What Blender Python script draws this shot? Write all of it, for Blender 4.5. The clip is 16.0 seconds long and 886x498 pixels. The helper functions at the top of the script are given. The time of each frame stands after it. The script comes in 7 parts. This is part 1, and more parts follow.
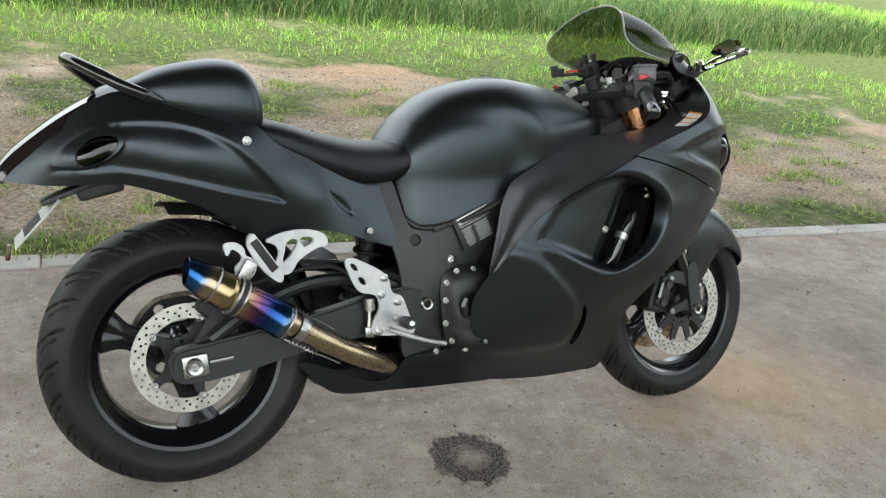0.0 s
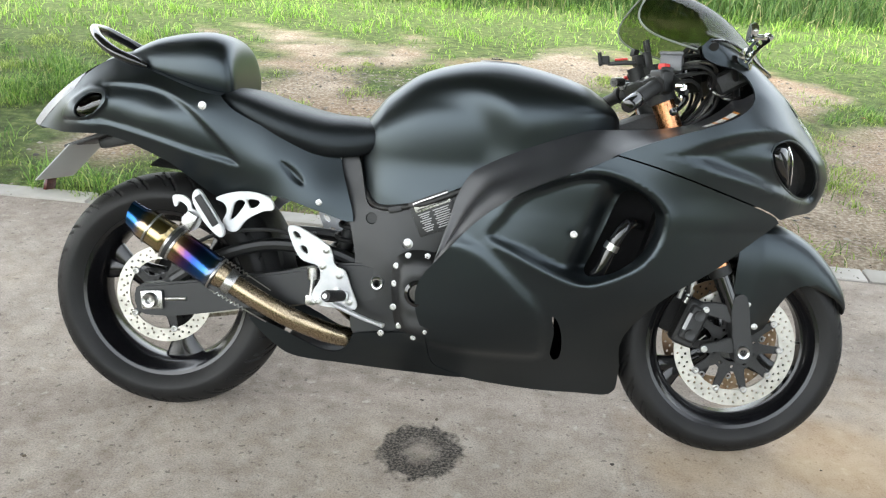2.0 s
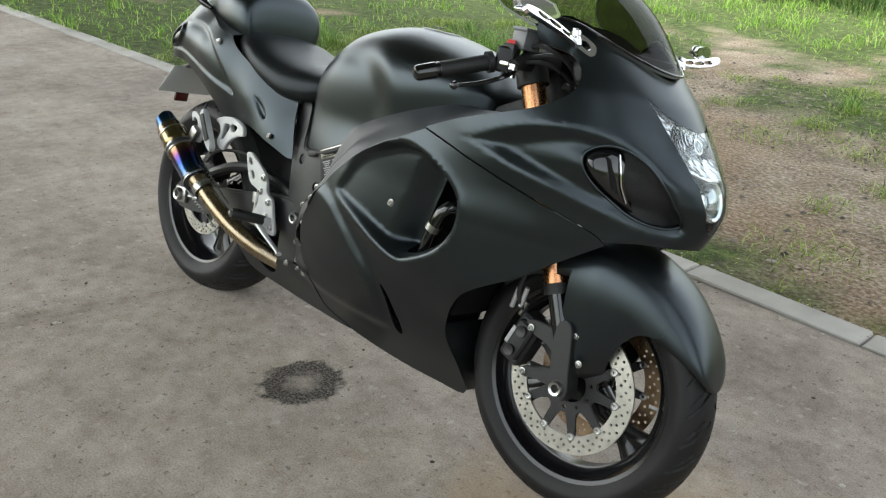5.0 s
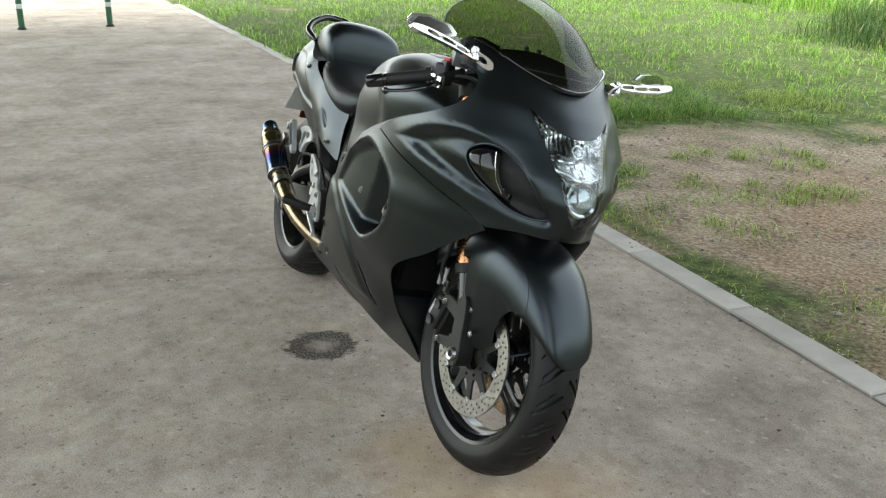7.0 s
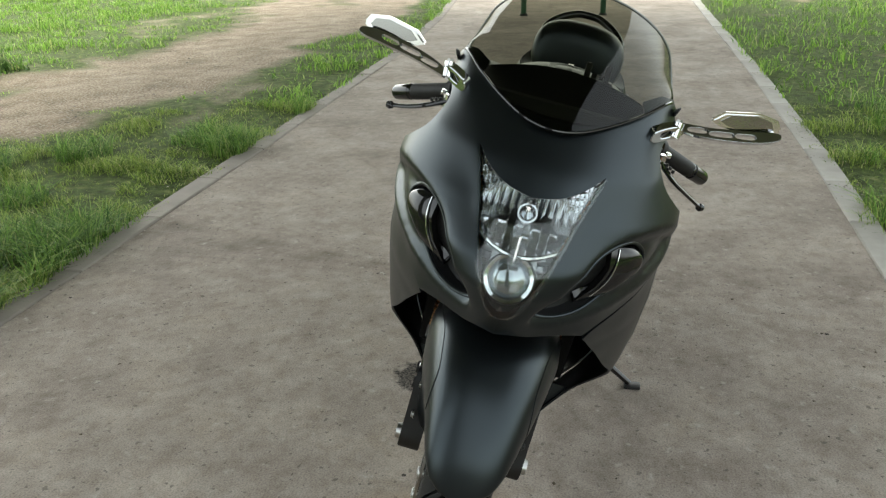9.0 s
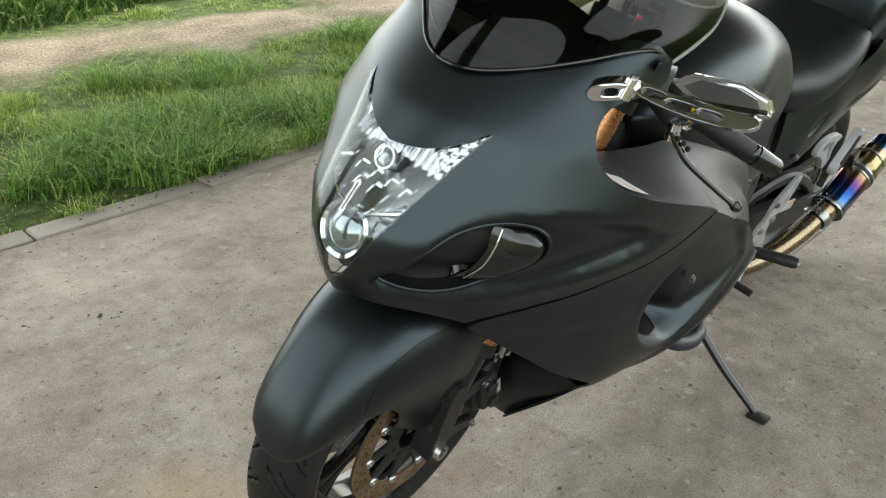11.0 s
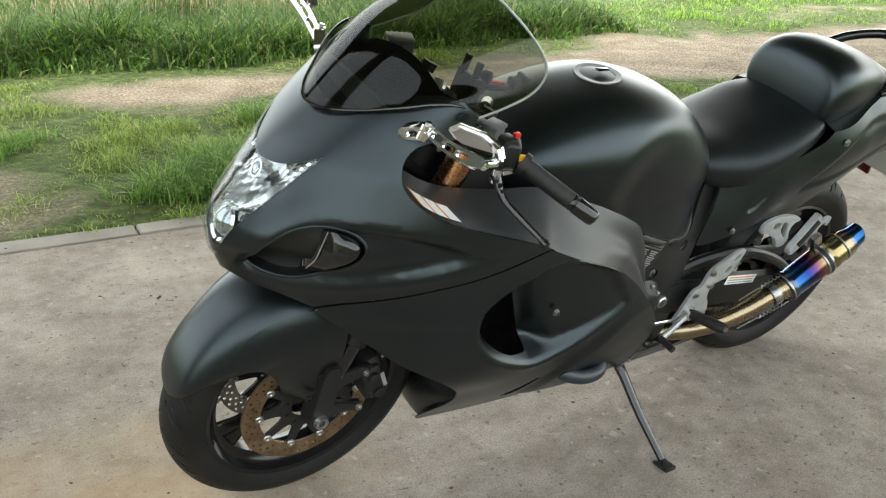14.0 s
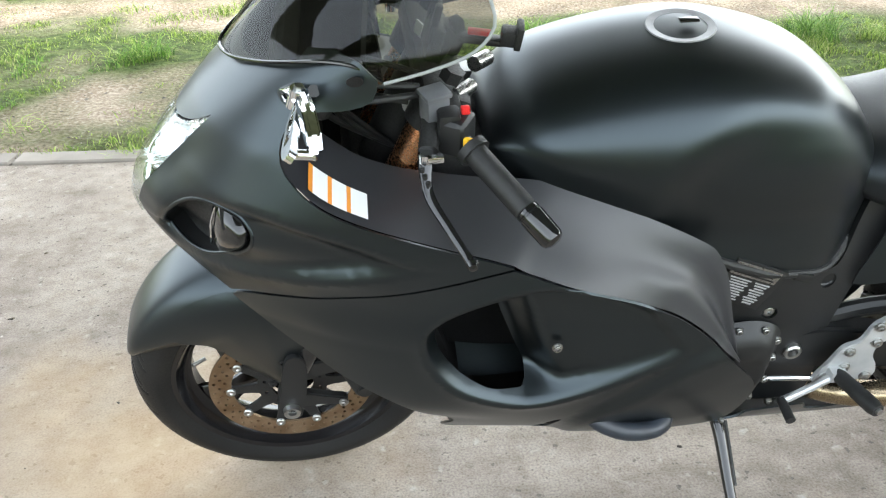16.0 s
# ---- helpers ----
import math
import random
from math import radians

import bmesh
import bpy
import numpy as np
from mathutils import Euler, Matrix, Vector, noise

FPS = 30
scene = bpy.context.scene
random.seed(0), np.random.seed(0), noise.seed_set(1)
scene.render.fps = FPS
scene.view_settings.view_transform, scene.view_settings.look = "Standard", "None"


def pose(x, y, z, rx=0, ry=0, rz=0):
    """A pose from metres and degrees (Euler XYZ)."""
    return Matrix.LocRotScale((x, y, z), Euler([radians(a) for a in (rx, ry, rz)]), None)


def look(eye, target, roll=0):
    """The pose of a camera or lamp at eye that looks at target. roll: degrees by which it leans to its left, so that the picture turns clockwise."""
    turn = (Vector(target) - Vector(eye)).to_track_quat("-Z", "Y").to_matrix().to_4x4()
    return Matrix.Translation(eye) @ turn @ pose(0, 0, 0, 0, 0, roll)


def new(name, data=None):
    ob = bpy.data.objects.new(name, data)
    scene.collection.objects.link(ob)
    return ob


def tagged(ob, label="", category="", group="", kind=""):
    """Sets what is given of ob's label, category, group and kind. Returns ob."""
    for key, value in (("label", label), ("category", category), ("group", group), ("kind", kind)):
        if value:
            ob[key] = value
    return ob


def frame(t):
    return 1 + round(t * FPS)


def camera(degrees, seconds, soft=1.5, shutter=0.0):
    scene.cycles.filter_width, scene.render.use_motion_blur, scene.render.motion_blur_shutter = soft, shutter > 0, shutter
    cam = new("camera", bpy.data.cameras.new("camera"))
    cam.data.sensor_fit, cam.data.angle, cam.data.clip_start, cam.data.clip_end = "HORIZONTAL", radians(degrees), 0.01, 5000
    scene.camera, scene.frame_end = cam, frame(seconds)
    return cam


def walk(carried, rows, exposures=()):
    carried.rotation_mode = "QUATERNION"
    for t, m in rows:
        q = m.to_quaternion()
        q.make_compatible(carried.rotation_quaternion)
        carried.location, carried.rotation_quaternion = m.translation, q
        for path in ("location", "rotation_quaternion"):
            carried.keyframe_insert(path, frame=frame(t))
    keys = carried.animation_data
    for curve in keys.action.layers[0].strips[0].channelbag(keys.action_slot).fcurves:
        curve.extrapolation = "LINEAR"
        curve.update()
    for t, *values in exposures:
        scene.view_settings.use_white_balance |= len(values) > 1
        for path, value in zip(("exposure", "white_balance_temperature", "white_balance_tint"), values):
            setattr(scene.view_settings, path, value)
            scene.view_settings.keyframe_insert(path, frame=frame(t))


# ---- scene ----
cam = camera(53.91, 16.0, soft=1.25)

# seconds, x, y, z, then tilt, lean and heading in degrees
PATH = [
    (0.0, -0.366, -1.854, 1.329, 69.53, -6.41, -25.77),
    (0.5, -0.079, -1.995, 1.326, 68.55, -5.03, -15.77),
    (1.0, 0.171, -2.047, 1.348, 66.92, -4.92, -10.72),
    (1.5, 0.498, -2.024, 1.376, 66.00, -4.64, -7.33),
    (2.0, 0.858, -2.034, 1.367, 67.21, -3.08, 5.08),
    (2.5, 1.137, -1.964, 1.383, 66.67, -3.52, 12.77),
    (3.0, 1.406, -1.798, 1.368, 65.87, -4.20, 15.75),
    (3.5, 1.666, -1.679, 1.359, 65.22, -3.12, 18.96),
    (4.0, 1.961, -1.584, 1.364, 64.97, -1.09, 30.46),
    (4.2, 2.059, -1.513, 1.343, 65.02, -1.38, 33.93),
    (6.3, 3.024, -1.217, 1.334, 69.51, -1.91, 57.24),
    (6.5, 3.118, -1.148, 1.328, 69.88, -1.95, 58.37),
    (7.0, 3.239, -0.915, 1.313, 69.81, -1.11, 64.95),
    (7.5, 3.186, -0.606, 1.322, 69.84, -0.15, 72.87),
    (8.0, 3.179, -0.283, 1.311, 70.02, -0.03, 79.14),
    (8.5, 3.147, 0.052, 1.318, 69.80, 0.28, 90.65),
    (8.7, 3.085, 0.177, 1.309, 69.63, 1.01, 95.32),
    (10.8, 2.395, 0.961, 1.281, 63.93, -1.36, 128.82),
    (11.0, 2.346, 1.039, 1.250, 63.56, 0.33, 133.77),
    (11.5, 2.240, 1.256, 1.225, 63.48, -0.03, 141.95),
    (12.0, 2.318, 1.412, 1.235, 63.49, -1.43, 144.97),
    (12.5, 2.377, 1.562, 1.273, 65.95, -0.62, 145.85),
    (13.0, 2.395, 1.632, 1.277, 67.30, -1.09, 143.86),
    (13.5, 2.318, 1.626, 1.286, 67.23, -1.06, 145.51),
    (14.0, 2.105, 1.653, 1.300, 67.71, -1.49, 148.44),
    (14.5, 1.926, 1.605, 1.267, 67.38, 0.04, 154.19),
    (15.0, 1.708, 1.492, 1.261, 62.14, 0.29, 156.66),
    (15.5, 1.507, 1.472, 1.253, 62.06, 0.56, 162.39),
    (16.0, 1.298, 1.506, 1.269, 62.12, 1.25, 174.76),
]
EXPOSURES = [(0.0, 1.01, 6600, 4), (0.5, 1.29, 6500, 5), (1.0, 1.44, 6450, 6), (1.5, 1.39, 6550, 8), (2.0, 1.49, 6500, 6), (2.5, 1.16, 6450, 4), (3.0, 1.11, 6600, 7), (3.5, 1.56, 6600, 7), (4.2, 1.11, 6600, 6), (6.3, 0.85, 6650, 2), (7.0, 0.91, 6600, 2), (7.5, 0.76, 6550, 1), (8.7, 0.68, 6750, 1), (10.8, 1.02, 6900, 2), (12.0, 1.66, 6750, 4), (13.0, 1.0, 6750, 3), (14.0, 1.2, 6850, 2), (15.0, 1.9, 6550, 6), (16.0, 1.86, 6400, 4)]
walk(cam, [(row[0], pose(*row[1:])) for row in PATH], EXPOSURES)

LEAN = 13.99  # the machine leans to its left on the side stand

# ---------------------------------------------------------------- world and light
DECK = (-14.0, 4.6, -6.0, 4.4, 5.6)  # x from, to, y from, to, height; unseen deck sized for its shade
world = bpy.data.worlds.new("overcast_day")
scene.world = world
world.use_nodes = True
sky = world.node_tree.nodes.new("ShaderNodeTexSky")
sky.sky_type, sky.sun_disc = "NISHITA", False
sky.sun_elevation, sky.sun_rotation = radians(58), radians(246)
sky.air_density, sky.dust_density, sky.ozone_density = 1.0, 4.0, 1.0
grey = world.node_tree.nodes.new("ShaderNodeHueSaturation")  # cloud takes most of the blue out
grey.inputs["Saturation"].default_value = 0.3
world.node_tree.links.new(sky.outputs[0], grey.inputs["Color"])
world.node_tree.links.new(grey.outputs[0], world.node_tree.nodes["Background"].inputs[0])
world.node_tree.nodes["Background"].inputs[1].default_value = 0.42

sun_data = bpy.data.lights.new("sun", "SUN")
sun_data.energy, sun_data.angle, sun_data.color = 0.8, radians(35), (1.0, 0.96, 0.9)
sun = new("sun", sun_data)
sun.matrix_world = look((-9, -4, 16), (0, 0, 0))

# ---------------------------------------------------------------- materials
def material(name, base, rough=0.5, metal=0.0, coat=0.0, spec=0.5, tint=(1.0, 1.0, 1.0)):
    m = bpy.data.materials.new(name)
    m.use_nodes = True
    b = m.node_tree.nodes["Principled BSDF"]
    b.inputs["Base Color"].default_value = (*base, 1)
    b.inputs["Roughness"].default_value = rough
    b.inputs["Metallic"].default_value = metal
    b.inputs["Coat Weight"].default_value = coat
    b.inputs["Specular IOR Level"].default_value = spec
    b.inputs["Specular Tint"].default_value = (*tint, 1)
    return m


def grainy(name, dark, light, scale=40.0, rough=(0.4, 0.6), metal=0.0, bump=0.0, fine=300.0, coat=0.0, spec=0.5, bump_far=0.002, tint=(1.0, 1.0, 1.0)):
    """A surface that varies at two scales: broad blotches in colour, fine grain in gloss and relief."""
    m = material(name, light, rough[0], metal, coat, spec, tint)
    t = m.node_tree
    b = t.nodes["Principled BSDF"]
    co = t.nodes.new("ShaderNodeTexCoord")
    n1, n2 = t.nodes.new("ShaderNodeTexNoise"), t.nodes.new("ShaderNodeTexNoise")
    n1.inputs["Scale"].default_value, n1.inputs["Detail"].default_value = scale, 6
    n2.inputs["Scale"].default_value, n2.inputs["Detail"].default_value = fine, 3
    ramp = t.nodes.new("ShaderNodeValToRGB")
    ramp.color_ramp.elements[0].position, ramp.color_ramp.elements[1].position = 0.3, 0.7
    ramp.color_ramp.elements[0].color, ramp.color_ramp.elements[1].color = (*dark, 1), (*light, 1)
    for n in (n1, n2):
        t.links.new(co.outputs["Object"], n.inputs["Vector"])
    t.links.new(n1.outputs["Fac"], ramp.inputs[0])
    t.links.new(ramp.outputs[0], b.inputs["Base Color"])
    mr = t.nodes.new("ShaderNodeMapRange")
    mr.inputs["To Min"].default_value, mr.inputs["To Max"].default_value = rough
    mr.inputs["From Min"].default_value, mr.inputs["From Max"].default_value = 0.3, 0.7
    t.links.new(n2.outputs["Fac"], mr.inputs["Value"])
    t.links.new(mr.outputs[0], b.inputs["Roughness"])
    if bump:
        bp = t.nodes.new("ShaderNodeBump")
        bp.inputs["Strength"].default_value, bp.inputs["Distance"].default_value = bump, bump_far
        t.links.new(n2.outputs["Fac"], bp.inputs["Height"])
        t.links.new(bp.outputs[0], b.inputs["Normal"])
    return m


def glassy(name, tint, rough=0.02, ior=1.45, sheen=0.5):
    """Thin clear or tinted plastic: mostly see-through, with a gloss that grows at grazing angles."""
    m = bpy.data.materials.new(name)
    m.use_nodes = True
    t = m.node_tree
    out = t.nodes["Material Output"]
    t.nodes.remove(t.nodes["Principled BSDF"])
    clear, gloss, mix, face, curve, scale = (t.nodes.new(k) for k in ("ShaderNodeBsdfTransparent", "ShaderNodeBsdfGlossy", "ShaderNodeMixShader", "ShaderNodeLayerWeight", "ShaderNodeMath", "ShaderNodeMath"))
    clear.inputs[0].default_value = (*tint, 1)
    gloss.inputs["Roughness"].default_value = rough
    face.inputs["Blend"].default_value = 0.5
    curve.operation, curve.inputs[1].default_value = "POWER", 4.0
    scale.operation, scale.inputs[1].default_value, scale.inputs[2].default_value = "MULTIPLY_ADD", sheen, ((ior - 1) / (ior + 1)) ** 2
    t.links.new(face.outputs["Facing"], curve.inputs[0])
    t.links.new(curve.outputs[0], scale.inputs[0])
    t.links.new(scale.outputs[0], mix.inputs[0])
    t.links.new(clear.outputs[0], mix.inputs[1])
    t.links.new(gloss.outputs[0], mix.inputs[2])
    t.links.new(mix.outputs[0], out.inputs[0])
    return m


MATTE = grainy("matte_black_paint", (0.0015, 0.0019, 0.0021), (0.0024, 0.0029, 0.0032), 6, (0.30, 0.36), 0.0, 0.02, 900, 0.0, 0.66, tint=(0.78, 0.92, 1.0))
TRIM = grainy("satin_grey_plastic", (0.016, 0.0165, 0.019), (0.024, 0.0245, 0.028), 8, (0.40, 0.48), 0.0, 0.03, 800, 0.0, 0.66)
SATIN = grainy("satin_black_plastic", (0.005, 0.0052, 0.0054), (0.008, 0.0082, 0.0085), 9, (0.42, 0.55), 0.0, 0.06, 700)
FRAME = grainy("satin_black_frame", (0.004, 0.0045, 0.005), (0.007, 0.0075, 0.008), 12, (0.40, 0.50), 0.0, 0.05, 500)
DULL = grainy("dull_black_parts", (0.003, 0.003, 0.003), (0.008, 0.008, 0.008), 30, (0.5, 0.75), 0.0, 0.1, 300)
INNER = grainy("soft_black_liner", (0.002, 0.002, 0.0022), (0.004, 0.004, 0.0043), 30, (0.7, 0.85), 0.0, 0.0, 400, 0.0, 0.15)
GLOSS = material("gloss_black", (0.006, 0.006, 0.0065), 0.08, 0.0, 0.3)
RIMPAINT = grainy("gloss_black_wheel_paint", (0.003, 0.003, 0.0036), (0.006, 0.006, 0.007), 15, (0.14, 0.24), 0.0, 0.0, 300, 0.1, 0.4)
VINYL = grainy("black_seat_vinyl", (0.004, 0.0045, 0.005), (0.007, 0.0075, 0.008), 14, (0.40, 0.48), 0.0, 0.25, 1500, 0.0, 0.3, 0.0006, tint=(0.80, 0.92, 1.0))
RUBBER = grainy("black_grip_rubber", (0.004, 0.004, 0.004), (0.009, 0.009, 0.009), 60, (0.5, 0.65), 0.0, 0.2, 800)
TYRE = grainy("tyre_rubber", (0.0065, 0.0065, 0.0066), (0.012, 0.0118, 0.0115), 9, (0.44, 0.6), 0.0, 0.12, 260, 0.0, 0.22)
tt = TYRE.node_tree  # dusty tread; shade inside the grooves is painted in as near black
ta, tm = tt.nodes.new("ShaderNodeAttribute"), tt.nodes.new("ShaderNodeMix")
ta.attribute_name, tm.data_type = "groove_shade", "RGBA"
tb = tt.nodes["Principled BSDF"].inputs["Base Color"]
tt.links.new(tb.links[0].from_socket, tm.inputs["A"])
tm.inputs["B"].default_value = (0.002, 0.002, 0.002, 1)
tt.links.new(ta.outputs["Fac"], tm.inputs["Factor"])
tt.links.new(tm.outputs["Result"], tb)
ALLOY = grainy("cast_silver_alloy", (0.38, 0.39, 0.40), (0.50, 0.50, 0.50), 25, (0.32, 0.45), 0.5, 0.08, 600)
STEEL = grainy("bare_steel", (0.28, 0.275, 0.265), (0.42, 0.41, 0.395), 40, (0.22, 0.38), 1.0, 0.05, 500)
DISC = grainy("brake_disc_steel", (0.34, 0.33, 0.30), (0.52, 0.50, 0.46), 30, (0.3, 0.45), 1.0, 0.05, 700)
RUSTY = grainy("rust_tinged_disc_steel", (0.16, 0.10, 0.055), (0.32, 0.23, 0.15), 22, (0.4, 0.55), 0.9, 0.1, 500)
CHROME = material("chrome", (0.74, 0.75, 0.76), 0.07, 1.0)
DARKCHROME = material("dark_chrome", (0.33, 0.335, 0.34), 0.07, 1.0)
COPPER = grainy("copper_coloured_fork_tube", (0.47, 0.225, 0.11), (0.52, 0.25, 0.125), 10, (0.22, 0.32), 1.0, 0.0, 300)
PIPE = grainy("heat_tinted_steel_pipe", (0.26, 0.19, 0.11), (0.42, 0.35, 0.25), 7, (0.20, 0.32), 1.0, 0.0, 400)
BOLT = material("bolt_steel", (0.40, 0.40, 0.39), 0.28, 1.0)
RED = material("red_switch_plastic", (0.55, 0.02, 0.02), 0.35)
YELLOW = material("yellow_switch_plastic", (0.75, 0.42, 0.02), 0.4)
WHITE = material("white_print", (0.75, 0.75, 0.74), 0.5)
ORANGE = material("orange_print", (0.72, 0.27, 0.04), 0.5)
GREYPRINT = material("grey_print", (0.30, 0.30, 0.30), 0.5)
REFLECTOR = material("headlamp_reflector", (0.74, 0.75, 0.77), 0.22, 1.0)
LENS = glassy("clear_headlamp_lens", (0.93, 0.95, 0.95), 0.03, 1.5)
SMOKE = glassy("smoked_screen", (0.29, 0.295, 0.245), 0.015, 1.4, 0.28)
DARKLENS = glassy("dark_indicator_lens", (0.16, 0.165, 0.17), 0.03, 1.6)
MIRRORGLASS = material("mirror_glass", (0.8, 0.82, 0.84), 0.01, 1.0)


def heat_tinted(name):
    """Titanium coloured by heat: bands of straw, purple and blue along the can (local z, 0 to 1)."""
    m = material(name, (0.5, 0.5, 0.5), 0.2, 1.0)
    t = m.node_tree
    b = t.nodes["Principled BSDF"]
    at = t.nodes.new("ShaderNodeAttribute")
    at.attribute_name = "along"
    nz = t.nodes.new("ShaderNodeTexNoise")
    nz.inputs["Scale"].default_value = 25
    add = t.nodes.new("ShaderNodeMath")
    add.operation = "MULTIPLY_ADD"
    add.inputs[1].default_value = 0.06
    ramp = t.nodes.new("ShaderNodeValToRGB")
    t.links.new(nz.outputs["Fac"], add.inputs[0])
    t.links.new(at.outputs["Fac"], add.inputs[2])
    t.links.new(add.outputs[0], ramp.inputs[0])
    t.links.new(ramp.outputs[0], b.inputs["Base Color"])
    e = ramp.color_ramp.elements
    stops = ((0.0, (0.015, 0.07, 0.19)), (0.17, (0.025, 0.10, 0.26)), (0.235, (0.34, 0.26, 0.18)), (0.30, (0.36, 0.29, 0.16)), (0.42, (0.30, 0.24, 0.125)),
             (0.58, (0.32, 0.23, 0.12)), (0.66, (0.21, 0.09, 0.10)), (0.72, (0.085, 0.04, 0.15)), (0.80, (0.018, 0.04, 0.17)), (0.93, (0.022, 0.09, 0.25)), (1.0, (0.12, 0.14, 0.18)))
    e[0].position, e[0].color = stops[0][0], (*stops[0][1], 1)
    e[1].position, e[1].color = stops[-1][0], (*stops[-1][1], 1)
    for p, c in stops[1:-1]:
        k = e.new(p)
        k.color = (*c, 1)
    return m


TITAN = heat_tinted("heat_blued_titanium")

# ---------------------------------------------------------------- building helpers
def part(name, bm, mat, parent=None, label="", smooth=35):
    """Links a bmesh as ONE mesh object under a thing or a part, smooth but for edges sharper than that many degrees."""
    bmesh.ops.recalc_face_normals(bm, faces=bm.faces)
    if smooth:
        lim = radians(smooth)
        for f in bm.faces:
            f.smooth = True
        for e in bm.edges:
            e.smooth = not (len(e.link_faces) == 2 and e.calc_face_angle(0.0) > lim)
    me = bpy.data.meshes.new(name)
    bm.to_mesh(me)
    bm.free()
    me.materials.append(mat)
    ob = new(name, me)
    if parent:
        ob.parent = parent
    return tagged(ob, label)


def share(name, mesh, parent, m):
    ob = new(name, mesh)
    ob.parent, ob.matrix_basis = parent, m
    return ob


def spline(pts, n, closed=False):
    """n points along a Catmull-Rom curve, at even steps of its length."""
    p = np.array(pts, float)
    k = len(p)
    out = []
    spans = k if closed else k - 1
    for i in range(spans):
        if closed:
            a, b, c, d = p[(i - 1) % k], p[i], p[(i + 1) % k], p[(i + 2) % k]
        else:
            a, b, c, d = p[max(i - 1, 0)], p[i], p[i + 1], p[min(i + 2, k - 1)]
        for j in range(16):
            t = j / 16
            out.append(0.5 * (2 * b + (c - a) * t + (2 * a - 5 * b + 4 * c - d) * t * t + (3 * b - a - 3 * c + d) * t ** 3))
    out.append(p[0] if closed else p[-1])
    out = np.array(out)
    seg = np.r_[0, np.cumsum(np.linalg.norm(np.diff(out, axis=0), axis=1))]
    at = np.linspace(0, seg[-1], n + 1 if closed else n)
    if closed:
        at = at[:-1]
    return np.stack([np.interp(at, seg, out[:, i]) for i in range(p.shape[1])], 1)


def inside(poly, pts):
    """Whether each point lies in the polygon."""
    poly, pts = np.asarray(poly), np.asarray(pts)
    hit = np.zeros(len(pts), bool)
    for (x1, y1), (x2, y2) in zip(poly, np.roll(poly, -1, axis=0)):
        c = (y1 > pts[:, 1]) != (y2 > pts[:, 1])
        with np.errstate(divide="ignore", invalid="ignore"):
            hit ^= c & (pts[:, 0] < (x2 - x1) * (pts[:, 1] - y1) / (y2 - y1) + x1)
    return hit


def away(poly, pts):
    """The distance of each point from the polygon's edge, negative inside."""
    poly, pts = np.asarray(poly), np.asarray(pts)
    d = np.full(len(pts), 1e9)
    for a, b in zip(poly, np.roll(poly, -1, axis=0)):
        ab = b - a
        t = np.clip(((pts - a) @ ab) / max(ab @ ab, 1e-12), 0, 1)
        d = np.minimum(d, np.linalg.norm(pts - a - t[:, None] * ab, axis=1))
    return np.where(inside(poly, pts), -d, d)


def offsets(loop, *steps):
    """Loops that run inside a closed loop at those distances."""
    t = np.roll(loop, -1, axis=0) - np.roll(loop, 1, axis=0)
    n = np.stack([-t[:, 1], t[:, 0]], 1) / (np.linalg.norm(t, axis=1)[:, None] + 1e-9)
    if inside(loop, loop + n * 1e-4).mean() < 0.5:
        n = -n
    return [loop + n * d for d in steps]


def ease(x):
    x = np.clip(x, 0, 1)
    return x * x * (3 - 2 * x)


def flat_mesh(outline, holes=(), step=0.0, lines=()):
    """Vertices and triangles that fill a flat outline, less its holes."""
    from mathutils.geometry import delaunay_2d_cdt
    loops = [np.asarray(outline)] + [np.asarray(h) for h in holes]
    verts = [tuple(p) for l in loops for p in l]
    edges, at = [], 0
    for l in loops:
        edges += [(at + i, at + (i + 1) % len(l)) for i in range(len(l))]
        at += len(l)
    if step:
        lo, hi = loops[0].min(0), loops[0].max(0)
        gx, gy = np.meshgrid(np.arange(lo[0], hi[0], step), np.arange(lo[1], hi[1], step))
        gx[1::2] += step / 2
        g = np.stack([gx.ravel(), gy.ravel()], 1)
        g = g[away(loops[0], g) < -0.45 * step]
        for h in loops[1:]:
            g = g[away(h, g) > 0.45 * step]
        for l in lines:
            l = l[(away(loops[0], l) < -0.002) & np.all([away(h, l) > 0.002 for h in loops[1:]] or [np.ones(len(l), bool)], axis=0)]
            if len(l):
                g = g[np.linalg.norm(g[:, None] - l[None], axis=2).min(1) > 0.45 * step]
                verts += [tuple(p) for p in l]
        verts += [tuple(p) for p in g]
    v, _, f, *_ = delaunay_2d_cdt([Vector(p) for p in verts], edges, [], 0, 1e-6)
    v = np.array([tuple(p) for p in v])
    f = np.array([t for t in f if len(t) == 3])
    mid = v[f].mean(1)
    keep = inside(loops[0], mid)
    for h in loops[1:]:
        keep &= ~inside(h, mid)
    return v, f[keep]


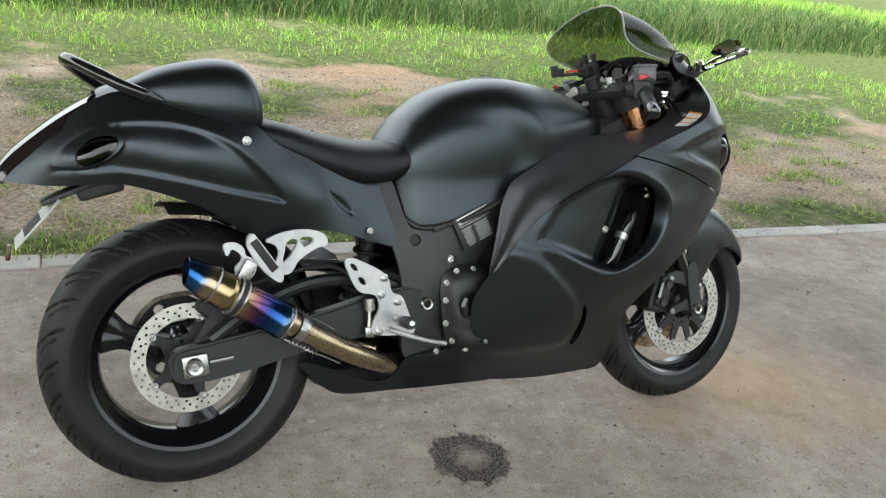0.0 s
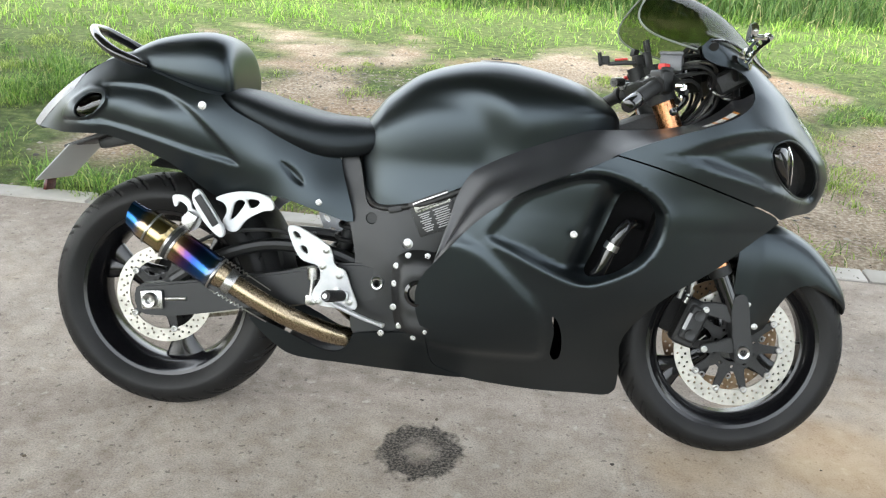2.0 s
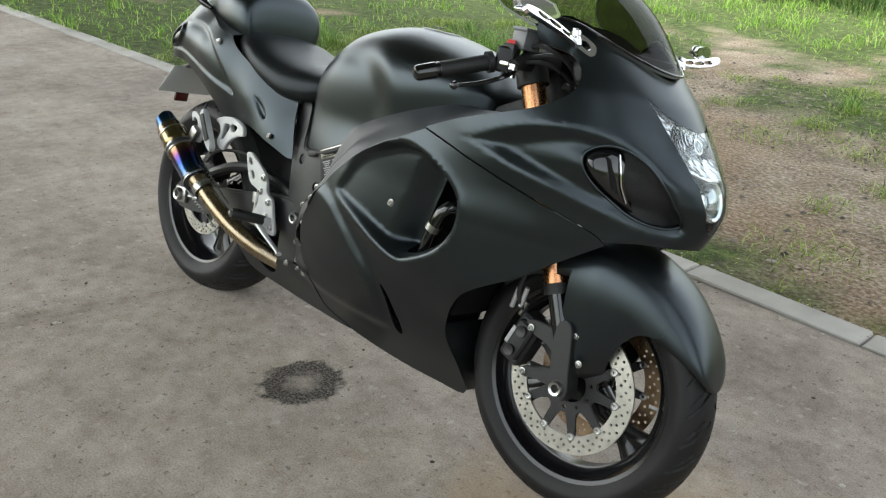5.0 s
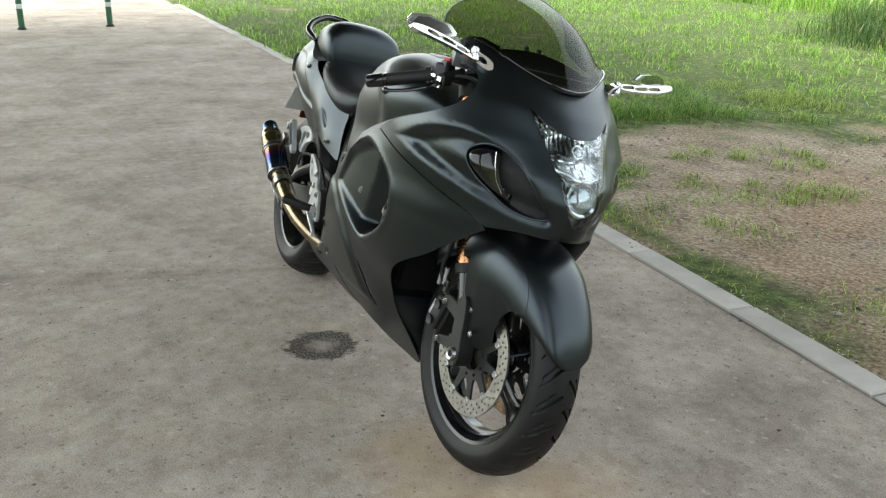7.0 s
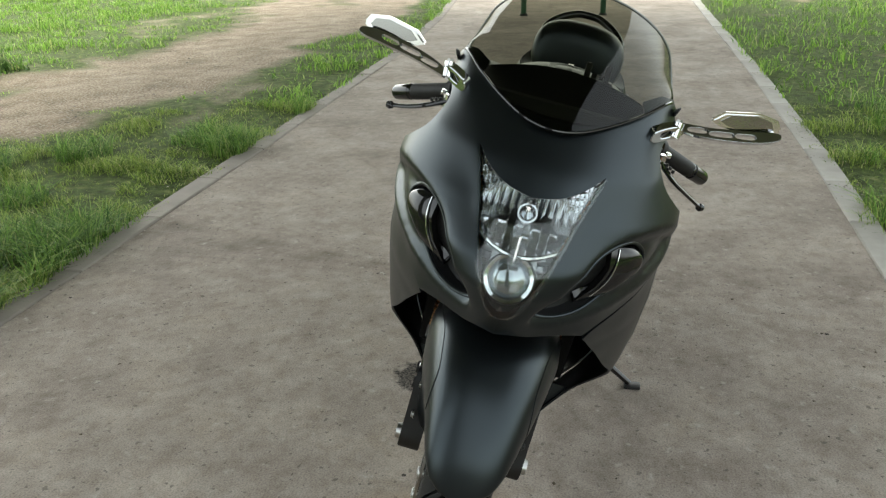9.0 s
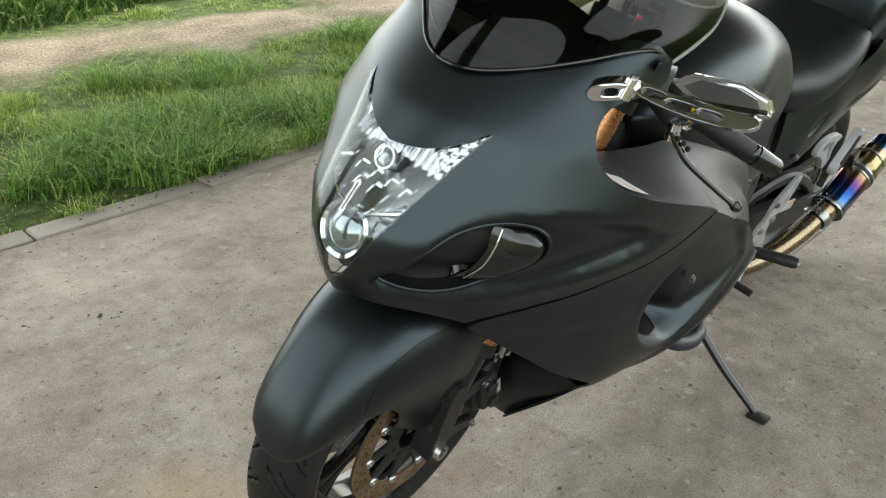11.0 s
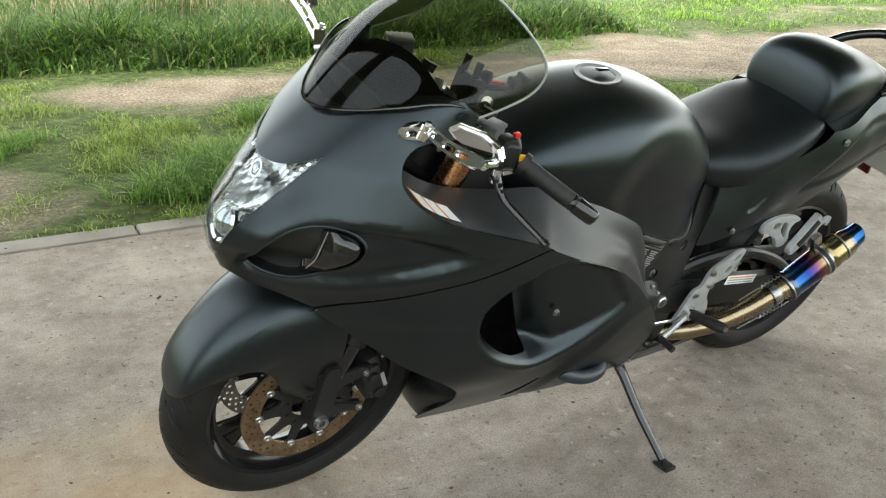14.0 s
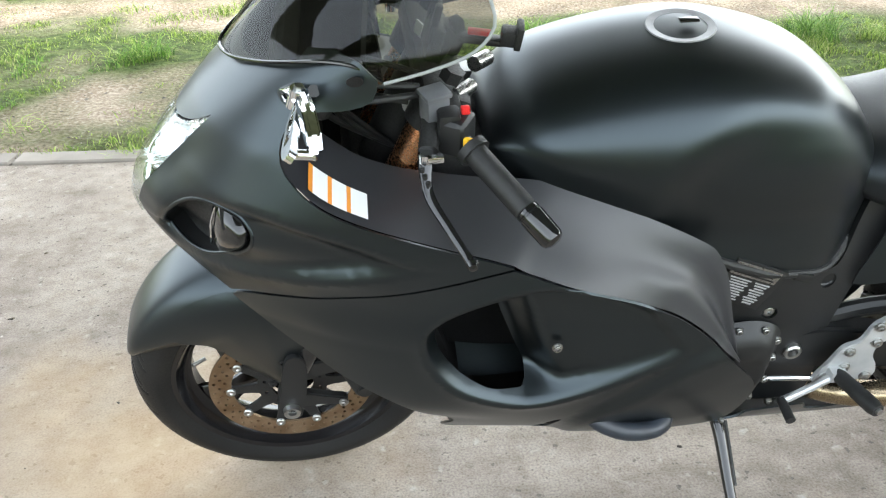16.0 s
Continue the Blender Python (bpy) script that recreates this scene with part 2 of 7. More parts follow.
def sheet(v, f, thick, out=None):
    """A bmesh of the surface with a real thickness behind it. out: which way is outside."""
    v = np.asarray(v, float)
    n = np.zeros_like(v)
    fn = np.cross(v[f[:, 1]] - v[f[:, 0]], v[f[:, 2]] - v[f[:, 0]])
    for i in range(3):
        np.add.at(n, f[:, i], fn)
    n /= np.linalg.norm(n, axis=1)[:, None] + 1e-12
    if out is not None and (n @ np.asarray(out, float)).mean() < 0:
        n, f = -n, f[:, ::-1]
    bm = bmesh.new()
    top = [bm.verts.new(p) for p in v]
    low = [bm.verts.new(p) for p in v - n * thick]
    count = {}
    for a, b, c in f:
        bm.faces.new((top[a], top[b], top[c]))
        bm.faces.new((low[c], low[b], low[a]))
        for e in ((a, b), (b, c), (c, a)):
            k = (min(e), max(e))
            count[k] = None if k in count else e
    for e in count.values():
        if e is not None:
            bm.faces.new((top[e[1]], top[e[0]], low[e[0]], low[e[1]]))
    bmesh.ops.delete(bm, geom=[x for x in bm.verts if not x.link_faces], context="VERTS")
    return bm


def plate(outline, thick, y=0.0, holes=(), bevel=0.0):
    """A flat plate in the x-z plane, from y to y + thick."""
    v, f = flat_mesh(outline, holes)
    v3 = np.stack([v[:, 0], np.full(len(v), y), v[:, 1]], 1)
    bm = bmesh.new()
    a = [bm.verts.new(p) for p in v3]
    b = [bm.verts.new(p + (0, thick, 0)) for p in v3]
    count = {}
    for i, j, k in f:
        bm.faces.new((a[i], a[j], a[k]))
        bm.faces.new((b[k], b[j], b[i]))
        for e in ((i, j), (j, k), (k, i)):
            key = (min(e), max(e))
            count[key] = None if key in count else e
    for e in count.values():
        if e is not None:
            bm.faces.new((a[e[1]], a[e[0]], b[e[0]], b[e[1]]))
    bmesh.ops.delete(bm, geom=[x for x in bm.verts if not x.link_faces], context="VERTS")
    if bevel:
        bmesh.ops.recalc_face_normals(bm, faces=bm.faces)
        ed = [e for e in bm.edges if len(e.link_faces) == 2 and e.calc_face_angle(0) > 1.0]
        bmesh.ops.bevel(bm, geom=ed, offset=bevel, segments=2, affect="EDGES", clamp_overlap=True)
    return bm


def rings(rows, closed=True, caps=True):
    """A bmesh skin over rows of points, row to row."""
    bm = bmesh.new()
    vs = [[bm.verts.new(p) for p in r] for r in rows]
    n = len(vs[0])
    for a, b in zip(vs, vs[1:]):
        for i in range(n if closed else n - 1):
            j = (i + 1) % n
            bm.faces.new((a[i], a[j], b[j], b[i]))
    if caps and closed:
        bm.faces.new(vs[0][::-1])
        bm.faces.new(vs[-1])
    return bm


def turned(profile, n=48, centre=(0, 0, 0), closed=False):
    """A body turned about the y axis; profile: (radius, y)."""
    prof = np.asarray(profile, float)
    rows = []
    for r, y in prof:
        a = np.arange(n) * math.tau / n
        rows.append(np.stack([centre[0] + r * np.cos(a), np.full(n, centre[1] + y), centre[2] + r * np.sin(a)], 1))
    if closed:
        rows.append(rows[0])
    bm = rings(rows, True, not closed)
    if closed:
        bmesh.ops.remove_doubles(bm, verts=bm.verts, dist=1e-6)
    return bm


def tube(pts, radius, n=12, ends=True, squash=1.0):
    """A round tube along points. radius: one, or one for each point."""
    p = np.asarray(pts, float)
    rad = np.broadcast_to(np.asarray(radius, float), (len(p),))
    tang = np.gradient(p, axis=0)
    tang /= np.linalg.norm(tang, axis=1)[:, None]
    side = np.cross(tang[0], (0, 0, 1.0) if abs(tang[0][2]) < 0.9 else (0, 1.0, 0))
    rows = []
    for q, t, r in zip(p, tang, rad):
        side = side - t * (side @ t)
        side /= np.linalg.norm(side)
        up = np.cross(side, t)
        a = np.arange(n) * math.tau / n
        rows.append(q + r * (np.cos(a)[:, None] * side + squash * np.sin(a)[:, None] * up))
    return rings(rows, True, ends)


def box(size, m=Matrix(), bevel=0.0, seg=2):
    bm = bmesh.new()
    bmesh.ops.create_cube(bm, size=1, matrix=Matrix.Diagonal((*size, 1)))
    if bevel:
        bmesh.ops.bevel(bm, geom=bm.edges[:], offset=bevel, segments=seg, affect="EDGES", profile=0.6)
    bmesh.ops.transform(bm, matrix=m, verts=bm.verts)
    return bm


def rod(a, b, r, n=14, r2=None):
    return tube([a, (Vector(a) + Vector(b)) / 2, b], [r, (r + (r2 or r)) / 2, r2 or r], n)


def joined(*bms):
    out = bmesh.new()
    for b in bms:
        me = bpy.data.meshes.new("tmp")
        b.to_mesh(me)
        out.from_mesh(me)
        bpy.data.meshes.remove(me)
        b.free()
    return out


def moved(bm, m):
    bmesh.ops.transform(bm, matrix=m, verts=bm.verts)
    return bm


def mirrored(bm):
    bmesh.ops.scale(bm, vec=(1, -1, 1), verts=bm.verts)
    bmesh.ops.reverse_faces(bm, faces=bm.faces)
    return bm


def loft(stations, n_along, section, closed=True, caps=True):
    """A skin through stations (each a row of numbers); section turns an eased station into a ring of points."""
    st = spline(stations, n_along)
    return rings([section(s) for s in st], closed, caps)


def bolt_bm(r=0.007, h=0.004, hexed=False):
    """A cap-head bolt along -y from the origin."""
    n = 6 if hexed else 14
    prof = [(r * 1.35, 0), (r * 1.35, -h * 0.35), (r, -h * 0.4), (r, -h * 0.9), (r * 0.85, -h), (r * 0.5, -h), (r * 0.45, -h * 0.5)]
    return turned(prof, n)

# ---------------------------------------------------------------- ground, path, kerb
def right_edge(x):
    return np.interp(x, [-40, -9, -5, -2, -0.7, 1, 2.8, 6, 30], [1.5, 1.46, 1.47, 1.43, 1.385, 1.31, 1.205, 1.03, -0.4])


def left_edge(x):
    return np.interp(x, [-40, -12, -9, -6, -2, 1, 2.5, 6, 30], [-3.6, -2.3, -2.0, -1.80, -1.72, -1.70, -1.79, -2.05, -3.5])


def fuzz(x, y, size, seed=0.0):
    """Smooth noise from about -1 to 1, at that size in metres."""
    return noise.noise(Vector((x / size + seed, y / size - seed, seed * 0.37)))


def greenness(x, y):
    """How much grass grows at a place beside the path: 0 bare earth, 1 thick grass."""
    n = 0.55 * fuzz(x, y, 1.1, 3.1) + 0.35 * fuzz(x, y, 0.38, 7.7) + 0.15 * fuzz(x, y, 0.15, 1.3)
    if y > 0:
        d = y - float(right_edge(x))
        bare = 1.2 * math.exp(-((d - 1.35) / 1.45) ** 2) * float(np.interp(x, [-2.2, -0.4, 3.5, 8.0], [0, 1, 1, 0.5]))
        bare += 0.75 * math.exp(-((d - 3.9) / 0.7) ** 2) * float(np.interp(x, [-2.4, -0.8, 2.6, 4.0], [0, 1, 1, 0.2]))
        g = 0.97 - bare + n * 1.05 + 0.25 * math.exp(-(d / 0.3) ** 2) * float(np.interp(x, [-0.5, 0.8], [1, 0]))
    else:
        d = float(left_edge(x)) - y
        bare = 0.78 * math.exp(-((d - 2.55 - 0.12 * (x - 1)) / 0.62) ** 2)
        bare += 0.7 * math.exp(-(((d - 2.4) / 1.5) ** 2)) * float(np.interp(x, [-12, -4, -1.5], [1, 0.9, 0]))
        bare += 0.85 * float(np.interp(x, [1.25, 1.95, 3.4, 5.0], [0, 1, 0.8, 0.4])) * math.exp(-((d - 0.75) / 0.85) ** 2)
        g = 0.98 - bare + n * 0.8
    return min(max(g, 0.0), 1.0)


def ground_material():
    """Earth with pebbles where it is bare, mossy thatch where grass grows (attribute 'green'), darkened for the shade
    between tufts, rust-coloured soil in places.
    """
    m = bpy.data.materials.new("earth_and_thatch")
    m.use_nodes = True
    t = m.node_tree
    b = t.nodes["Principled BSDF"]
    b.inputs["Roughness"].default_value = 0.95
    b.inputs["Specular IOR Level"].default_value = 0.15
    co = t.nodes.new("ShaderNodeTexCoord")

    def nz(scale, detail=6):
        k = t.nodes.new("ShaderNodeTexNoise")
        k.inputs["Scale"].default_value, k.inputs["Detail"].default_value = scale, detail
        t.links.new(co.outputs["Object"], k.inputs["Vector"])
        return k.outputs["Fac"]

    def ramp(src, *stops):
        k = t.nodes.new("ShaderNodeValToRGB")
        e = k.color_ramp.elements
        e[0].position, e[0].color = stops[0][0], (*stops[0][1], 1)
        e[1].position, e[1].color = stops[-1][0], (*stops[-1][1], 1)
        for p, c in stops[1:-1]:
            q = e.new(p)
            q.color = (*c, 1)
        t.links.new(src, k.inputs[0])
        return k.outputs[0]

    def mix(f, a, c):
        k = t.nodes.new("ShaderNodeMix")
        k.data_type = "RGBA"
        t.links.new(f, k.inputs["Factor"])
        t.links.new(a, k.inputs["A"])
        t.links.new(c, k.inputs["B"])
        return k.outputs["Result"]

    soil = ramp(nz(3.0), (0.30, (0.105, 0.076, 0.050)), (0.48, (0.225, 0.178, 0.126)), (0.70, (0.36, 0.30, 0.23)))
    grit = ramp(nz(55.0), (0.36, (0.09, 0.072, 0.052)), (0.52, (0.30, 0.24, 0.175)), (0.66, (0.50, 0.45, 0.38)))
    rust = ramp(nz(0.55, 3), (0.46, (0, 0, 0)), (0.64, (0.8, 0.8, 0.8)))
    where, side, only = (t.nodes.new(kind) for kind in ("ShaderNodeSeparateXYZ", "ShaderNodeMapRange", "ShaderNodeMath"))
    t.links.new(co.outputs["Object"], where.inputs[0])
    t.links.new(where.outputs["Y"], side.inputs["Value"])
    side.inputs["From Min"].default_value, side.inputs["From Max"].default_value = 0.5, 1.6
    only.operation = "MULTIPLY"
    t.links.new(rust, only.inputs[0])
    t.links.new(side.outputs[0], only.inputs[1])
    soil = mix(only.outputs[0], soil, ramp(nz(9.0), (0.3, (0.19, 0.10, 0.045)), (0.7, (0.34, 0.20, 0.10))))
    half = t.nodes.new("ShaderNodeValue")
    half.outputs[0].default_value = 0.45
    soil = mix(half.outputs[0], soil, grit)
    # thatch colour is kept low to paint in shade between the blades
    thatch = ramp(nz(14.0), (0.32, (0.038, 0.048, 0.016)), (0.55, (0.075, 0.108, 0.030)), (0.72, (0.16, 0.17, 0.065)))
    at = t.nodes.new("ShaderNodeAttribute")
    at.attribute_name = "green"
    t.links.new(mix(ramp(at.outputs["Fac"], (0.30, (0, 0, 0)), (0.62, (1, 1, 1))), soil, thatch), b.inputs["Base Color"])
    bp = t.nodes.new("ShaderNodeBump")
    bp.inputs["Strength"].default_value, bp.inputs["Distance"].default_value = 1.0, 0.03
    t.links.new(nz(45.0), bp.inputs["Height"])
    t.links.new(bp.outputs[0], b.inputs["Normal"])
    return m


def grid_axis(lo, hi, step, far):
    g = list(np.arange(lo, hi + 1e-6, step))
    d = step
    while g[-1] < far:
        d *= 1.5
        g.append(g[-1] + d)
        g.insert(0, g[0] - d)
    return np.array(g)


gx, gy = grid_axis(-13.0, 9.0, 0.14, 350), grid_axis(-11.0, 13.0, 0.14, 350)
verts, green = [], []
for y in gy:
    for x in gx:
        on_path = left_edge(x) - 0.10 < y < right_edge(x) + 0.12
        z = -0.05 if on_path else -0.004 + 0.018 * fuzz(x, y, 0.9, 5.0) + 0.010 * fuzz(x, y, 0.3, 2.0)
        verts.append((x, y, z))
        green.append(0.0 if on_path else greenness(x, y))
nx = len(gx)
me = bpy.data.meshes.new("ground")
me.from_pydata(verts, [], [(j * nx + i, j * nx + i + 1, (j + 1) * nx + i + 1, (j + 1) * nx + i) for j in range(len(gy) - 1) for i in range(nx - 1)])
me.polygons.foreach_set("use_smooth", np.ones(len(me.polygons), bool))
me.attributes.new("green", "FLOAT", "POINT").data.foreach_set("value", np.array(green, np.float32))
me.materials.append(ground_material())
tagged(new("ground", me), "earth and rough grass beside the path", "ground", kind="structure")


def path_material():
    """Worn pale asphalt: fine aggregate, broad dusty stains, an orange clay stain and a sooty ring."""
    m = bpy.data.materials.new("worn_asphalt")
    m.use_nodes = True
    t = m.node_tree
    b = t.nodes["Principled BSDF"]
    b.inputs["Specular IOR Level"].default_value = 0.08
    co = t.nodes.new("ShaderNodeTexCoord")

    def nz(scale, detail=6, kind="ShaderNodeTexNoise"):
        k = t.nodes.new(kind)
        k.inputs["Scale"].default_value = scale
        k.inputs["Detail"].default_value = detail
        if detail > 7:  # stains with ragged, gritty edges
            k.inputs["Roughness"].default_value = 0.72
        t.links.new(co.outputs["Object"], k.inputs["Vector"])
        return k.outputs["Fac"]

    def ramp(src, *stops):
        k = t.nodes.new("ShaderNodeValToRGB")
        e = k.color_ramp.elements
        e[0].position, e[0].color = stops[0][0], (*stops[0][1], 1)
        e[1].position, e[1].color = stops[-1][0], (*stops[-1][1], 1)
        for p, c in stops[1:-1]:
            q = e.new(p)
            q.color = (*c, 1)
        t.links.new(src, k.inputs[0])
        return k.outputs[0]

    def mix(f, a, c, mode="MIX"):
        k = t.nodes.new("ShaderNodeMix")
        k.data_type, k.blend_type = "RGBA", mode
        for src, sock in ((f, "Factor"), (a, "A"), (c, "B")):
            if isinstance(src, float):
                k.inputs[sock].default_value = src
            else:
                t.links.new(src, k.inputs[sock])
        return k.outputs["Result"]

    def math_node(op, a, c):
        k = t.nodes.new("ShaderNodeMath")
        k.operation = op
        for i, src in enumerate((a, c)):
            if isinstance(src, (int, float)):
                k.inputs[i].default_value = src
            else:
                t.links.new(src, k.inputs[i])
        return k.outputs[0]

    def spot(x, y, rx, ry):
        k = t.nodes.new("ShaderNodeMapping")
        k.inputs["Location"].default_value = (-x / rx, -y / ry, 0)
        k.inputs["Scale"].default_value = (1 / rx, 1 / ry, 0)
        t.links.new(co.outputs["Object"], k.inputs["Vector"])
        v = t.nodes.new("ShaderNodeVectorMath")
        v.operation = "LENGTH"
        t.links.new(k.outputs[0], v.inputs[0])
        return v.outputs["Value"]

    base = ramp(nz(0.9, 13), (0.34, (0.212, 0.180, 0.152)), (0.50, (0.302, 0.262, 0.226)), (0.64, (0.366, 0.324, 0.284)))
    fine = ramp(nz(200.0, 5), (0.34, (0.56, 0.545, 0.53)), (0.5, (0.98, 0.98, 0.98)), (0.67, (1.28, 1.27, 1.24)))
    col = mix(0.55, base, fine, "MULTIPLY")
    blot = ramp(nz(2.6, 12), (0.34, (0.74, 0.71, 0.68)), (0.50, (1.0, 1.0, 1.0)), (0.66, (1.24, 1.23, 1.20)))
    col = mix(0.9, col, blot, "MULTIPLY")
    mott = ramp(nz(15.0, 9), (0.36, (0.80, 0.78, 0.75)), (0.52, (1.0, 1.0, 1.0)), (0.66, (1.13, 1.13, 1.12)))
    col = mix(0.85, col, mott, "MULTIPLY")
    crumb = ramp(nz(24.0, 7), (0.62, (0, 0, 0)), (0.70, (1, 1, 1)))
    col = mix(math_node("MULTIPLY", crumb, 0.5), col, ramp(nz(60.0, 2), (0.4, (0.36, 0.32, 0.26)), (0.6, (0.48, 0.45, 0.40))))
    speck = ramp(nz(46.0, 2), (0.315, (1, 1, 1)), (0.35, (0, 0, 0)))
    col = mix(math_node("MULTIPLY", speck, 0.55), col, ramp(nz(3, 2), (0.4, (0.06, 0.055, 0.05)), (0.6, (0.10, 0.09, 0.08))))
    clay = ramp(math_node("ADD", spot(1.85, -0.05, 0.62, 0.50), math_node("MULTIPLY", math_node("SUBTRACT", nz(3.5), 0.5), 1.6)), (0.25, (1, 1, 1)), (1.0, (0, 0, 0)))
    col = mix(math_node("MULTIPLY", clay, 0.55), col, ramp(nz(12), (0.3, (0.34, 0.22, 0.11)), (0.7, (0.46, 0.34, 0.20))))
    # a darker brown patch with a ragged edge ahead of the front wheel
    dark_patch = ramp(math_node("ADD", spot(2.5, 0.1, 0.8, 0.9), math_node("MULTIPLY", math_node("SUBTRACT", nz(2.0), 0.5), 1.8)), (0.35, (1, 1, 1)), (1.0, (0, 0, 0)))
    col = mix(math_node("MULTIPLY", dark_patch, 0.35), col, ramp(nz(6), (0.3, (0.13, 0.11, 0.09)), (0.7, (0.21, 0.185, 0.16))))
    ring_r = math_node("ADD", spot(0.705, -0.15, 0.118, 0.128), math_node("MULTIPLY", math_node("SUBTRACT", nz(38.0, 6), 0.5), 0.75))
    soot = ramp(ring_r, (0.12, (0.25, 0.25, 0.25)), (0.34, (0.6, 0.6, 0.6)), (0.5, (0.95, 0.95, 0.95)), (0.82, (0.95, 0.95, 0.95)), (1.3, (0, 0, 0)))
    grains = ramp(nz(150.0, 4), (0.40, (0.62, 0.62, 0.62)), (0.56, (1, 1, 1)))
    col = mix(math_node("MULTIPLY", soot, grains), col, ramp(nz(90.0, 2), (0.3, (0.012, 0.012, 0.012)), (0.7, (0.05, 0.047, 0.043))))
    t.links.new(col, b.inputs["Base Color"])
    t.links.new(ramp(nz(0.9, 8), (0.3, (0.78, 0.78, 0.78)), (0.7, (0.92, 0.92, 0.92))), b.inputs["Roughness"])
    bp = t.nodes.new("ShaderNodeBump")
    bp.inputs["Strength"].default_value, bp.inputs["Distance"].default_value = 0.28, 0.003
    t.links.new(nz(170.0, 5), bp.inputs["Height"])
    t.links.new(bp.outputs[0], b.inputs["Normal"])
    return m


xs = np.r_[np.linspace(-40, -14, 8), np.arange(-13, 9, 0.5), np.linspace(9.5, 30, 8)]
tagged(part("path", rings([[(x, float(left_edge(x)), -0.09), (x, float(left_edge(x)), 0.0), (x, float(right_edge(x)), 0.0), (x, float(right_edge(x)), -0.09)] for x in xs], False), path_material(), None, "", 30),
       "worn pale asphalt path with a sooty ring stain", "path", kind="structure")

# unseen bridge deck added to shade path and bike, on piers behind the walk
CONCRETE = grainy("weathered_concrete", (0.10, 0.098, 0.092), (0.16, 0.156, 0.148), 1.2, (0.8, 0.92), 0.0, 0.2, 90)
deck = tagged(part("unseen_bridge_deck", box((DECK[1] - DECK[0], DECK[3] - DECK[2], 0.7), pose((DECK[0] + DECK[1]) / 2, (DECK[2] + DECK[3]) / 2, DECK[4] + 0.35), 0.02), CONCRETE), "unseen grey concrete bridge deck added to shade the path", "bridge", kind="structure")
for px_, py_ in ((DECK[1] - 0.4, -4.6), (DECK[1] - 0.4, 0.0)):
    part("unseen_bridge_pier", moved(turned([(0.45, 0), (0.45, DECK[4] + 0.2)], 24), pose(px_, py_, -0.1, 90, 0, 0)), CONCRETE, deck)

# ---------------------------------------------------------------- the motorcycle
# Built upright: x ahead from the rear axle, y to its left, z up from the ground; the empty leans it onto its stand.
bike = tagged(new("motorcycle"), "matte black sport motorcycle with blued mufflers leaning on its stand", "motorcycle")
bike.matrix_basis = pose(0, 0, 0.003, -LEAN, 0, 0)
RAKE = radians(24.6)
STEER_AT = Vector((1.255, 0, 0.84))
STEER = Matrix.Translation(STEER_AT) @ Matrix.Rotation(radians(3.4), 4, Vector((-math.sin(RAKE), 0, math.cos(RAKE)))) @ Matrix.Translation(-STEER_AT)


def both(name, make, mat, parent=bike, label="", smooth=35):
    """A part on the right side and its mirror image on the left."""
    return part(name, make(), mat, parent, label, smooth), part(name, mirrored(make()), mat, parent, label, smooth)


# ---- wheels
def tyre_bm(R, half, bead, sidewall, grooves, seed):
    """A tyre about the y axis: rounded tread with slanting grooves cut in, and a bulged sidewall."""
    n, m = 600, 84
    a = np.arange(n) * math.tau / n
    rows = []
    for j in range(m + 1):
        v = -1 + 2 * j / m
        ang = v * radians(128)
        y = half * math.sin(ang) if abs(ang) < math.pi / 2 else math.copysign(half - (half - bead[1]) * ((abs(ang) - math.pi / 2) / radians(38)) ** 1.4, v)
        if abs(ang) < math.pi / 2:
            r = R - sidewall * (1 - math.cos(ang)) * 0.62
        else:
            r0 = R - sidewall * 0.62
            r = r0 - (r0 - bead[0]) * (abs(ang) - math.pi / 2) / radians(38)
        cut = np.zeros(n)
        s = y / half
        if abs(ang) < radians(78) and abs(s) > 0.06:
            ph = (a / math.tau * grooves + 0.95 * abs(s) ** 1.4 + (0.5 if s > 0 else 0)) % 1
            w = 0.055 * (1 - 0.5 * abs(s))
            long_cut = np.where(np.abs(ph - 0.5) < w, 1.0, 0.0) * (1 if 0.10 < abs(s) < 0.93 else 0)
            ph2 = (a / math.tau * grooves + 0.5 + 1.2 * abs(s) ** 1.2 + (0.5 if s > 0 else 0)) % 1
            short_cut = np.where(np.abs(ph2 - 0.5) < w * 0.8, 1.0, 0.0) * (1 if 0.45 < abs(s) < 0.85 else 0)
            cut = np.maximum(long_cut, short_cut) * 0.0075
        rr = r - cut
        rows.append(np.stack([rr * np.cos(a), np.full(n, y), rr * np.sin(a)], 1))
    # inner skin so that the tyre has thickness at the bead
    for k in (1, -1):
        rows.append(np.stack([(bead[0] - 0.004) * np.cos(a), np.full(n, k * bead[1] * 0.9), (bead[0] - 0.004) * np.sin(a)], 1))
    rows.append(rows[0])
    bm = rings(rows, True, False)
    bmesh.ops.remove_doubles(bm, verts=bm.verts, dist=1e-6)
    return bm


def rim_bm(r_out, half):
    prof = [(r_out, half), (r_out + 0.004, half - 0.004), (r_out - 0.006, half - 0.016), (r_out - 0.016, half - 0.03), (r_out - 0.024, half * 0.35),
            (r_out - 0.024, -half * 0.35), (r_out - 0.016, -half + 0.03), (r_out - 0.006, -half + 0.016), (r_out + 0.004, -half + 0.004), (r_out, -half),
            (r_out - 0.009, -half + 0.003), (r_out - 0.015, -half + 0.018), (r_out - 0.027, -half + 0.034), (r_out - 0.035, -half * 0.3),
            (r_out - 0.035, half * 0.3), (r_out - 0.027, half - 0.034), (r_out - 0.015, half - 0.018), (r_out - 0.009, half - 0.003)]
    return turned(prof, 96, closed=True)


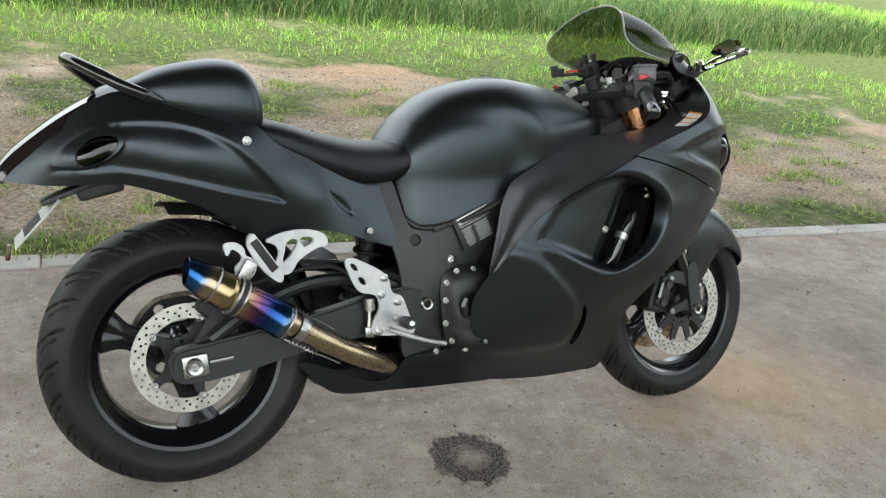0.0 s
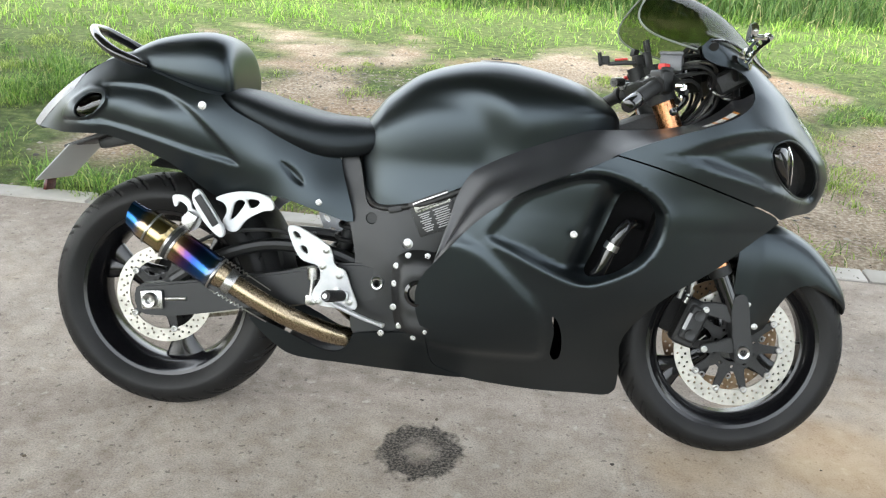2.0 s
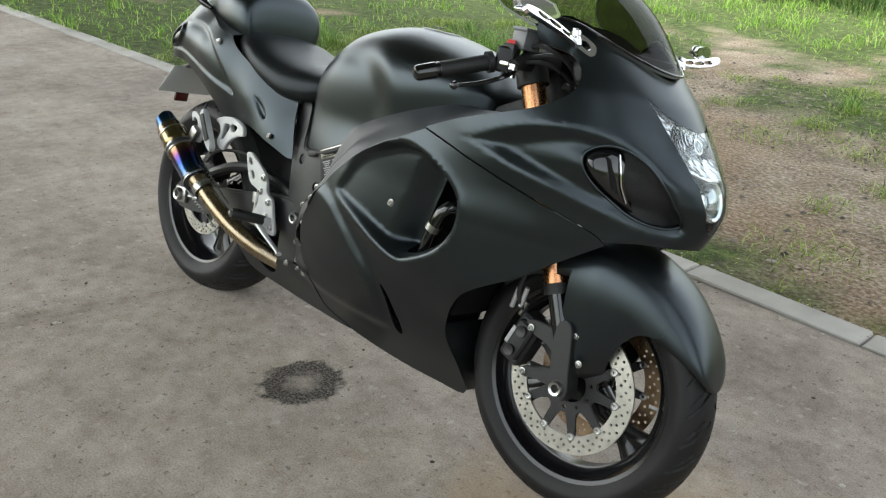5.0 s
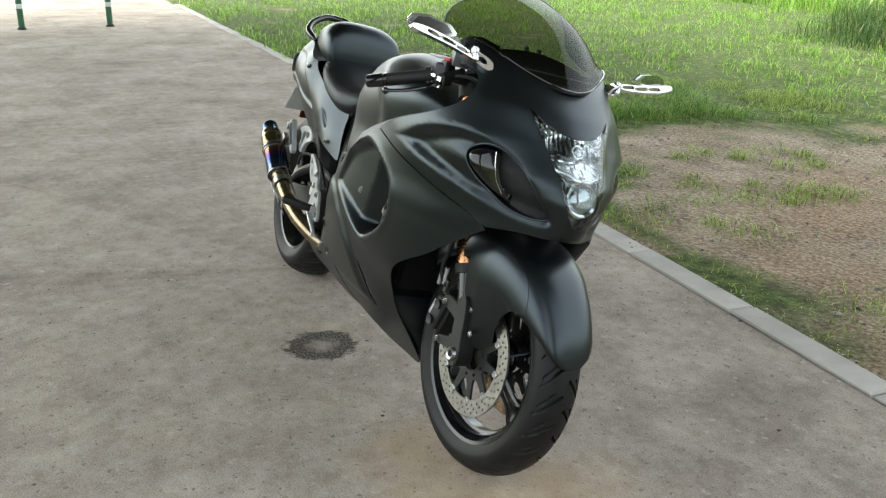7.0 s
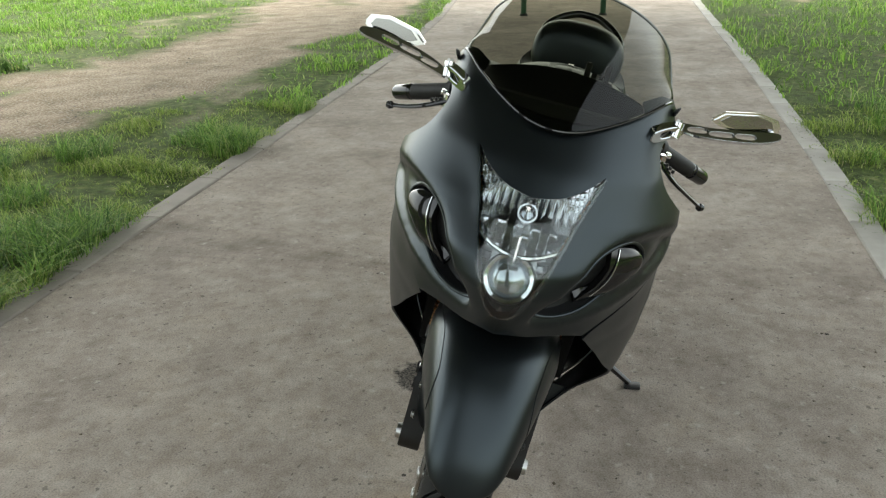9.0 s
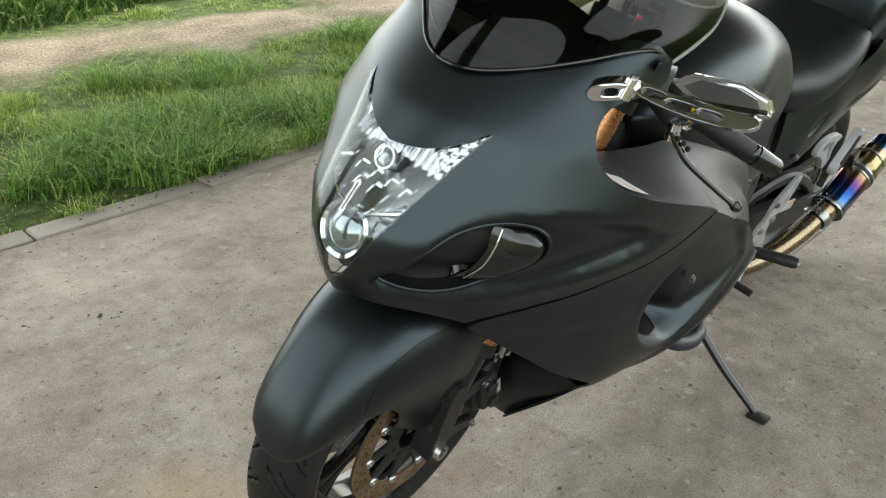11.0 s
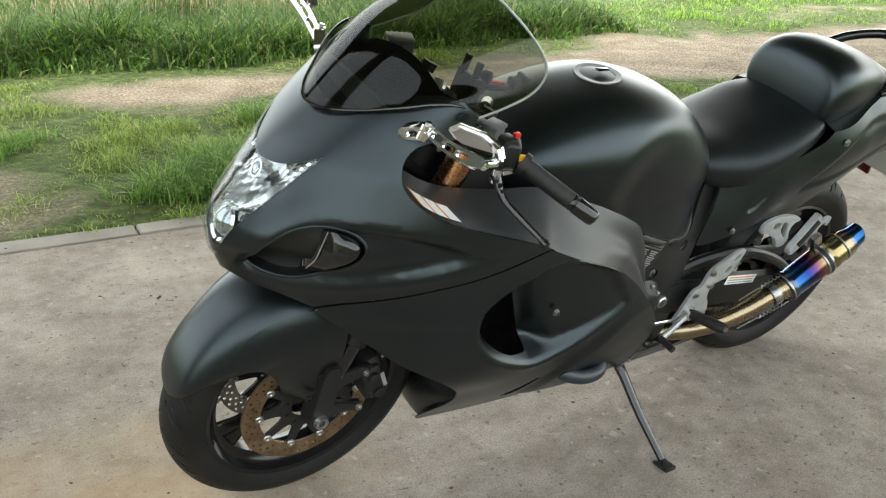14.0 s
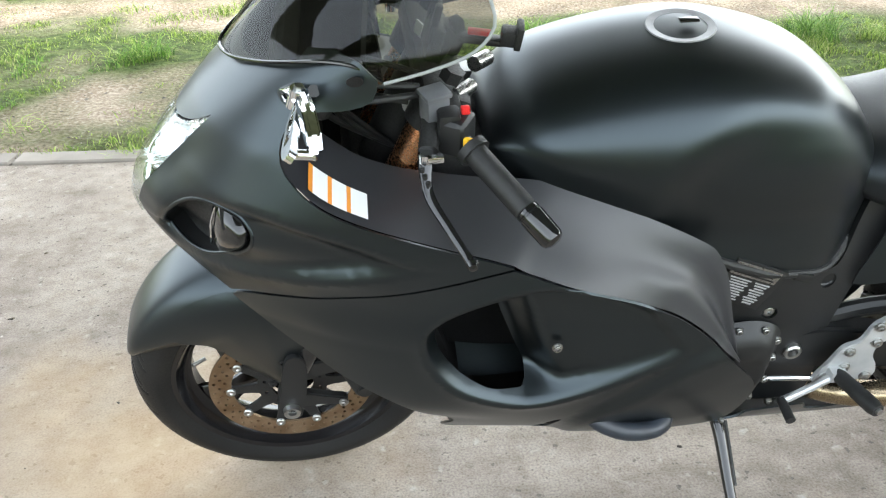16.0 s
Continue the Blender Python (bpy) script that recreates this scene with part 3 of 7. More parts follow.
def spoke_bm(r_in, r_out, angle, width):
    """One forked spoke: two arms that part towards the rim, with a web at the hub."""
    bms = []
    for k in (-1, 1):
        pts = [(r_in, 0.0, k * 0.012), (r_in + 0.35 * (r_out - r_in), 0.0, k * 0.007), (r_in + 0.7 * (r_out - r_in), 0, k * 0.008), (r_out, 0, k * 0.024)]
        bms.append(tube(spline(pts, 10), np.interp(np.linspace(0, 1, 10), [0, 0.6, 1], [0.015, 0.010, 0.014]), 10, True, width / 0.012))
    bms.append(box((0.05, width * 1.5, 0.03), Matrix.Translation((r_in + 0.02, 0, 0)), 0.006))
    return moved(joined(*bms), Matrix.Rotation(angle, 4, "Y"))


def disc_bm(r_in, r_out, thick, holes_rows, wave=0.0):
    n = 120
    a = np.arange(n) * math.tau / n
    ro = r_out + wave * np.sin(a * 10)
    outer = np.stack([ro * np.cos(a), ro * np.sin(a)], 1)
    inner = np.stack([r_in * np.cos(a), r_in * np.sin(a)], 1)[::2]
    holes = [inner]
    for r, count, rad, off in holes_rows:
        for i in range(count):
            t = (i + off) / count * math.tau
            b = np.arange(8) * math.tau / 8
            holes.append(np.stack([r * math.cos(t) + rad * np.cos(b), r * math.sin(t) + rad * np.sin(b)], 1))
    return plate(outer, thick, -thick / 2, holes)


def brake_disc(parent, r_out, y, lugs, carrier_r, hole_rows, metal, label):
    d = part("brake_disc", moved(disc_bm(r_out * 0.735, r_out, 0.005, hole_rows), Matrix.Translation((0, y, 0))), metal, parent, label, 30)
    hub_r, tip_r, star = carrier_r * 0.56, r_out * 0.75, []
    for i in range(lugs):  # one star-shaped plate: a ring with an arm to each button
        t, h = i * math.tau / lugs, math.tau / lugs
        star += [(r * math.cos(t + da), r * math.sin(t + da)) for r, da in ((hub_r, -0.36 * h), (hub_r + 0.012, -0.0095 / hub_r), (tip_r, -0.0085 / tip_r), (tip_r, 0.0085 / tip_r), (hub_r + 0.012, 0.0095 / hub_r), (hub_r, 0.36 * h))]
    ring = np.arange(40) * math.tau / 40
    drilled = [np.stack([carrier_r * 0.34 * np.cos(ring), carrier_r * 0.34 * np.sin(ring)], 1)]
    drilled += [np.array([(carrier_r * 0.45 * math.cos(c) + 0.0045 * math.cos(q), carrier_r * 0.45 * math.sin(c) + 0.0045 * math.sin(q)) for q in ring[::4]]) for c in (np.arange(lugs) + 0.5) * math.tau / lugs]
    part("disc_carrier", plate(star, 0.006, y - 0.003 - math.copysign(0.002, y), drilled), DULL, parent, "black open disc carrier with arms to the buttons", 30)
    bob = turned([(0.009, -0.006), (0.009, 0.006), (0.004, 0.007), (0.004, -0.007)], 12, closed=True)
    me = bpy.data.meshes.new("disc_button")
    for f in bob.faces:
        f.smooth = True
    bob.to_mesh(me)
    bob.free()
    me.materials.append(BOLT)
    for i in range(lugs):
        t = i * math.tau / lugs
        share("disc_button", me, parent, Matrix.Translation((r_out * 0.745 * math.cos(t), y, r_out * 0.745 * math.sin(t))))
    return d


def wheel(name, R, half, spin, side_discs, base, label, seed):
    w = part(name, rim_bm(0.224, half * 0.84), RIMPAINT, bike, label, 40)
    w.matrix_basis = base
    rubber = tyre_bm(R, half, (0.221, half * 0.80), R - 0.221, 26 if half < 0.08 else 24, seed)
    stands = bike.matrix_basis @ base
    for v in rubber.verts:  # the contact patch is pressed flat
        q = stands @ v.co
        if q.z < 0.0005:
            q.z = 0.0005
            v.co = stands.inverted() @ q
    tyre = part("tyre", rubber, TYRE, w, "black road tyre with slanting tread grooves", 40)
    co = np.array([v.co for v in tyre.data.vertices])
    rad, row = np.hypot(co[:, 0], co[:, 2]), np.round(co[:, 1], 5)
    full = {y: np.percentile(rad[row == y], 90) for y in np.unique(row)}
    sunk = np.array([1.0 if full[y] - r > 0.004 and r > R - 0.09 else 0.0 for r, y in zip(rad, row)], np.float32)
    tyre.data.attributes.new("groove_shade", "FLOAT", "POINT").data.foreach_set("value", sunk)
    part("hub", turned([(0.02, -half * 0.75), (0.045, -half * 0.75), (0.05, -half * 0.45), (0.04, -half * 0.2), (0.04, half * 0.2), (0.05, half * 0.45), (0.045, half * 0.75), (0.02, half * 0.75)], 32), RIMPAINT, w)
    for i in range(3):
        part("spoke", spoke_bm(0.04, 0.192, spin + i * math.tau / 3, 0.028 if half > 0.08 else 0.022), RIMPAINT, w)
    part("valve", rod((0.188, 0.0, 0.01), (0.165, -0.012, 0.012), 0.004), BOLT, w)
    return w


rear_wheel = wheel("rear_wheel", 0.320, 0.098, -2.79, 1, pose(-0.012, 0, 0.304), "gloss black three-spoke rear wheel", 1)
brake_disc(rear_wheel, 0.130, -0.080, 5, 0.095, ((0.121, 26, 0.0035, 0), (0.112, 26, 0.0035, 0.5), (0.103, 26, 0.0035, 0.2)), DISC, "drilled steel brake disc")
front_wheel = wheel("front_wheel", 0.299, 0.062, 0.52, 2, STEER @ pose(1.486, 0, 0.292), "gloss black three-spoke front wheel", 2)
HOLES = ((0.146, 34, 0.0034, 0), (0.136, 34, 0.0034, 0.5), (0.126, 34, 0.0034, 0.15))
brake_disc(front_wheel, 0.155, -0.066, 10, 0.116, HOLES, DISC, "drilled steel brake disc")
brake_disc(front_wheel, 0.155, 0.066, 10, 0.118, HOLES, RUSTY, "drilled brake disc with a rust tinge")

# ---- shape of the bodywork: half width of the shell over length and height
NOSE_Z = (0.60, 0.655, 0.70, 0.74, 0.78, 0.85, 0.925, 1.00, 1.06)
NOSE_X = (1.64, 1.660, 1.678, 1.685, 1.672, 1.622, 1.555, 1.470, 1.395)
HIGH = {1.05: ((1.300, 0.205), (1.35, 0.17)), 1.00: ((1.440, 0.120), (1.38, 0.190), (1.31, 0.215)), 0.925: ((1.526, 0.109), (1.45, 0.200), (1.38, 0.235)),
        0.85: ((1.58, 0.100), (1.50, 0.205), (1.40, 0.262), (1.28, 0.282)), 0.78: ((1.63, 0.100), (1.55, 0.190), (1.48, 0.245), (1.38, 0.275), (1.25, 0.292), (1.12, 0.290)),
        0.70: ((1.63, 0.075), (1.56, 0.150), (1.46, 0.215), (1.35, 0.258), (1.22, 0.288), (1.08, 0.296))}
LOW = {0.63: ((1.54, 0.150), (1.40, 0.232), (1.25, 0.282), (1.10, 0.289), (0.95, 0.280), (0.83, 0.264)), 0.54: ((1.42, 0.205), (1.28, 0.265), (1.05, 0.283), (0.90, 0.276), (0.78, 0.262), (0.68, 0.24)),
       0.44: ((1.26, 0.249), (1.10, 0.265), (0.95, 0.262), (0.80, 0.252), (0.68, 0.228)), 0.34: ((1.19, 0.195), (1.05, 0.220), (0.90, 0.228), (0.75, 0.220), (0.64, 0.200)),
       0.25: ((1.18, 0.140), (1.00, 0.165), (0.80, 0.178), (0.60, 0.170), (0.40, 0.150)), 0.16: ((1.18, 0.075), (1.00, 0.095), (0.80, 0.105), (0.50, 0.110), (0.30, 0.11))}


def nose_x(z):
    return np.interp(z, NOSE_Z, NOSE_X)


def to_s(x, z):
    return np.sqrt(np.maximum(nose_x(z) - x, 0.0))


class Width:
    """A smooth surface through the stations above (a thin plate over s and z)."""

    def __init__(self):
        c = [(0.0, z, 0.0) for z in (0.60, 0.655, 0.70, 0.78, 0.85, 0.925, 1.0, 1.06)]
        for rows in (HIGH, LOW):
            for z, row in rows.items():
                c += [(float(to_s(x, z)), z, y) for x, y in row]
        c = np.array(c)
        self.at = c[:, :2] * (1, 1.3)
        k = self.kernel(self.at[:, None] - self.at[None]) + 4e-5 * np.eye(len(c))
        p = np.c_[np.ones(len(c)), self.at]
        a = np.block([[k, p], [p.T, np.zeros((3, 3))]])
        self.w = np.linalg.solve(a, np.r_[c[:, 2], 0, 0, 0])

    @staticmethod
    def kernel(d):
        r2 = (d ** 2).sum(-1)
        return 0.5 * r2 * np.log(r2 + 1e-12)

    def __call__(self, s, z):
        q = np.stack([s, np.asarray(z) * 1.3], -1)
        k = self.kernel(q[..., None, :] - self.at)
        return k @ self.w[:-3] + self.w[-3] + q @ self.w[-2:]


width = Width()
RECESS = spline([(0.828, 0.551), (0.86, 0.61), (0.902, 0.662), (0.964, 0.695), (1.03, 0.720), (1.09, 0.726), (1.16, 0.706), (1.215, 0.672), (1.243, 0.632), (1.236, 0.57), (1.20, 0.515), (1.14, 0.475), (1.075, 0.453), (1.0, 0.470), (0.90, 0.515)], 150, True)
INTAKE = spline([(1.152, 0.688), (1.180, 0.684), (1.208, 0.660), (1.224, 0.625), (1.219, 0.575), (1.190, 0.530), (1.140, 0.492), (1.088, 0.475), (1.074, 0.485), (1.090, 0.530), (1.114, 0.600), (1.134, 0.660)], 80, True)
BULGE = spline([(0.64, 0.52), (0.74, 0.555), (0.83, 0.535), (0.925, 0.455), (0.985, 0.390), (1.005, 0.33), (1.00, 0.24), (0.90, 0.225), (0.72, 0.24), (0.62, 0.3)], 130, True)
VENT = spline([(1.006, 0.366), (1.024, 0.348), (1.038, 0.30), (1.040, 0.250), (1.026, 0.236), (1.014, 0.256), (1.016, 0.32)], 40, True)
SCOOP = spline([(1.19, 0.772), (1.256, 0.788), (1.327, 0.818), (1.409, 0.842), (1.48, 0.849), (1.554, 0.832), (1.614, 0.784), (1.648, 0.716), (1.646, 0.682), (1.60, 0.674), (1.513, 0.698), (1.356, 0.740), (1.27, 0.763)], 130, True)
LAMP = spline([(1.475, 0.798), (1.492, 0.821), (1.528, 0.829), (1.570, 0.811), (1.611, 0.772), (1.634, 0.722), (1.630, 0.698), (1.603, 0.688), (1.562, 0.699), (1.520, 0.728), (1.488, 0.762)], 64, True)


CREASES = offsets(RECESS, -0.010, 0.0, 0.007, 0.014, 0.022, 0.031) + [l[(l[:, 0] < 1.15) & (away(RECESS, l) < -0.036)] for l in offsets(INTAKE, -0.007, -0.015, -0.024, -0.034, -0.046, -0.058)] + offsets(BULGE, 0.0, 0.012, 0.024, 0.034) + offsets(SCOOP, 0.0, 0.009, 0.018)


def shell(s, z):
    """Half width of the outer skin with its recess, bulge and scoop."""
    s, z = np.asarray(s, float), np.asarray(z, float)
    x = nose_x(z) - s * s
    y = width(s, z)
    q = np.stack([x, z], -1).reshape(-1, 2)
    deep = ease(-away(RECESS, q) / (0.022 + 0.010 * ease((0.58 - q[:, 1]) / 0.08))) * (0.008 + 0.036 * ease((q[:, 0] - 0.84) / 0.3))
    lip = np.interp(q[:, 1], [0.485, 0.60, 0.66, 0.69], [1.080, 1.118, 1.138, 1.156])  # the panel rolls in behind the intake
    deep += 0.040 * ease(1 - away(INTAKE, q) / 0.060) * ease((lip + 0.006 - q[:, 0]) / 0.012) * ease((-away(RECESS, q) - 0.012) / 0.03)
    rim = 0.003 * np.exp(-(away(RECESS, q) / 0.012) ** 2) * ease((q[:, 0] - 0.8) / 0.1)
    low = np.exp(-(away(RECESS, q) / 0.025) ** 2) * ease((0.56 - q[:, 1]) / 0.08) * 0.003
    bulge = ease(-away(BULGE, q) / 0.034) * 0.011
    scoop = ease(0.06 - away(SCOOP, q) / 0.034) * 0.026 * ease((q[:, 0] - 1.17) / 0.22)
    return y + (-deep + rim + low + bulge - scoop).reshape(y.shape)


def skin(outline, holes=(), step=0.012, thick=0.004, dense=260, inset=0.0):
    """A panel of the right-hand shell with that outline in x and z."""
    def flat(pts):
        pts = np.asarray(pts)
        return np.stack([to_s(pts[:, 0], pts[:, 1]), pts[:, 1]], 1)
    lines = [flat(l) for l in CREASES] if inset <= 0 else ()
    v, f = flat_mesh(flat(outline), [flat(h) for h in holes], step, lines)
    s, z = v[:, 0], v[:, 1]
    y = np.maximum(shell(s, z) - inset, 0) * (s > 1e-6)
    return sheet(np.stack([nose_x(z) - s * s - inset * np.exp(-(s / 0.3) ** 2), -y, z], 1), f, thick, (0.3, -1, 0.1))


# ---- upper cowl round the headlamp
def s_of(y, z):
    """How far behind the nose the shell reaches the half width y."""
    s = np.linspace(0, 0.5, 200)
    return float(np.interp(y, width(s, np.full(200, z)), s))


def front_xz(y, z):
    return (float(nose_x(z)) - s_of(y, z) ** 2, z)


LIGHT_SIDE = [front_xz(y, z) for y, z in spline([(0.0, 0.692), (0.022, 0.702), (0.045, 0.745), (0.066, 0.80), (0.086, 0.86), (0.112, 0.930)], 22)]
LIGHT_TOP = [front_xz(y, z) for y, z in spline([(0.112, 0.930), (0.085, 0.908), (0.05, 0.892), (0.0, 0.884)], 12)]
up_axis = [(float(nose_x(z)), z) for z in np.linspace(0.884, 0.992, 10)]
SCREEN_BASE = [front_xz(y, z) for y, z in spline([(0.0, 0.992), (0.05, 0.994), (0.10, 1.005), (0.15, 1.026)], 12)] + [(1.375, 1.044), (1.34, 1.055), (1.312, 1.050), (1.29, 1.03)]
COCKPIT = spline([(1.29, 1.03), (1.298, 1.004), (1.33, 0.990), (1.377, 0.982), (1.406, 0.964), (1.422, 0.935), (1.417, 0.905), (1.376, 0.871), (1.31, 0.844), (1.262, 0.828), (1.20, 0.806), (1.15, 0.785), (1.116, 0.770)], 40)
SEAM = spline([(1.119, 0.769), (1.20, 0.750), (1.295, 0.723), (1.41, 0.687), (1.50, 0.657), (1.536, 0.638)], 30)
UNDER = [(1.582, 0.648), (1.63, 0.651)]
cowl_outline = [(1.660, 0.655)] + LIGHT_SIDE + LIGHT_TOP[1:] + up_axis[1:] + SCREEN_BASE[1:] + list(COCKPIT[1:]) + list(SEAM) + UNDER
cowl = part("upper_cowl", joined(skin(cowl_outline, (LAMP,), 0.0085), mirrored(skin(cowl_outline, (LAMP,), 0.0085))), MATTE, bike, "matte black upper cowl round the headlamp", 50)
bm_weld = bmesh.new()
bm_weld.from_mesh(cowl.data)
bmesh.ops.remove_doubles(bm_weld, verts=bm_weld.verts, dist=0.0015)
bm_weld.to_mesh(cowl.data)
bm_weld.free()

# ---- side fairings
REAR_EDGE = spline([(1.116, 0.766), (1.035, 0.726), (0.91, 0.664), (0.81, 0.590), (0.712, 0.478), (0.672, 0.415), (0.672, 0.345), (0.70, 0.272)], 40)
FOOT = spline([(0.70, 0.272), (0.72, 0.19), (0.80, 0.152), (0.965, 0.131), (1.10, 0.128), (1.192, 0.132), (1.198, 0.21), (1.188, 0.314), (1.262, 0.430), (1.377, 0.508), (1.433, 0.552), (1.534, 0.630)], 60)
SEAM_LOW = [(x, z - 0.004) for x, z in SEAM[::-1]]
side_outline = list(REAR_EDGE) + list(FOOT[1:]) + SEAM_LOW[1:]
fairings = both("side_fairing", lambda: skin(side_outline, (INTAKE, VENT), 0.0085), MATTE, bike, "matte black side fairing with a scooped recess", 80)


def settled(ob):
    """The lower fairing sits a little to the left of the middle."""
    co = np.array([v.co for v in ob.data.vertices])
    co[:, 1] += 0.013 * ease((0.74 - co[:, 2]) / 0.34)
    ob.data.vertices.foreach_set("co", co.ravel())
    ob.data.update()
    return ob


for ob in fairings:
    settled(ob)

# ---- belly pan behind and under the fairings
PAN = spline([(0.235, 0.275), (0.29, 0.262), (0.36, 0.232), (0.425, 0.203), (0.47, 0.203), (0.50, 0.232), (0.515, 0.262), (0.60, 0.275), (0.70, 0.285), (0.70, 0.268), (0.72, 0.19), (0.80, 0.154),
              (0.66, 0.157), (0.50, 0.165), (0.36, 0.174), (0.30, 0.205)], 90, True)
for ob in both("belly_pan", lambda: skin(PAN, (), 0.012, 0.004, inset=-0.002), MATTE, bike, "matte black belly pan", 50):
    settled(ob)


def floor_row(x):
    z0 = float(np.interp(x, [0.30, 0.36, 0.5, 0.8, 0.965, 1.1, 1.183], [0.205, 0.175, 0.166, 0.153, 0.134, 0.136, 0.155]))
    w = float(shell(to_s(x, z0), z0)) - 0.002
    return [(x, y, z0 - 0.012 * (1 - (y / w) ** 2)) for y in np.linspace(-w, w, 9)]


settled(part("belly_floor", rings([floor_row(x) for x in np.linspace(0.30, 1.183, 24)], False), SATIN, bike))
settled(part("chin_guard", rings([[(1.180 + 0.022 * (1 - v * v) * math.sin((z - 0.13) / 0.2 * math.pi) ** 0.5 - 0.05 * max(z - 0.26, 0), v * float(shell(to_s(1.19, z), z)) * 0.985, z) for v in np.linspace(-1, 1, 15)] for z in np.linspace(0.134, 0.325, 12)], False), MATTE, bike, "matte black nose of the belly pan between the fairing fronts"))


# ---- fuel tank, seat, hump
def dome(s):
    """A ring round x: rounded above the line of greatest width, drawn in below it."""
    x, top, low, mid, w, w2 = s
    half = []
    for u in np.linspace(0, 1, 30):
        half.append((w * math.sin(u * math.pi / 2) ** 0.82, mid + (top - mid) * math.cos(u * math.pi / 2) ** 0.95))
    for v in np.linspace(0.06, 1, 16):
        e = v * v * (3 - 2 * v)
        half.append((w + (w2 - w) * e, mid + (low - mid) * v))
    return [(x, -y, z) for y, z in half] + [(x, y, z) for y, z in half[:0:-1]]


TANK = [(0.492, 0.765, 0.69, 0.73, 0.075, 0.075), (0.500, 0.80, 0.645, 0.735, 0.115, 0.10), (0.525, 0.838, 0.605, 0.745, 0.145, 0.125), (0.565, 0.882, 0.588, 0.765, 0.170, 0.150), (0.65, 0.938, 0.603, 0.795, 0.193, 0.168),
        (0.787, 0.972, 0.662, 0.82, 0.203, 0.182), (0.913, 0.964, 0.730, 0.835, 0.196, 0.180), (1.045, 0.929, 0.790, 0.85, 0.168, 0.16), (1.115, 0.882, 0.815, 0.85, 0.125, 0.125), (1.135, 0.855, 0.825, 0.84, 0.10, 0.10)]
KNEE = spline([(0.40, 0.50), (0.40, 0.80), (0.50, 0.880), (0.620, 0.925), (0.735, 0.925), (0.815, 0.893), (0.865, 0.842), (0.882, 0.785), (0.872, 0.725), (0.83, 0.64), (0.60, 0.46)], 80, True)


def tank_bm():
    """The rounded tank with a dish pressed into each flank for the knees."""
    bm = loft(TANK, 84, dome)
    q = np.array([(v.co.x, v.co.z) for v in bm.verts])
    d = ease(0.25 - away(KNEE, q) / 0.10) * 0.024 * ease((q[:, 1] - 0.60) / 0.12)
    for v, k in zip(bm.verts, d):
        v.co.y *= 1 - k / 0.2
    return bm


tank = part("fuel_tank", tank_bm(), MATTE, bike, "matte black rounded fuel tank", 60)
CAP = Matrix.Translation((0.830, -0.004, 0.968)) @ Matrix.Rotation(radians(2), 4, "Y") @ Matrix.Rotation(radians(90), 4, "X")
cap = part("fuel_cap", moved(turned([(0.004, 0.004), (0.034, 0.004), (0.038, 0.002), (0.040, -0.004), (0.052, -0.005), (0.053, -0.001), (0.050, 0.004), (0.041, 0.005), (0.039, 0.0035), (0.034, 0.006), (0.004, 0.007)], 48), CAP @ Matrix.Rotation(radians(180), 4, "X")), grainy("silver_cap_ring", (0.22, 0.22, 0.225), (0.30, 0.30, 0.305), 40, (0.36, 0.5), 0.5), tank, "round silver-rimmed filler cap")
part("cap_flap", moved(turned([(0.001, -0.004), (0.034, -0.004), (0.036, -0.007), (0.032, -0.009), (0.001, -0.009)], 40), CAP), SATIN, tank, "black filler flap")
part("cap_lever", box((0.030, 0.014, 0.003), Matrix.Translation((0.819, -0.004, 0.9805)), 0.0014), GLOSS, tank)
for i in range(7):
    a = i * math.tau / 7 + 0.3
    part("cap_bolt", moved(turned([(0.001, -0.003), (0.0035, -0.003), (0.0035, -0.007), (0.001, -0.007)], 10), CAP @ Matrix.Translation((0.046 * math.cos(a), 0, 0.046 * math.sin(a)))), BOLT, tank)


def cushion(s):
    """A ring round x for a seat: rounded top with a rolled edge."""
    x, top, edge, low, w = s
    half = [(0.0, top)]
    for u in np.linspace(0.08, 1, 16):
        half.append((w * math.sin(u * math.pi / 2) ** 0.75, edge + (top - edge) * max(math.cos(u * math.pi / 2), 0) ** 0.7))
    for u in np.linspace(0.2, 1, 5):
        half.append((w * (1 - 0.12 * u * u), edge + (low - edge) * u))
    return [(x, -y, z) for y, z in half] + [(x, y, z) for y, z in half[:0:-1]]


SEAT = [(0.110, 0.850, 0.825, 0.805, 0.075), (0.140, 0.862, 0.822, 0.795, 0.135), (0.21, 0.856, 0.800, 0.770, 0.162), (0.30, 0.832, 0.765, 0.735, 0.172), (0.40, 0.812, 0.738, 0.708, 0.168),
        (0.48, 0.808, 0.738, 0.708, 0.152), (0.535, 0.802, 0.752, 0.728, 0.135), (0.556, 0.785, 0.758, 0.742, 0.115), (0.562, 0.768, 0.758, 0.75, 0.08)]
part("seat", loft(SEAT, 44, cushion), VINYL, bike, "black vinyl rider seat", 60)
HUMP = [(-0.165, 0.915, 0.908, 0.905, 0.045), (-0.12, 0.940, 0.905, 0.895, 0.085), (-0.054, 0.972, 0.90, 0.875, 0.118), (0.03, 0.992, 0.895, 0.850, 0.138), (0.09, 0.996, 0.895, 0.838, 0.147),
        (0.135, 0.984, 0.890, 0.833, 0.146), (0.158, 0.955, 0.880, 0.830, 0.138), (0.168, 0.90, 0.865, 0.832, 0.122), (0.170, 0.86, 0.85, 0.834, 0.10)]
hump = part("seat_hump", loft(HUMP, 44, cushion), MATTE, bike, "matte black seat cowl hump", 60)

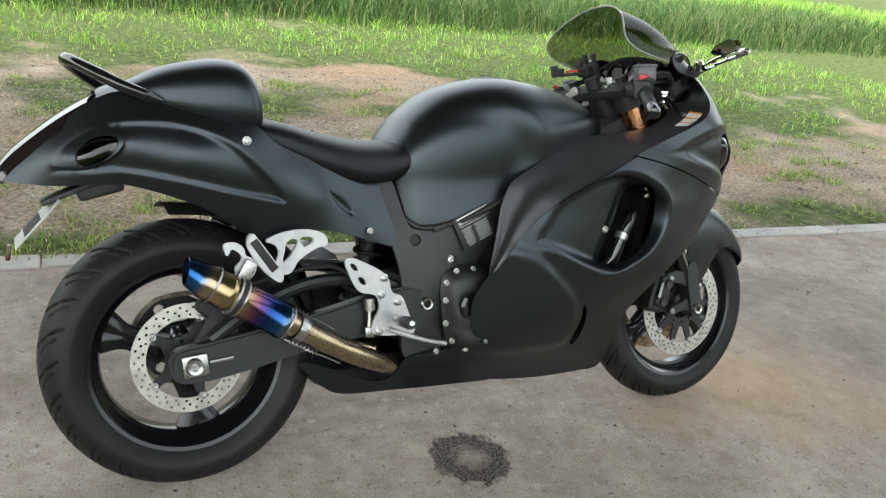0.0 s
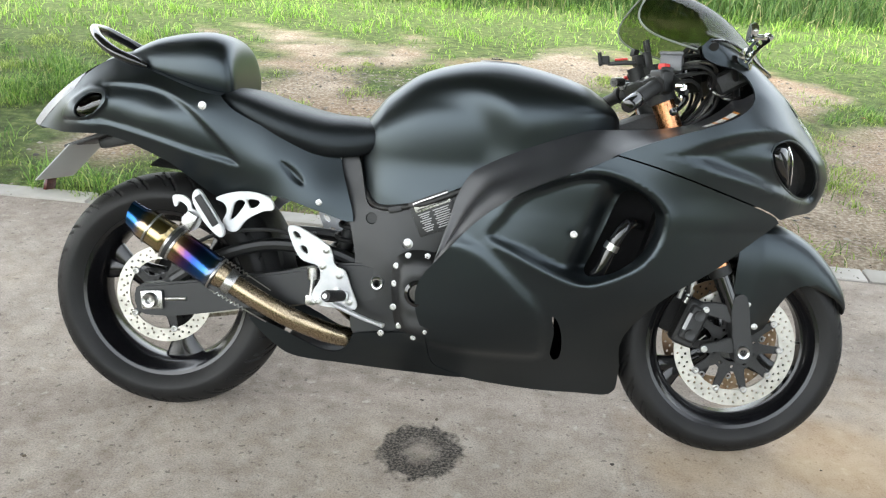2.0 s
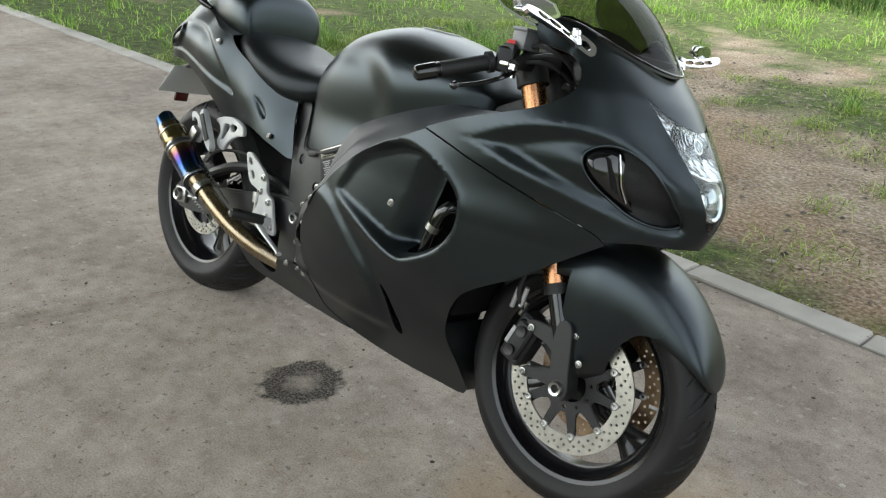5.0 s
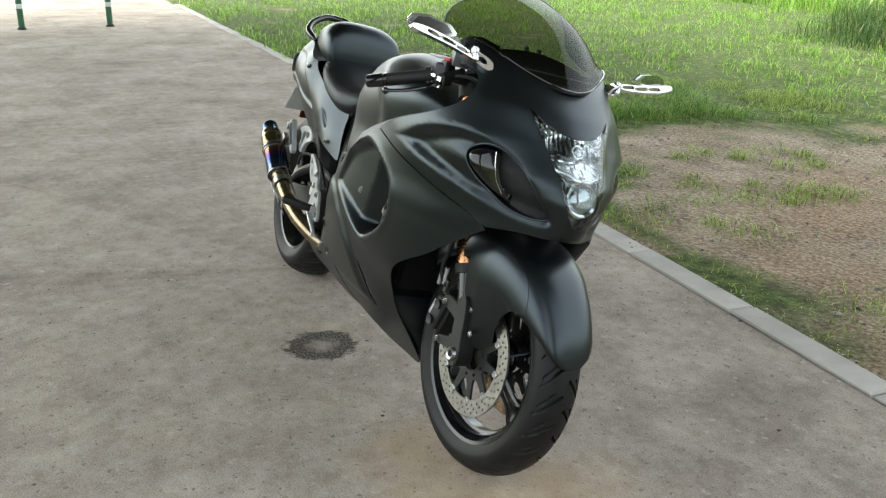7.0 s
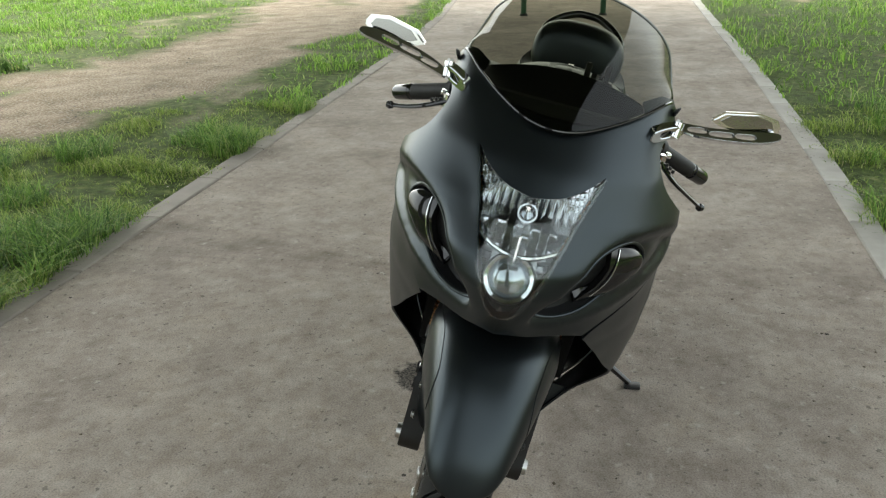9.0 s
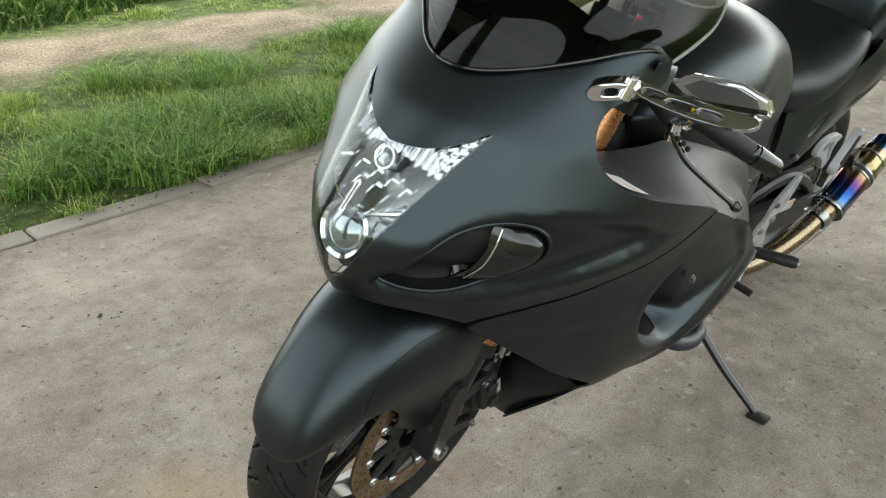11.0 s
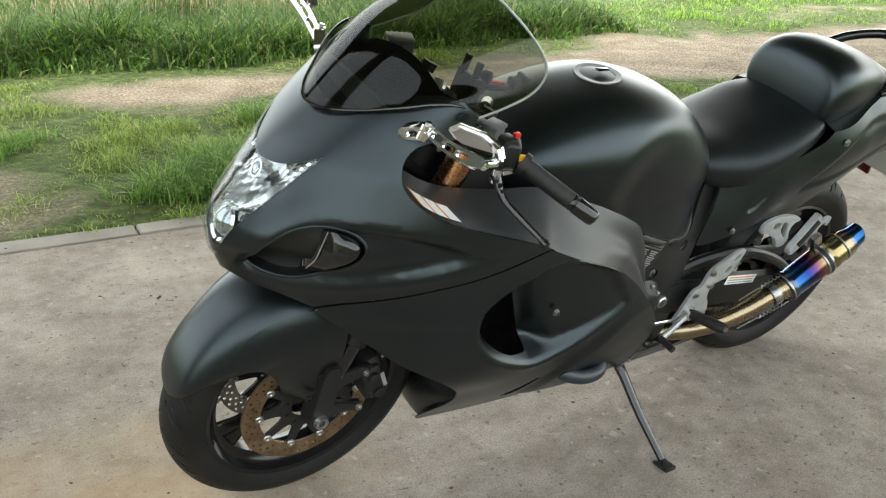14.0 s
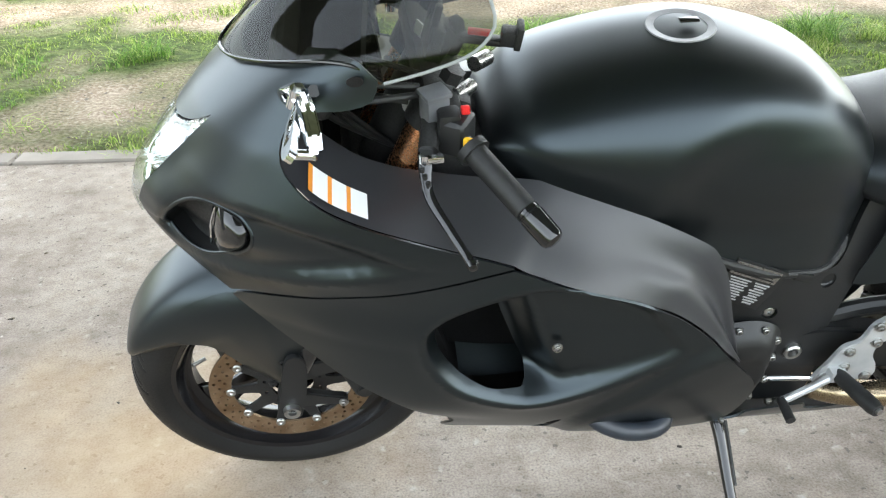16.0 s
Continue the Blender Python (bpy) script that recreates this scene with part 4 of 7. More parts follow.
# ---- tail
def thin_plate(c, smooth=2e-5):
    """A smooth height over x and z through a few stations."""
    c = np.array(c)
    at = c[:, :2]
    k = Width.kernel(at[:, None] - at[None]) + smooth * np.eye(len(c))
    p = np.c_[np.ones(len(c)), at]
    w = np.linalg.solve(np.block([[k, p], [p.T, np.zeros((3, 3))]]), np.r_[c[:, 2], 0, 0, 0])
    return lambda q: Width.kernel(q[:, None] - at) @ w[:-3] + w[-3] + q @ w[-2:]


tail_width = thin_plate([(-0.395, 0.735, 0.035), (-0.36, 0.722, 0.055), (-0.30, 0.715, 0.09), (-0.32, 0.805, 0.06), (-0.26, 0.857, 0.07), (-0.25, 0.78, 0.13), (-0.18, 0.90, 0.085), (-0.15, 0.72, 0.14),
                         (-0.13, 0.81, 0.168), (-0.10, 0.90, 0.115), (0.0, 0.87, 0.145), (0.0, 0.78, 0.190), (-0.03, 0.69, 0.155), (0.11, 0.81, 0.186), (0.12, 0.73, 0.190), (0.1, 0.615, 0.150), (0.2, 0.79, 0.17),
                         (0.28, 0.68, 0.178), (0.22, 0.60, 0.155), (0.35, 0.72, 0.155), (0.41, 0.60, 0.166), (0.48, 0.56, 0.15), (0.45, 0.70, 0.125)])
TAIL_TOP = spline([(-0.395, 0.735), (-0.365, 0.772), (-0.32, 0.812), (-0.259, 0.858), (-0.19, 0.898), (-0.132, 0.915), (-0.055, 0.890), (0.087, 0.846), (0.15, 0.836)], 40)
TAIL_FLANK = spline([(-0.378, 0.724), (-0.350, 0.755), (-0.305, 0.795), (-0.258, 0.832), (-0.245, 0.862), (-0.19, 0.898), (-0.132, 0.915), (-0.055, 0.890), (0.087, 0.846), (0.15, 0.836)], 44)
TAIL_REST = spline([(0.15, 0.836), (0.19, 0.80), (0.30, 0.752), (0.41, 0.716), (0.445, 0.712), (0.462, 0.66), (0.492, 0.565), (0.482, 0.547), (0.40, 0.572), (0.30, 0.598), (0.22, 0.590), (0.15, 0.582), (0.105, 0.604),
                    (0.03, 0.655), (-0.043, 0.686), (-0.11, 0.708), (-0.171, 0.718), (-0.278, 0.714), (-0.357, 0.720), (-0.372, 0.7205)], 80)
TAIL_VENT = spline([(-0.262, 0.770), (-0.220, 0.826), (-0.159, 0.850), (-0.100, 0.854), (-0.035, 0.850), (0.028, 0.833), (0.091, 0.797), (0.157, 0.733), (0.208, 0.668), (0.15, 0.674), (0.085, 0.688), (-0.035, 0.718), (-0.15, 0.740), (-0.25, 0.738), (-0.286, 0.744)], 130, True)
TEAR = spline([(-0.283, 0.752), (-0.263, 0.793), (-0.217, 0.828), (-0.175, 0.837), (-0.145, 0.824), (-0.142, 0.798), (-0.176, 0.765), (-0.219, 0.748)], 60, True)
EYE = spline([(-0.238, 0.772), (-0.229, 0.794), (-0.204, 0.815), (-0.176, 0.822), (-0.154, 0.814), (-0.163, 0.786), (-0.198, 0.759), (-0.226, 0.756)], 36, True)
TAIL_SLOT = spline([(0.305, 0.690), (0.345, 0.672), (0.372, 0.640), (0.360, 0.628), (0.328, 0.650)], 30, True)


def tail_y(q):
    into = -away(TAIL_VENT, q)
    vent = ease(into / 0.016) * 0.008 * (1 - ease(-away(TEAR, q) / 0.004))
    slot = ease(-away(TAIL_SLOT, q) / 0.012) * 0.007
    eye = 0.0035 * ease(0.5 - away(TEAR, q) / 0.008)
    return tail_width(q) - vent - slot + eye


def tail_side():
    v, f = flat_mesh(list(TAIL_FLANK) + list(TAIL_REST[1:-1]), (EYE,), 0.008, [l[away(TEAR, l) > 0.013] for l in offsets(TAIL_VENT, -0.006, 0.0, 0.005, 0.010, 0.016, 0.024)] + offsets(TEAR, -0.004, 0.0, 0.004, 0.010) + offsets(TAIL_SLOT, 0.001, 0.006, 0.011))
    return sheet(np.stack([v[:, 0], -tail_y(v), v[:, 1]], 1), f, 0.004, (0, -1, 0))


tails = both("tail_cowl", tail_side, MATTE, bike, "matte black tail cowl with a scooped flank", 55)


def tail_bridge(i0, i1, crown, inset=0.0):
    """Spans the gap between the two tail flanks along their upper edge."""
    rows = []
    for x, z in TAIL_TOP[i0:i1]:
        w = float(tail_y(np.array([(x, z)]))[0]) - 0.002
        rows.append([(x, w * v, z + crown * (1 - v * v) - inset) for v in np.linspace(-1, 1, 15)])
    return rings(rows, False)


TAILGLASS = material("dark_tail_lamp_lens", (0.008, 0.006, 0.007), 0.06, 0.0, 0.3)
tail_light = part("tail_light", tail_bridge(0, 18, 0.012), TAILGLASS, bike, "glossy smoked wraparound tail lamp lens", 60)


def tail_wrap():
    out = np.array(list(TAIL_TOP[:17]) + [(-0.245, 0.860), (-0.258, 0.831), (-0.305, 0.794), (-0.350, 0.754), (-0.378, 0.7235), (-0.39, 0.727)])
    v, f = flat_mesh(out, (), 0.010)
    return sheet(np.stack([v[:, 0], -tail_width(v) - 0.001, v[:, 1]], 1), f, 0.003, (0, -1, 0))


both("lens_wrap", tail_wrap, TAILGLASS, tail_light, "", 60)
part("lens_foot", box((0.024, 0.07, 0.014), pose(-0.383, 0, 0.727, 0, 30, 0), 0.004), SATIN, tail_light)
part("tail_top", tail_bridge(17, 40, 0.020), MATTE, bike, "", 60)
lower = np.array([(-0.39, 0.727), (-0.357, 0.722), (-0.278, 0.714), (-0.171, 0.718), (-0.043, 0.686), (0.03, 0.655), (0.105, 0.604), (0.15, 0.60)])
part("undertail", rings([[(x, v * float(tail_width(np.array([(x, z)]))[0]) * 0.97, z + 0.004) for v in np.linspace(-1, 1, 9)] for x, z in spline(lower, 20)], False), SATIN, bike)
part("rear_mudguard", rings([[(x, v * w, z - 0.02 * v * v) for v in np.linspace(-1, 1, 9)] for x, z, w in spline([(-0.05, 0.665, 0.11), (0.06, 0.655, 0.11), (0.16, 0.62, 0.10), (0.26, 0.53, 0.09), (0.30, 0.42, 0.08)], 16)], False), DULL, bike, "dull black inner mudguard")


def eye_lens(off):
    v, f = flat_mesh(EYE, (), 0.008)
    return sheet(np.stack([v[:, 0], -tail_width(v) + off - 0.002 + 0.010 * ease((v[:, 0] + 0.235) / 0.08) - 0.004 * ease(-away(EYE, v) / 0.02), v[:, 1]], 1), f, 0.003, (0, -1, 0))


for k, t in ((1, tails[0]), (-1, tails[1])):
    for nm, off, mt in (("rear_indicator", 0.004, DARKLENS), ("indicator_backing", 0.018, REFLECTOR)):
        b = eye_lens(off)
        part(nm, b if k == 1 else mirrored(b), mt, t, "dark oval indicator lens" if off < 0.01 else "", 60)

# grab rail over the hump
rail = spline([(-0.055, -0.125, 0.895), (-0.13, -0.135, 0.922), (-0.19, -0.105, 0.955), (-0.232, -0.045, 0.982), (-0.24, 0.0, 0.986), (-0.232, 0.045, 0.982), (-0.19, 0.105, 0.955), (-0.13, 0.135, 0.922), (-0.055, 0.125, 0.895)], 48)
grab = part("grab_rail", tube(rail, np.interp(np.linspace(0, 1, 48), [0, 0.06, 0.2, 0.8, 0.94, 1], [0.006, 0.013, 0.013, 0.013, 0.013, 0.006]), 14), GLOSS, bike, "gloss black looped grab rail")

# number plate, edge-on under the tail, with its bracket
hanger = part("plate_bracket", joined(box((0.15, 0.12, 0.012), pose(-0.235, 0, 0.700, 0, -22, 0), 0.005), box((0.10, 0.05, 0.035), pose(-0.18, 0, 0.700, 0, -14, 0), 0.01)), SATIN, bike, "black plate bracket under the tail")
plate_m = pose(-0.315, 0, 0.632, 0, 132, 0)
part("number_plate", box((0.135, 0.20, 0.003), plate_m, 0.001), material("plate_white", (0.42, 0.43, 0.42), 0.4), hanger, "pale number plate with dark characters as bars")
for i in range(5):
    part("plate_bar", box((0.05, 0.016, 0.002), plate_m @ Matrix.Translation((0.012, -0.07 + 0.035 * i, -0.0026))), SATIN, hanger)
part("plate_reflector", box((0.010, 0.05, 0.034), pose(-0.374, 0, 0.566, 0, 8, 0), 0.003), material("reflector_red", (0.045, 0.006, 0.004), 0.25), hanger, "small dark red reflector")

# ---- main frame, subframe covers, engine
SPAR = spline([(0.440, 0.705), (0.49, 0.712), (0.525, 0.60), (0.56, 0.588), (0.64, 0.620), (0.74, 0.655), (0.80, 0.69), (0.83, 0.62), (0.76, 0.56), (0.70, 0.48), (0.66, 0.40), (0.655, 0.32), (0.65, 0.262), (0.52, 0.255), (0.500, 0.33), (0.505, 0.44), (0.485, 0.54), (0.452, 0.62)], 110, True)
spar_width = thin_plate([(0.44, 0.70, 0.108), (0.49, 0.71, 0.108), (0.53, 0.60, 0.140), (0.64, 0.62, 0.158), (0.80, 0.68, 0.165), (0.70, 0.50, 0.160), (0.60, 0.45, 0.165), (0.52, 0.45, 0.150), (0.57, 0.36, 0.158), (0.66, 0.36, 0.150), (0.52, 0.26, 0.150), (0.65, 0.26, 0.150), (0.50, 0.63, 0.125)])
ring_pts = lambda cx, cz, r, n=16: np.array([(cx + r * math.cos(a), cz + r * math.sin(a)) for a in np.linspace(0, math.tau, n + 1)[:-1]])


def spar():
    v, f = flat_mesh(SPAR, (ring_pts(0.540, 0.560, 0.015), ring_pts(0.566, 0.398, 0.017), ring_pts(0.636, 0.505, 0.014)), 0.014)
    return sheet(np.stack([v[:, 0], -spar_width(v), v[:, 1]], 1), f, 0.02, (0, -1, 0))


spars = both("frame_spar", spar, FRAME, bike, "satin black aluminium frame spar", 55)
for k in (1, -1):
    t = spars[0] if k == 1 else spars[1]
    piv = moved(turned([(0.008, 0.002), (0.010, -0.008), (0.014, -0.009), (0.017, -0.006), (0.018, 0.004)], 24), Matrix.Translation((0.566, -0.160, 0.398)))
    part("pivot_nut", piv if k == 1 else mirrored(piv), BOLT, t, "silver hexagonal pivot nut")
    plug = moved(bolt_bm(0.010, 0.010), Matrix.Translation((0.636, -0.152, 0.505)))
    part("frame_bolt", plug if k == 1 else mirrored(plug), BOLT, t)
    rim = moved(turned([(0.013, 0.0), (0.016, -0.003), (0.018, 0.001)], 20), Matrix.Translation((0.540, -0.141, 0.560)))
    part("hole_rim", rim if k == 1 else mirrored(rim), SATIN, t)

# label plates on the frame
def label_plate(side):
    base = Matrix.Translation((0.698, side * 0.171, 0.588)) @ Matrix.Rotation(radians(-24), 4, "Y")
    plate_ob = part("warning_plate", box((0.105, 0.004, 0.090), base, 0.001), SATIN, bike, "black warning plate with rows of white print as bars")
    part("upper_plate", box((0.092, 0.002, 0.026), base @ Matrix.Translation((0.004, side * 0.003, 0.028)), 0.0005), STEEL, plate_ob, "bright upper label")
    for i in range(3):
        part("print_bar", box((0.080 - 0.012 * (i == 1), 0.0006, 0.0030), base @ Matrix.Translation((0.004, side * 0.0043, 0.034 - 0.0065 * i))), SATIN, plate_ob)
    for i in range(9):
        for x0, wd in ((-0.024, 0.030 - 0.006 * (i % 3)), (0.020, 0.042 - 0.008 * (i % 2))):
            part("print_bar", box((wd, 0.0006, 0.0026), base @ Matrix.Translation((x0, side * 0.0023, 0.008 - 0.0055 * i))), GREYPRINT, plate_ob)


label_plate(-1)
label_plate(1)

for k in (-1, 1):
    under = spline([(0.494, k * 0.086, 0.695), (0.502, k * 0.104, 0.648), (0.528, k * 0.128, 0.608), (0.566, k * 0.150, 0.590), (0.65, k * 0.168, 0.604), (0.70, k * 0.173, 0.622), (0.787, k * 0.178, 0.662), (0.86, k * 0.177, 0.702)], 40)
    part("tank_seal", tube(under, 0.008, 10), RUBBER, tank, "black rubber seal along the tank's lower edge")
    part("tank_pad", box((0.035, 0.014, 0.016), Matrix.Translation((0.600, k * 0.162, 0.590)) @ Matrix.Rotation(radians(-16), 4, "Y"), 0.004), SATIN, tank)

engine = part("engine_block", joined(box((0.34, 0.22, 0.30), pose(0.83, 0, 0.40), 0.03), box((0.24, 0.24, 0.20), pose(0.66, 0, 0.36), 0.04), box((0.2, 0.24, 0.18), pose(0.95, 0, 0.52, 0, -18, 0), 0.02)), DULL, bike, "dull black engine block between the fairings")


def crank_cover():
    out = spline([(0.604, 0.455), (0.638, 0.488), (0.69, 0.492), (0.75, 0.47), (0.765, 0.36), (0.725, 0.275), (0.667, 0.262), (0.622, 0.292), (0.606, 0.366)], 50, True)
    v, f = flat_mesh(out, (), 0.012)
    y = 0.168 + 0.030 * ease(-away(out, v) / 0.03) + 0.004 * (np.abs(np.linalg.norm(v - (0.675, 0.39), axis=1) - 0.045) < 0.010)
    return sheet(np.stack([v[:, 0], -y, v[:, 1]], 1), f, 0.02, (0, -1, 0))


covers = both("crankcase_cover", crank_cover, SATIN, engine, "satin black crankcase cover", 50)
for x, z in ((0.614, 0.450), (0.642, 0.478), (0.690, 0.480), (0.612, 0.405), (0.612, 0.345), (0.630, 0.298), (0.668, 0.272), (0.712, 0.282)):
    both("cover_bolt", lambda: moved(bolt_bm(0.006, 0.008), Matrix.Translation((x, -0.176, z))), BOLT, engine)
part("cover_ring", moved(turned([(0.030, 0.0), (0.034, -0.012), (0.026, -0.016), (0.022, -0.006)], 30), Matrix.Translation((0.675, -0.196, 0.39))), GLOSS, engine)
radiator = part("radiator", joined(box((0.03, 0.34, 0.30), pose(1.22, 0, 0.50, 0, 14, 0), 0.006)), INNER, bike, "dull black radiator behind the fork")
for k in (-1, 1):
    if k > 0:
        continue
    part("radiator_hose", tube(spline([(1.20, k * 0.16, 0.60), (1.16, k * 0.215, 0.60), (1.13, k * 0.215, 0.54), (1.10, k * 0.20, 0.47), (1.02, k * 0.14, 0.44)], 16), 0.016, 12), GLOSS, radiator)
    part("hose_clamp", rod((1.135, k * 0.216, 0.555), (1.128, k * 0.216, 0.540), 0.0185, 14), BOLT, radiator)
for k in (-1, 1):
    part("air_duct", tube(spline([(1.40, k * 0.13, 0.75), (1.30, k * 0.16, 0.74), (1.15, k * 0.15, 0.74), (0.98, k * 0.12, 0.72)], 12), 0.045, 12), INNER, radiator)

# black sheets added so that the depth behind each intake reads as shade
for k in (-1, 1):
    part("intake_blackout", plate(spline([(0.93, 0.44), (1.20, 0.45), (1.27, 0.58), (1.26, 0.72), (1.02, 0.71), (0.93, 0.62)], 30, True), 0.004, k * 0.120 - 0.002), INNER, radiator, "black sheet added behind the intake to stand in for its shade")

# trim panel from the cockpit back between tank and fairing
def on_shell(pts):
    return [(x, 0.0065 - float(shell(to_s(x, z), z)), z - 0.0005) for x, z in pts]


def trim_curves():
    """The outer edge of the trim along cowl and fairing, its hollow middle and its inner edge under tank and bars."""
    edge = spline(on_shell([p for p in COCKPIT if p[1] < 0.937] + [p for p in REAR_EDGE[1:] if p[1] > 0.476]), 90)
    inner = spline([(1.40, -0.10, 0.915), (1.37, -0.11, 0.888), (1.325, -0.125, 0.860), (1.27, -0.135, 0.842), (1.21, -0.142, 0.832), (1.15, -0.150, 0.826), (1.09, -0.154, 0.822), (1.03, -0.162, 0.812), (0.95, -0.178, 0.782), (0.86, -0.190, 0.741), (0.812, -0.196, 0.716), (0.785, -0.200, 0.698), (0.766, -0.204, 0.668), (0.752, -0.208, 0.635), (0.734, -0.218, 0.565), (0.708, -0.230, 0.474)], 90)
    return edge, inner


def trim_row(e, i, hollow=0.014):
    """Across the trim: a soft ridge near its outer edge, hollow towards the tank, more so where it flares at its end."""
    flare = float(ease((1.02 - e[0]) / 0.22))
    mid = []
    for w in np.linspace(0, 1, 13):
        p = e + (i - e) * w
        dip = 0.45 * math.sin(w * math.pi) ** 1.3 * (1 - flare) + flare * (1.25 * math.exp(-((w - 0.68) / 0.20) ** 2) - 0.55 * math.exp(-((w - 0.30) / 0.16) ** 2)) * math.sin(w * math.pi) ** 0.6
        mid.append(tuple(p + np.array((0, 0.55, -0.8)) * hollow * dip))
    return mid


def cockpit_trim():
    edge, inner = trim_curves()
    return rings([trim_row(e, i) + [tuple(i + (0, 0.006, -0.010)), tuple(i + (0, 0.014, -0.04))] for e, i in zip(edge, inner)], False)


trims = both("cockpit_trim", cockpit_trim, TRIM, bike, "satin dark grey plastic trim beside the tank", 50)
for k in (-1, 1):
    owner = trims[0] if k < 0 else trims[1]
    b = bolt_bm(0.006, 0.003)
    b = moved(b, Matrix.Translation((1.165, -0.268, 0.788)) @ Matrix.Rotation(radians(60), 4, "X"))
    part("trim_bolt", b if k < 0 else mirrored(b), BOLT, owner)
    e, c = trim_curves()
    for i in range(3):
        for nm, a0, a1, mt, up in (("caution_label", 1.384 - 0.0245 * i, 1.362 - 0.0245 * i, WHITE, 0.003), ("label_band", 1.3895 - 0.0245 * i, 1.384 - 0.0245 * i, ORANGE, 0.0031)):
            rows = []
            for xx in (a0, (a0 + a1) / 2, a1):
                p, q = (np.array([np.interp(-xx, -crv[:, 0], crv[:, j]) for j in range(3)]) for crv in (e[:40], c[:40]))
                at = [p + (q - p) * w for w in (0.10, 0.22, 0.34, 0.46)]
                at = [p + np.array((0, 0.55, -0.8)) * 0.0063 * math.sin(w * math.pi) ** 1.3 for p, w in zip(at, (0.10, 0.22, 0.34, 0.46))]
                rows.append([(x, k * abs(y), z + up) for x, y, z in at])
            part(nm, rings(rows, False), mt, owner, "white caution label with orange bands" if nm == "caution_label" else "")

# bolts on the skins
for x, y, z, r in ((1.035, 0.268, 0.576, 0.0065), (0.443, 0.111, 0.704, 0.006), (0.112, 0.188, 0.809, 0.0075), (0.409, 0.172, 0.592, 0.006), (0.585, 0.176, 0.275, 0.006), (0.700, 0.228, 0.300, 0.004)):
    both("body_bolt", lambda: moved(bolt_bm(r, 0.007), Matrix.Translation((x, -y, z))), STEEL)

# ---- headlamp behind its clear lens
lamp_outline = LIGHT_SIDE + LIGHT_TOP[1:-1] + [(float(nose_x(z)), z) for z in np.linspace(0.884, 0.70, 14)[:-1]]


def whole(make):
    """Right half and left half welded along the middle."""
    bm = joined(make(), mirrored(make()))
    bmesh.ops.remove_doubles(bm, verts=bm.verts, dist=0.0012)
    return bm


LAMP_HALF = np.r_[spline([(0.0, 0.692), (0.022, 0.702), (0.045, 0.745), (0.066, 0.80), (0.086, 0.86), (0.112, 0.930)], 22), spline([(0.112, 0.930), (0.085, 0.908), (0.05, 0.892), (0.0, 0.884)], 12)[1:]]
LAMP_FACE = np.r_[LAMP_HALF, LAMP_HALF[-2:0:-1] * (-1, 1)]


def divider_z(y):
    return 0.797 + 3.2 * y * y


def lamp_sheet(keep, deep):
    """A surface behind the lens, sunk by deep(y, z) metres, where keep(y, z) holds."""
    out = LAMP_FACE * (0.985, 1) + (0, 0)
    gy, gz = np.meshgrid(np.arange(-0.111, 0.1111, 0.0018), np.arange(0.694, 0.930, 0.0036))
    ok = inside(out, np.stack([gy.ravel(), gz.ravel()], 1)).reshape(gy.shape) & keep(gy, gz)
    x = np.zeros(gy.shape)
    for i, z in enumerate(gz[:, 0]):
        s = np.linspace(0, 0.5, 200)
        x[i] = nose_x(z) - np.interp(np.abs(gy[i]), width(s, np.full(200, z)), s) ** 2
    x -= 0.006 + deep(gy, gz)
    bm = bmesh.new()
    vs = {}
    for i in range(gy.shape[0] - 1):
        for j in range(gy.shape[1] - 1):
            ids = ((i, j), (i, j + 1), (i + 1, j + 1), (i + 1, j))
            if all(ok[a] for a in ids):
                for a in ids:
                    if a not in vs:
                        vs[a] = bm.verts.new((x[a], gy[a], gz[a]))
                bm.faces.new([vs[a] for a in ids])
    return bm


def upper_deep(y, z):
    q = (y / 0.082) ** 2 + ((z - 0.850) / 0.052) ** 2
    bowl = 0.055 * np.sqrt(np.clip(1 - q, 0, 1))
    flute = 0.0045 * np.abs(np.sin(y * math.pi / 0.013 + 0.6)) * (z > 0.842) * (q < 1)
    shelf = (0.018 * ease((0.842 - z) / 0.010) + 0.0015 * np.sign(np.sin(y * 210)) * np.sign(np.sin(z * 330))) * (z < 0.842) * (q < 1)
    facet = 0.002 * np.sign(np.sin(y * 420 + z * 90)) * np.sign(np.sin(z * 300)) * (q >= 1)
    return bowl + flute - shelf + facet + 0.008


def lower_deep(y, z):
    return 0.020 + 0.004 * np.abs(np.sin(z * math.pi / 0.0105)) * (np.abs(y) > 0.040) * (z > 0.745)


BEZEL = grainy("grey_lamp_bezel", (0.22, 0.23, 0.235), (0.34, 0.35, 0.355), 60, (0.16, 0.28), 0.9)
headlamp = part("headlamp", whole(lambda: skin(lamp_outline, (), 0.010, 0.003, inset=0.075)), DULL, bike, "clear headlamp with a fluted reflector over a round projector", 60)
part("lens", whole(lambda: skin(lamp_outline, (), 0.010, 0.0025, inset=-0.004)), LENS, headlamp, "clear lens", 60)
part("upper_reflector", lamp_sheet(lambda y, z: z > divider_z(y) - 0.002, upper_deep), REFLECTOR, headlamp, "bright fluted reflector", 24)
part("lower_bezel", lamp_sheet(lambda y, z: z < divider_z(y) + 0.002, lower_deep), BEZEL, headlamp, "ribbed grey bezel round the projector", 24)


def facing(x, z, tilt):
    """Turns the y axis of a turned body ahead and up."""
    return Matrix.Translation((x, 0, z)) @ Matrix.Rotation(radians(-tilt), 4, "Y") @ Matrix.Rotation(radians(-90), 4, "Z")


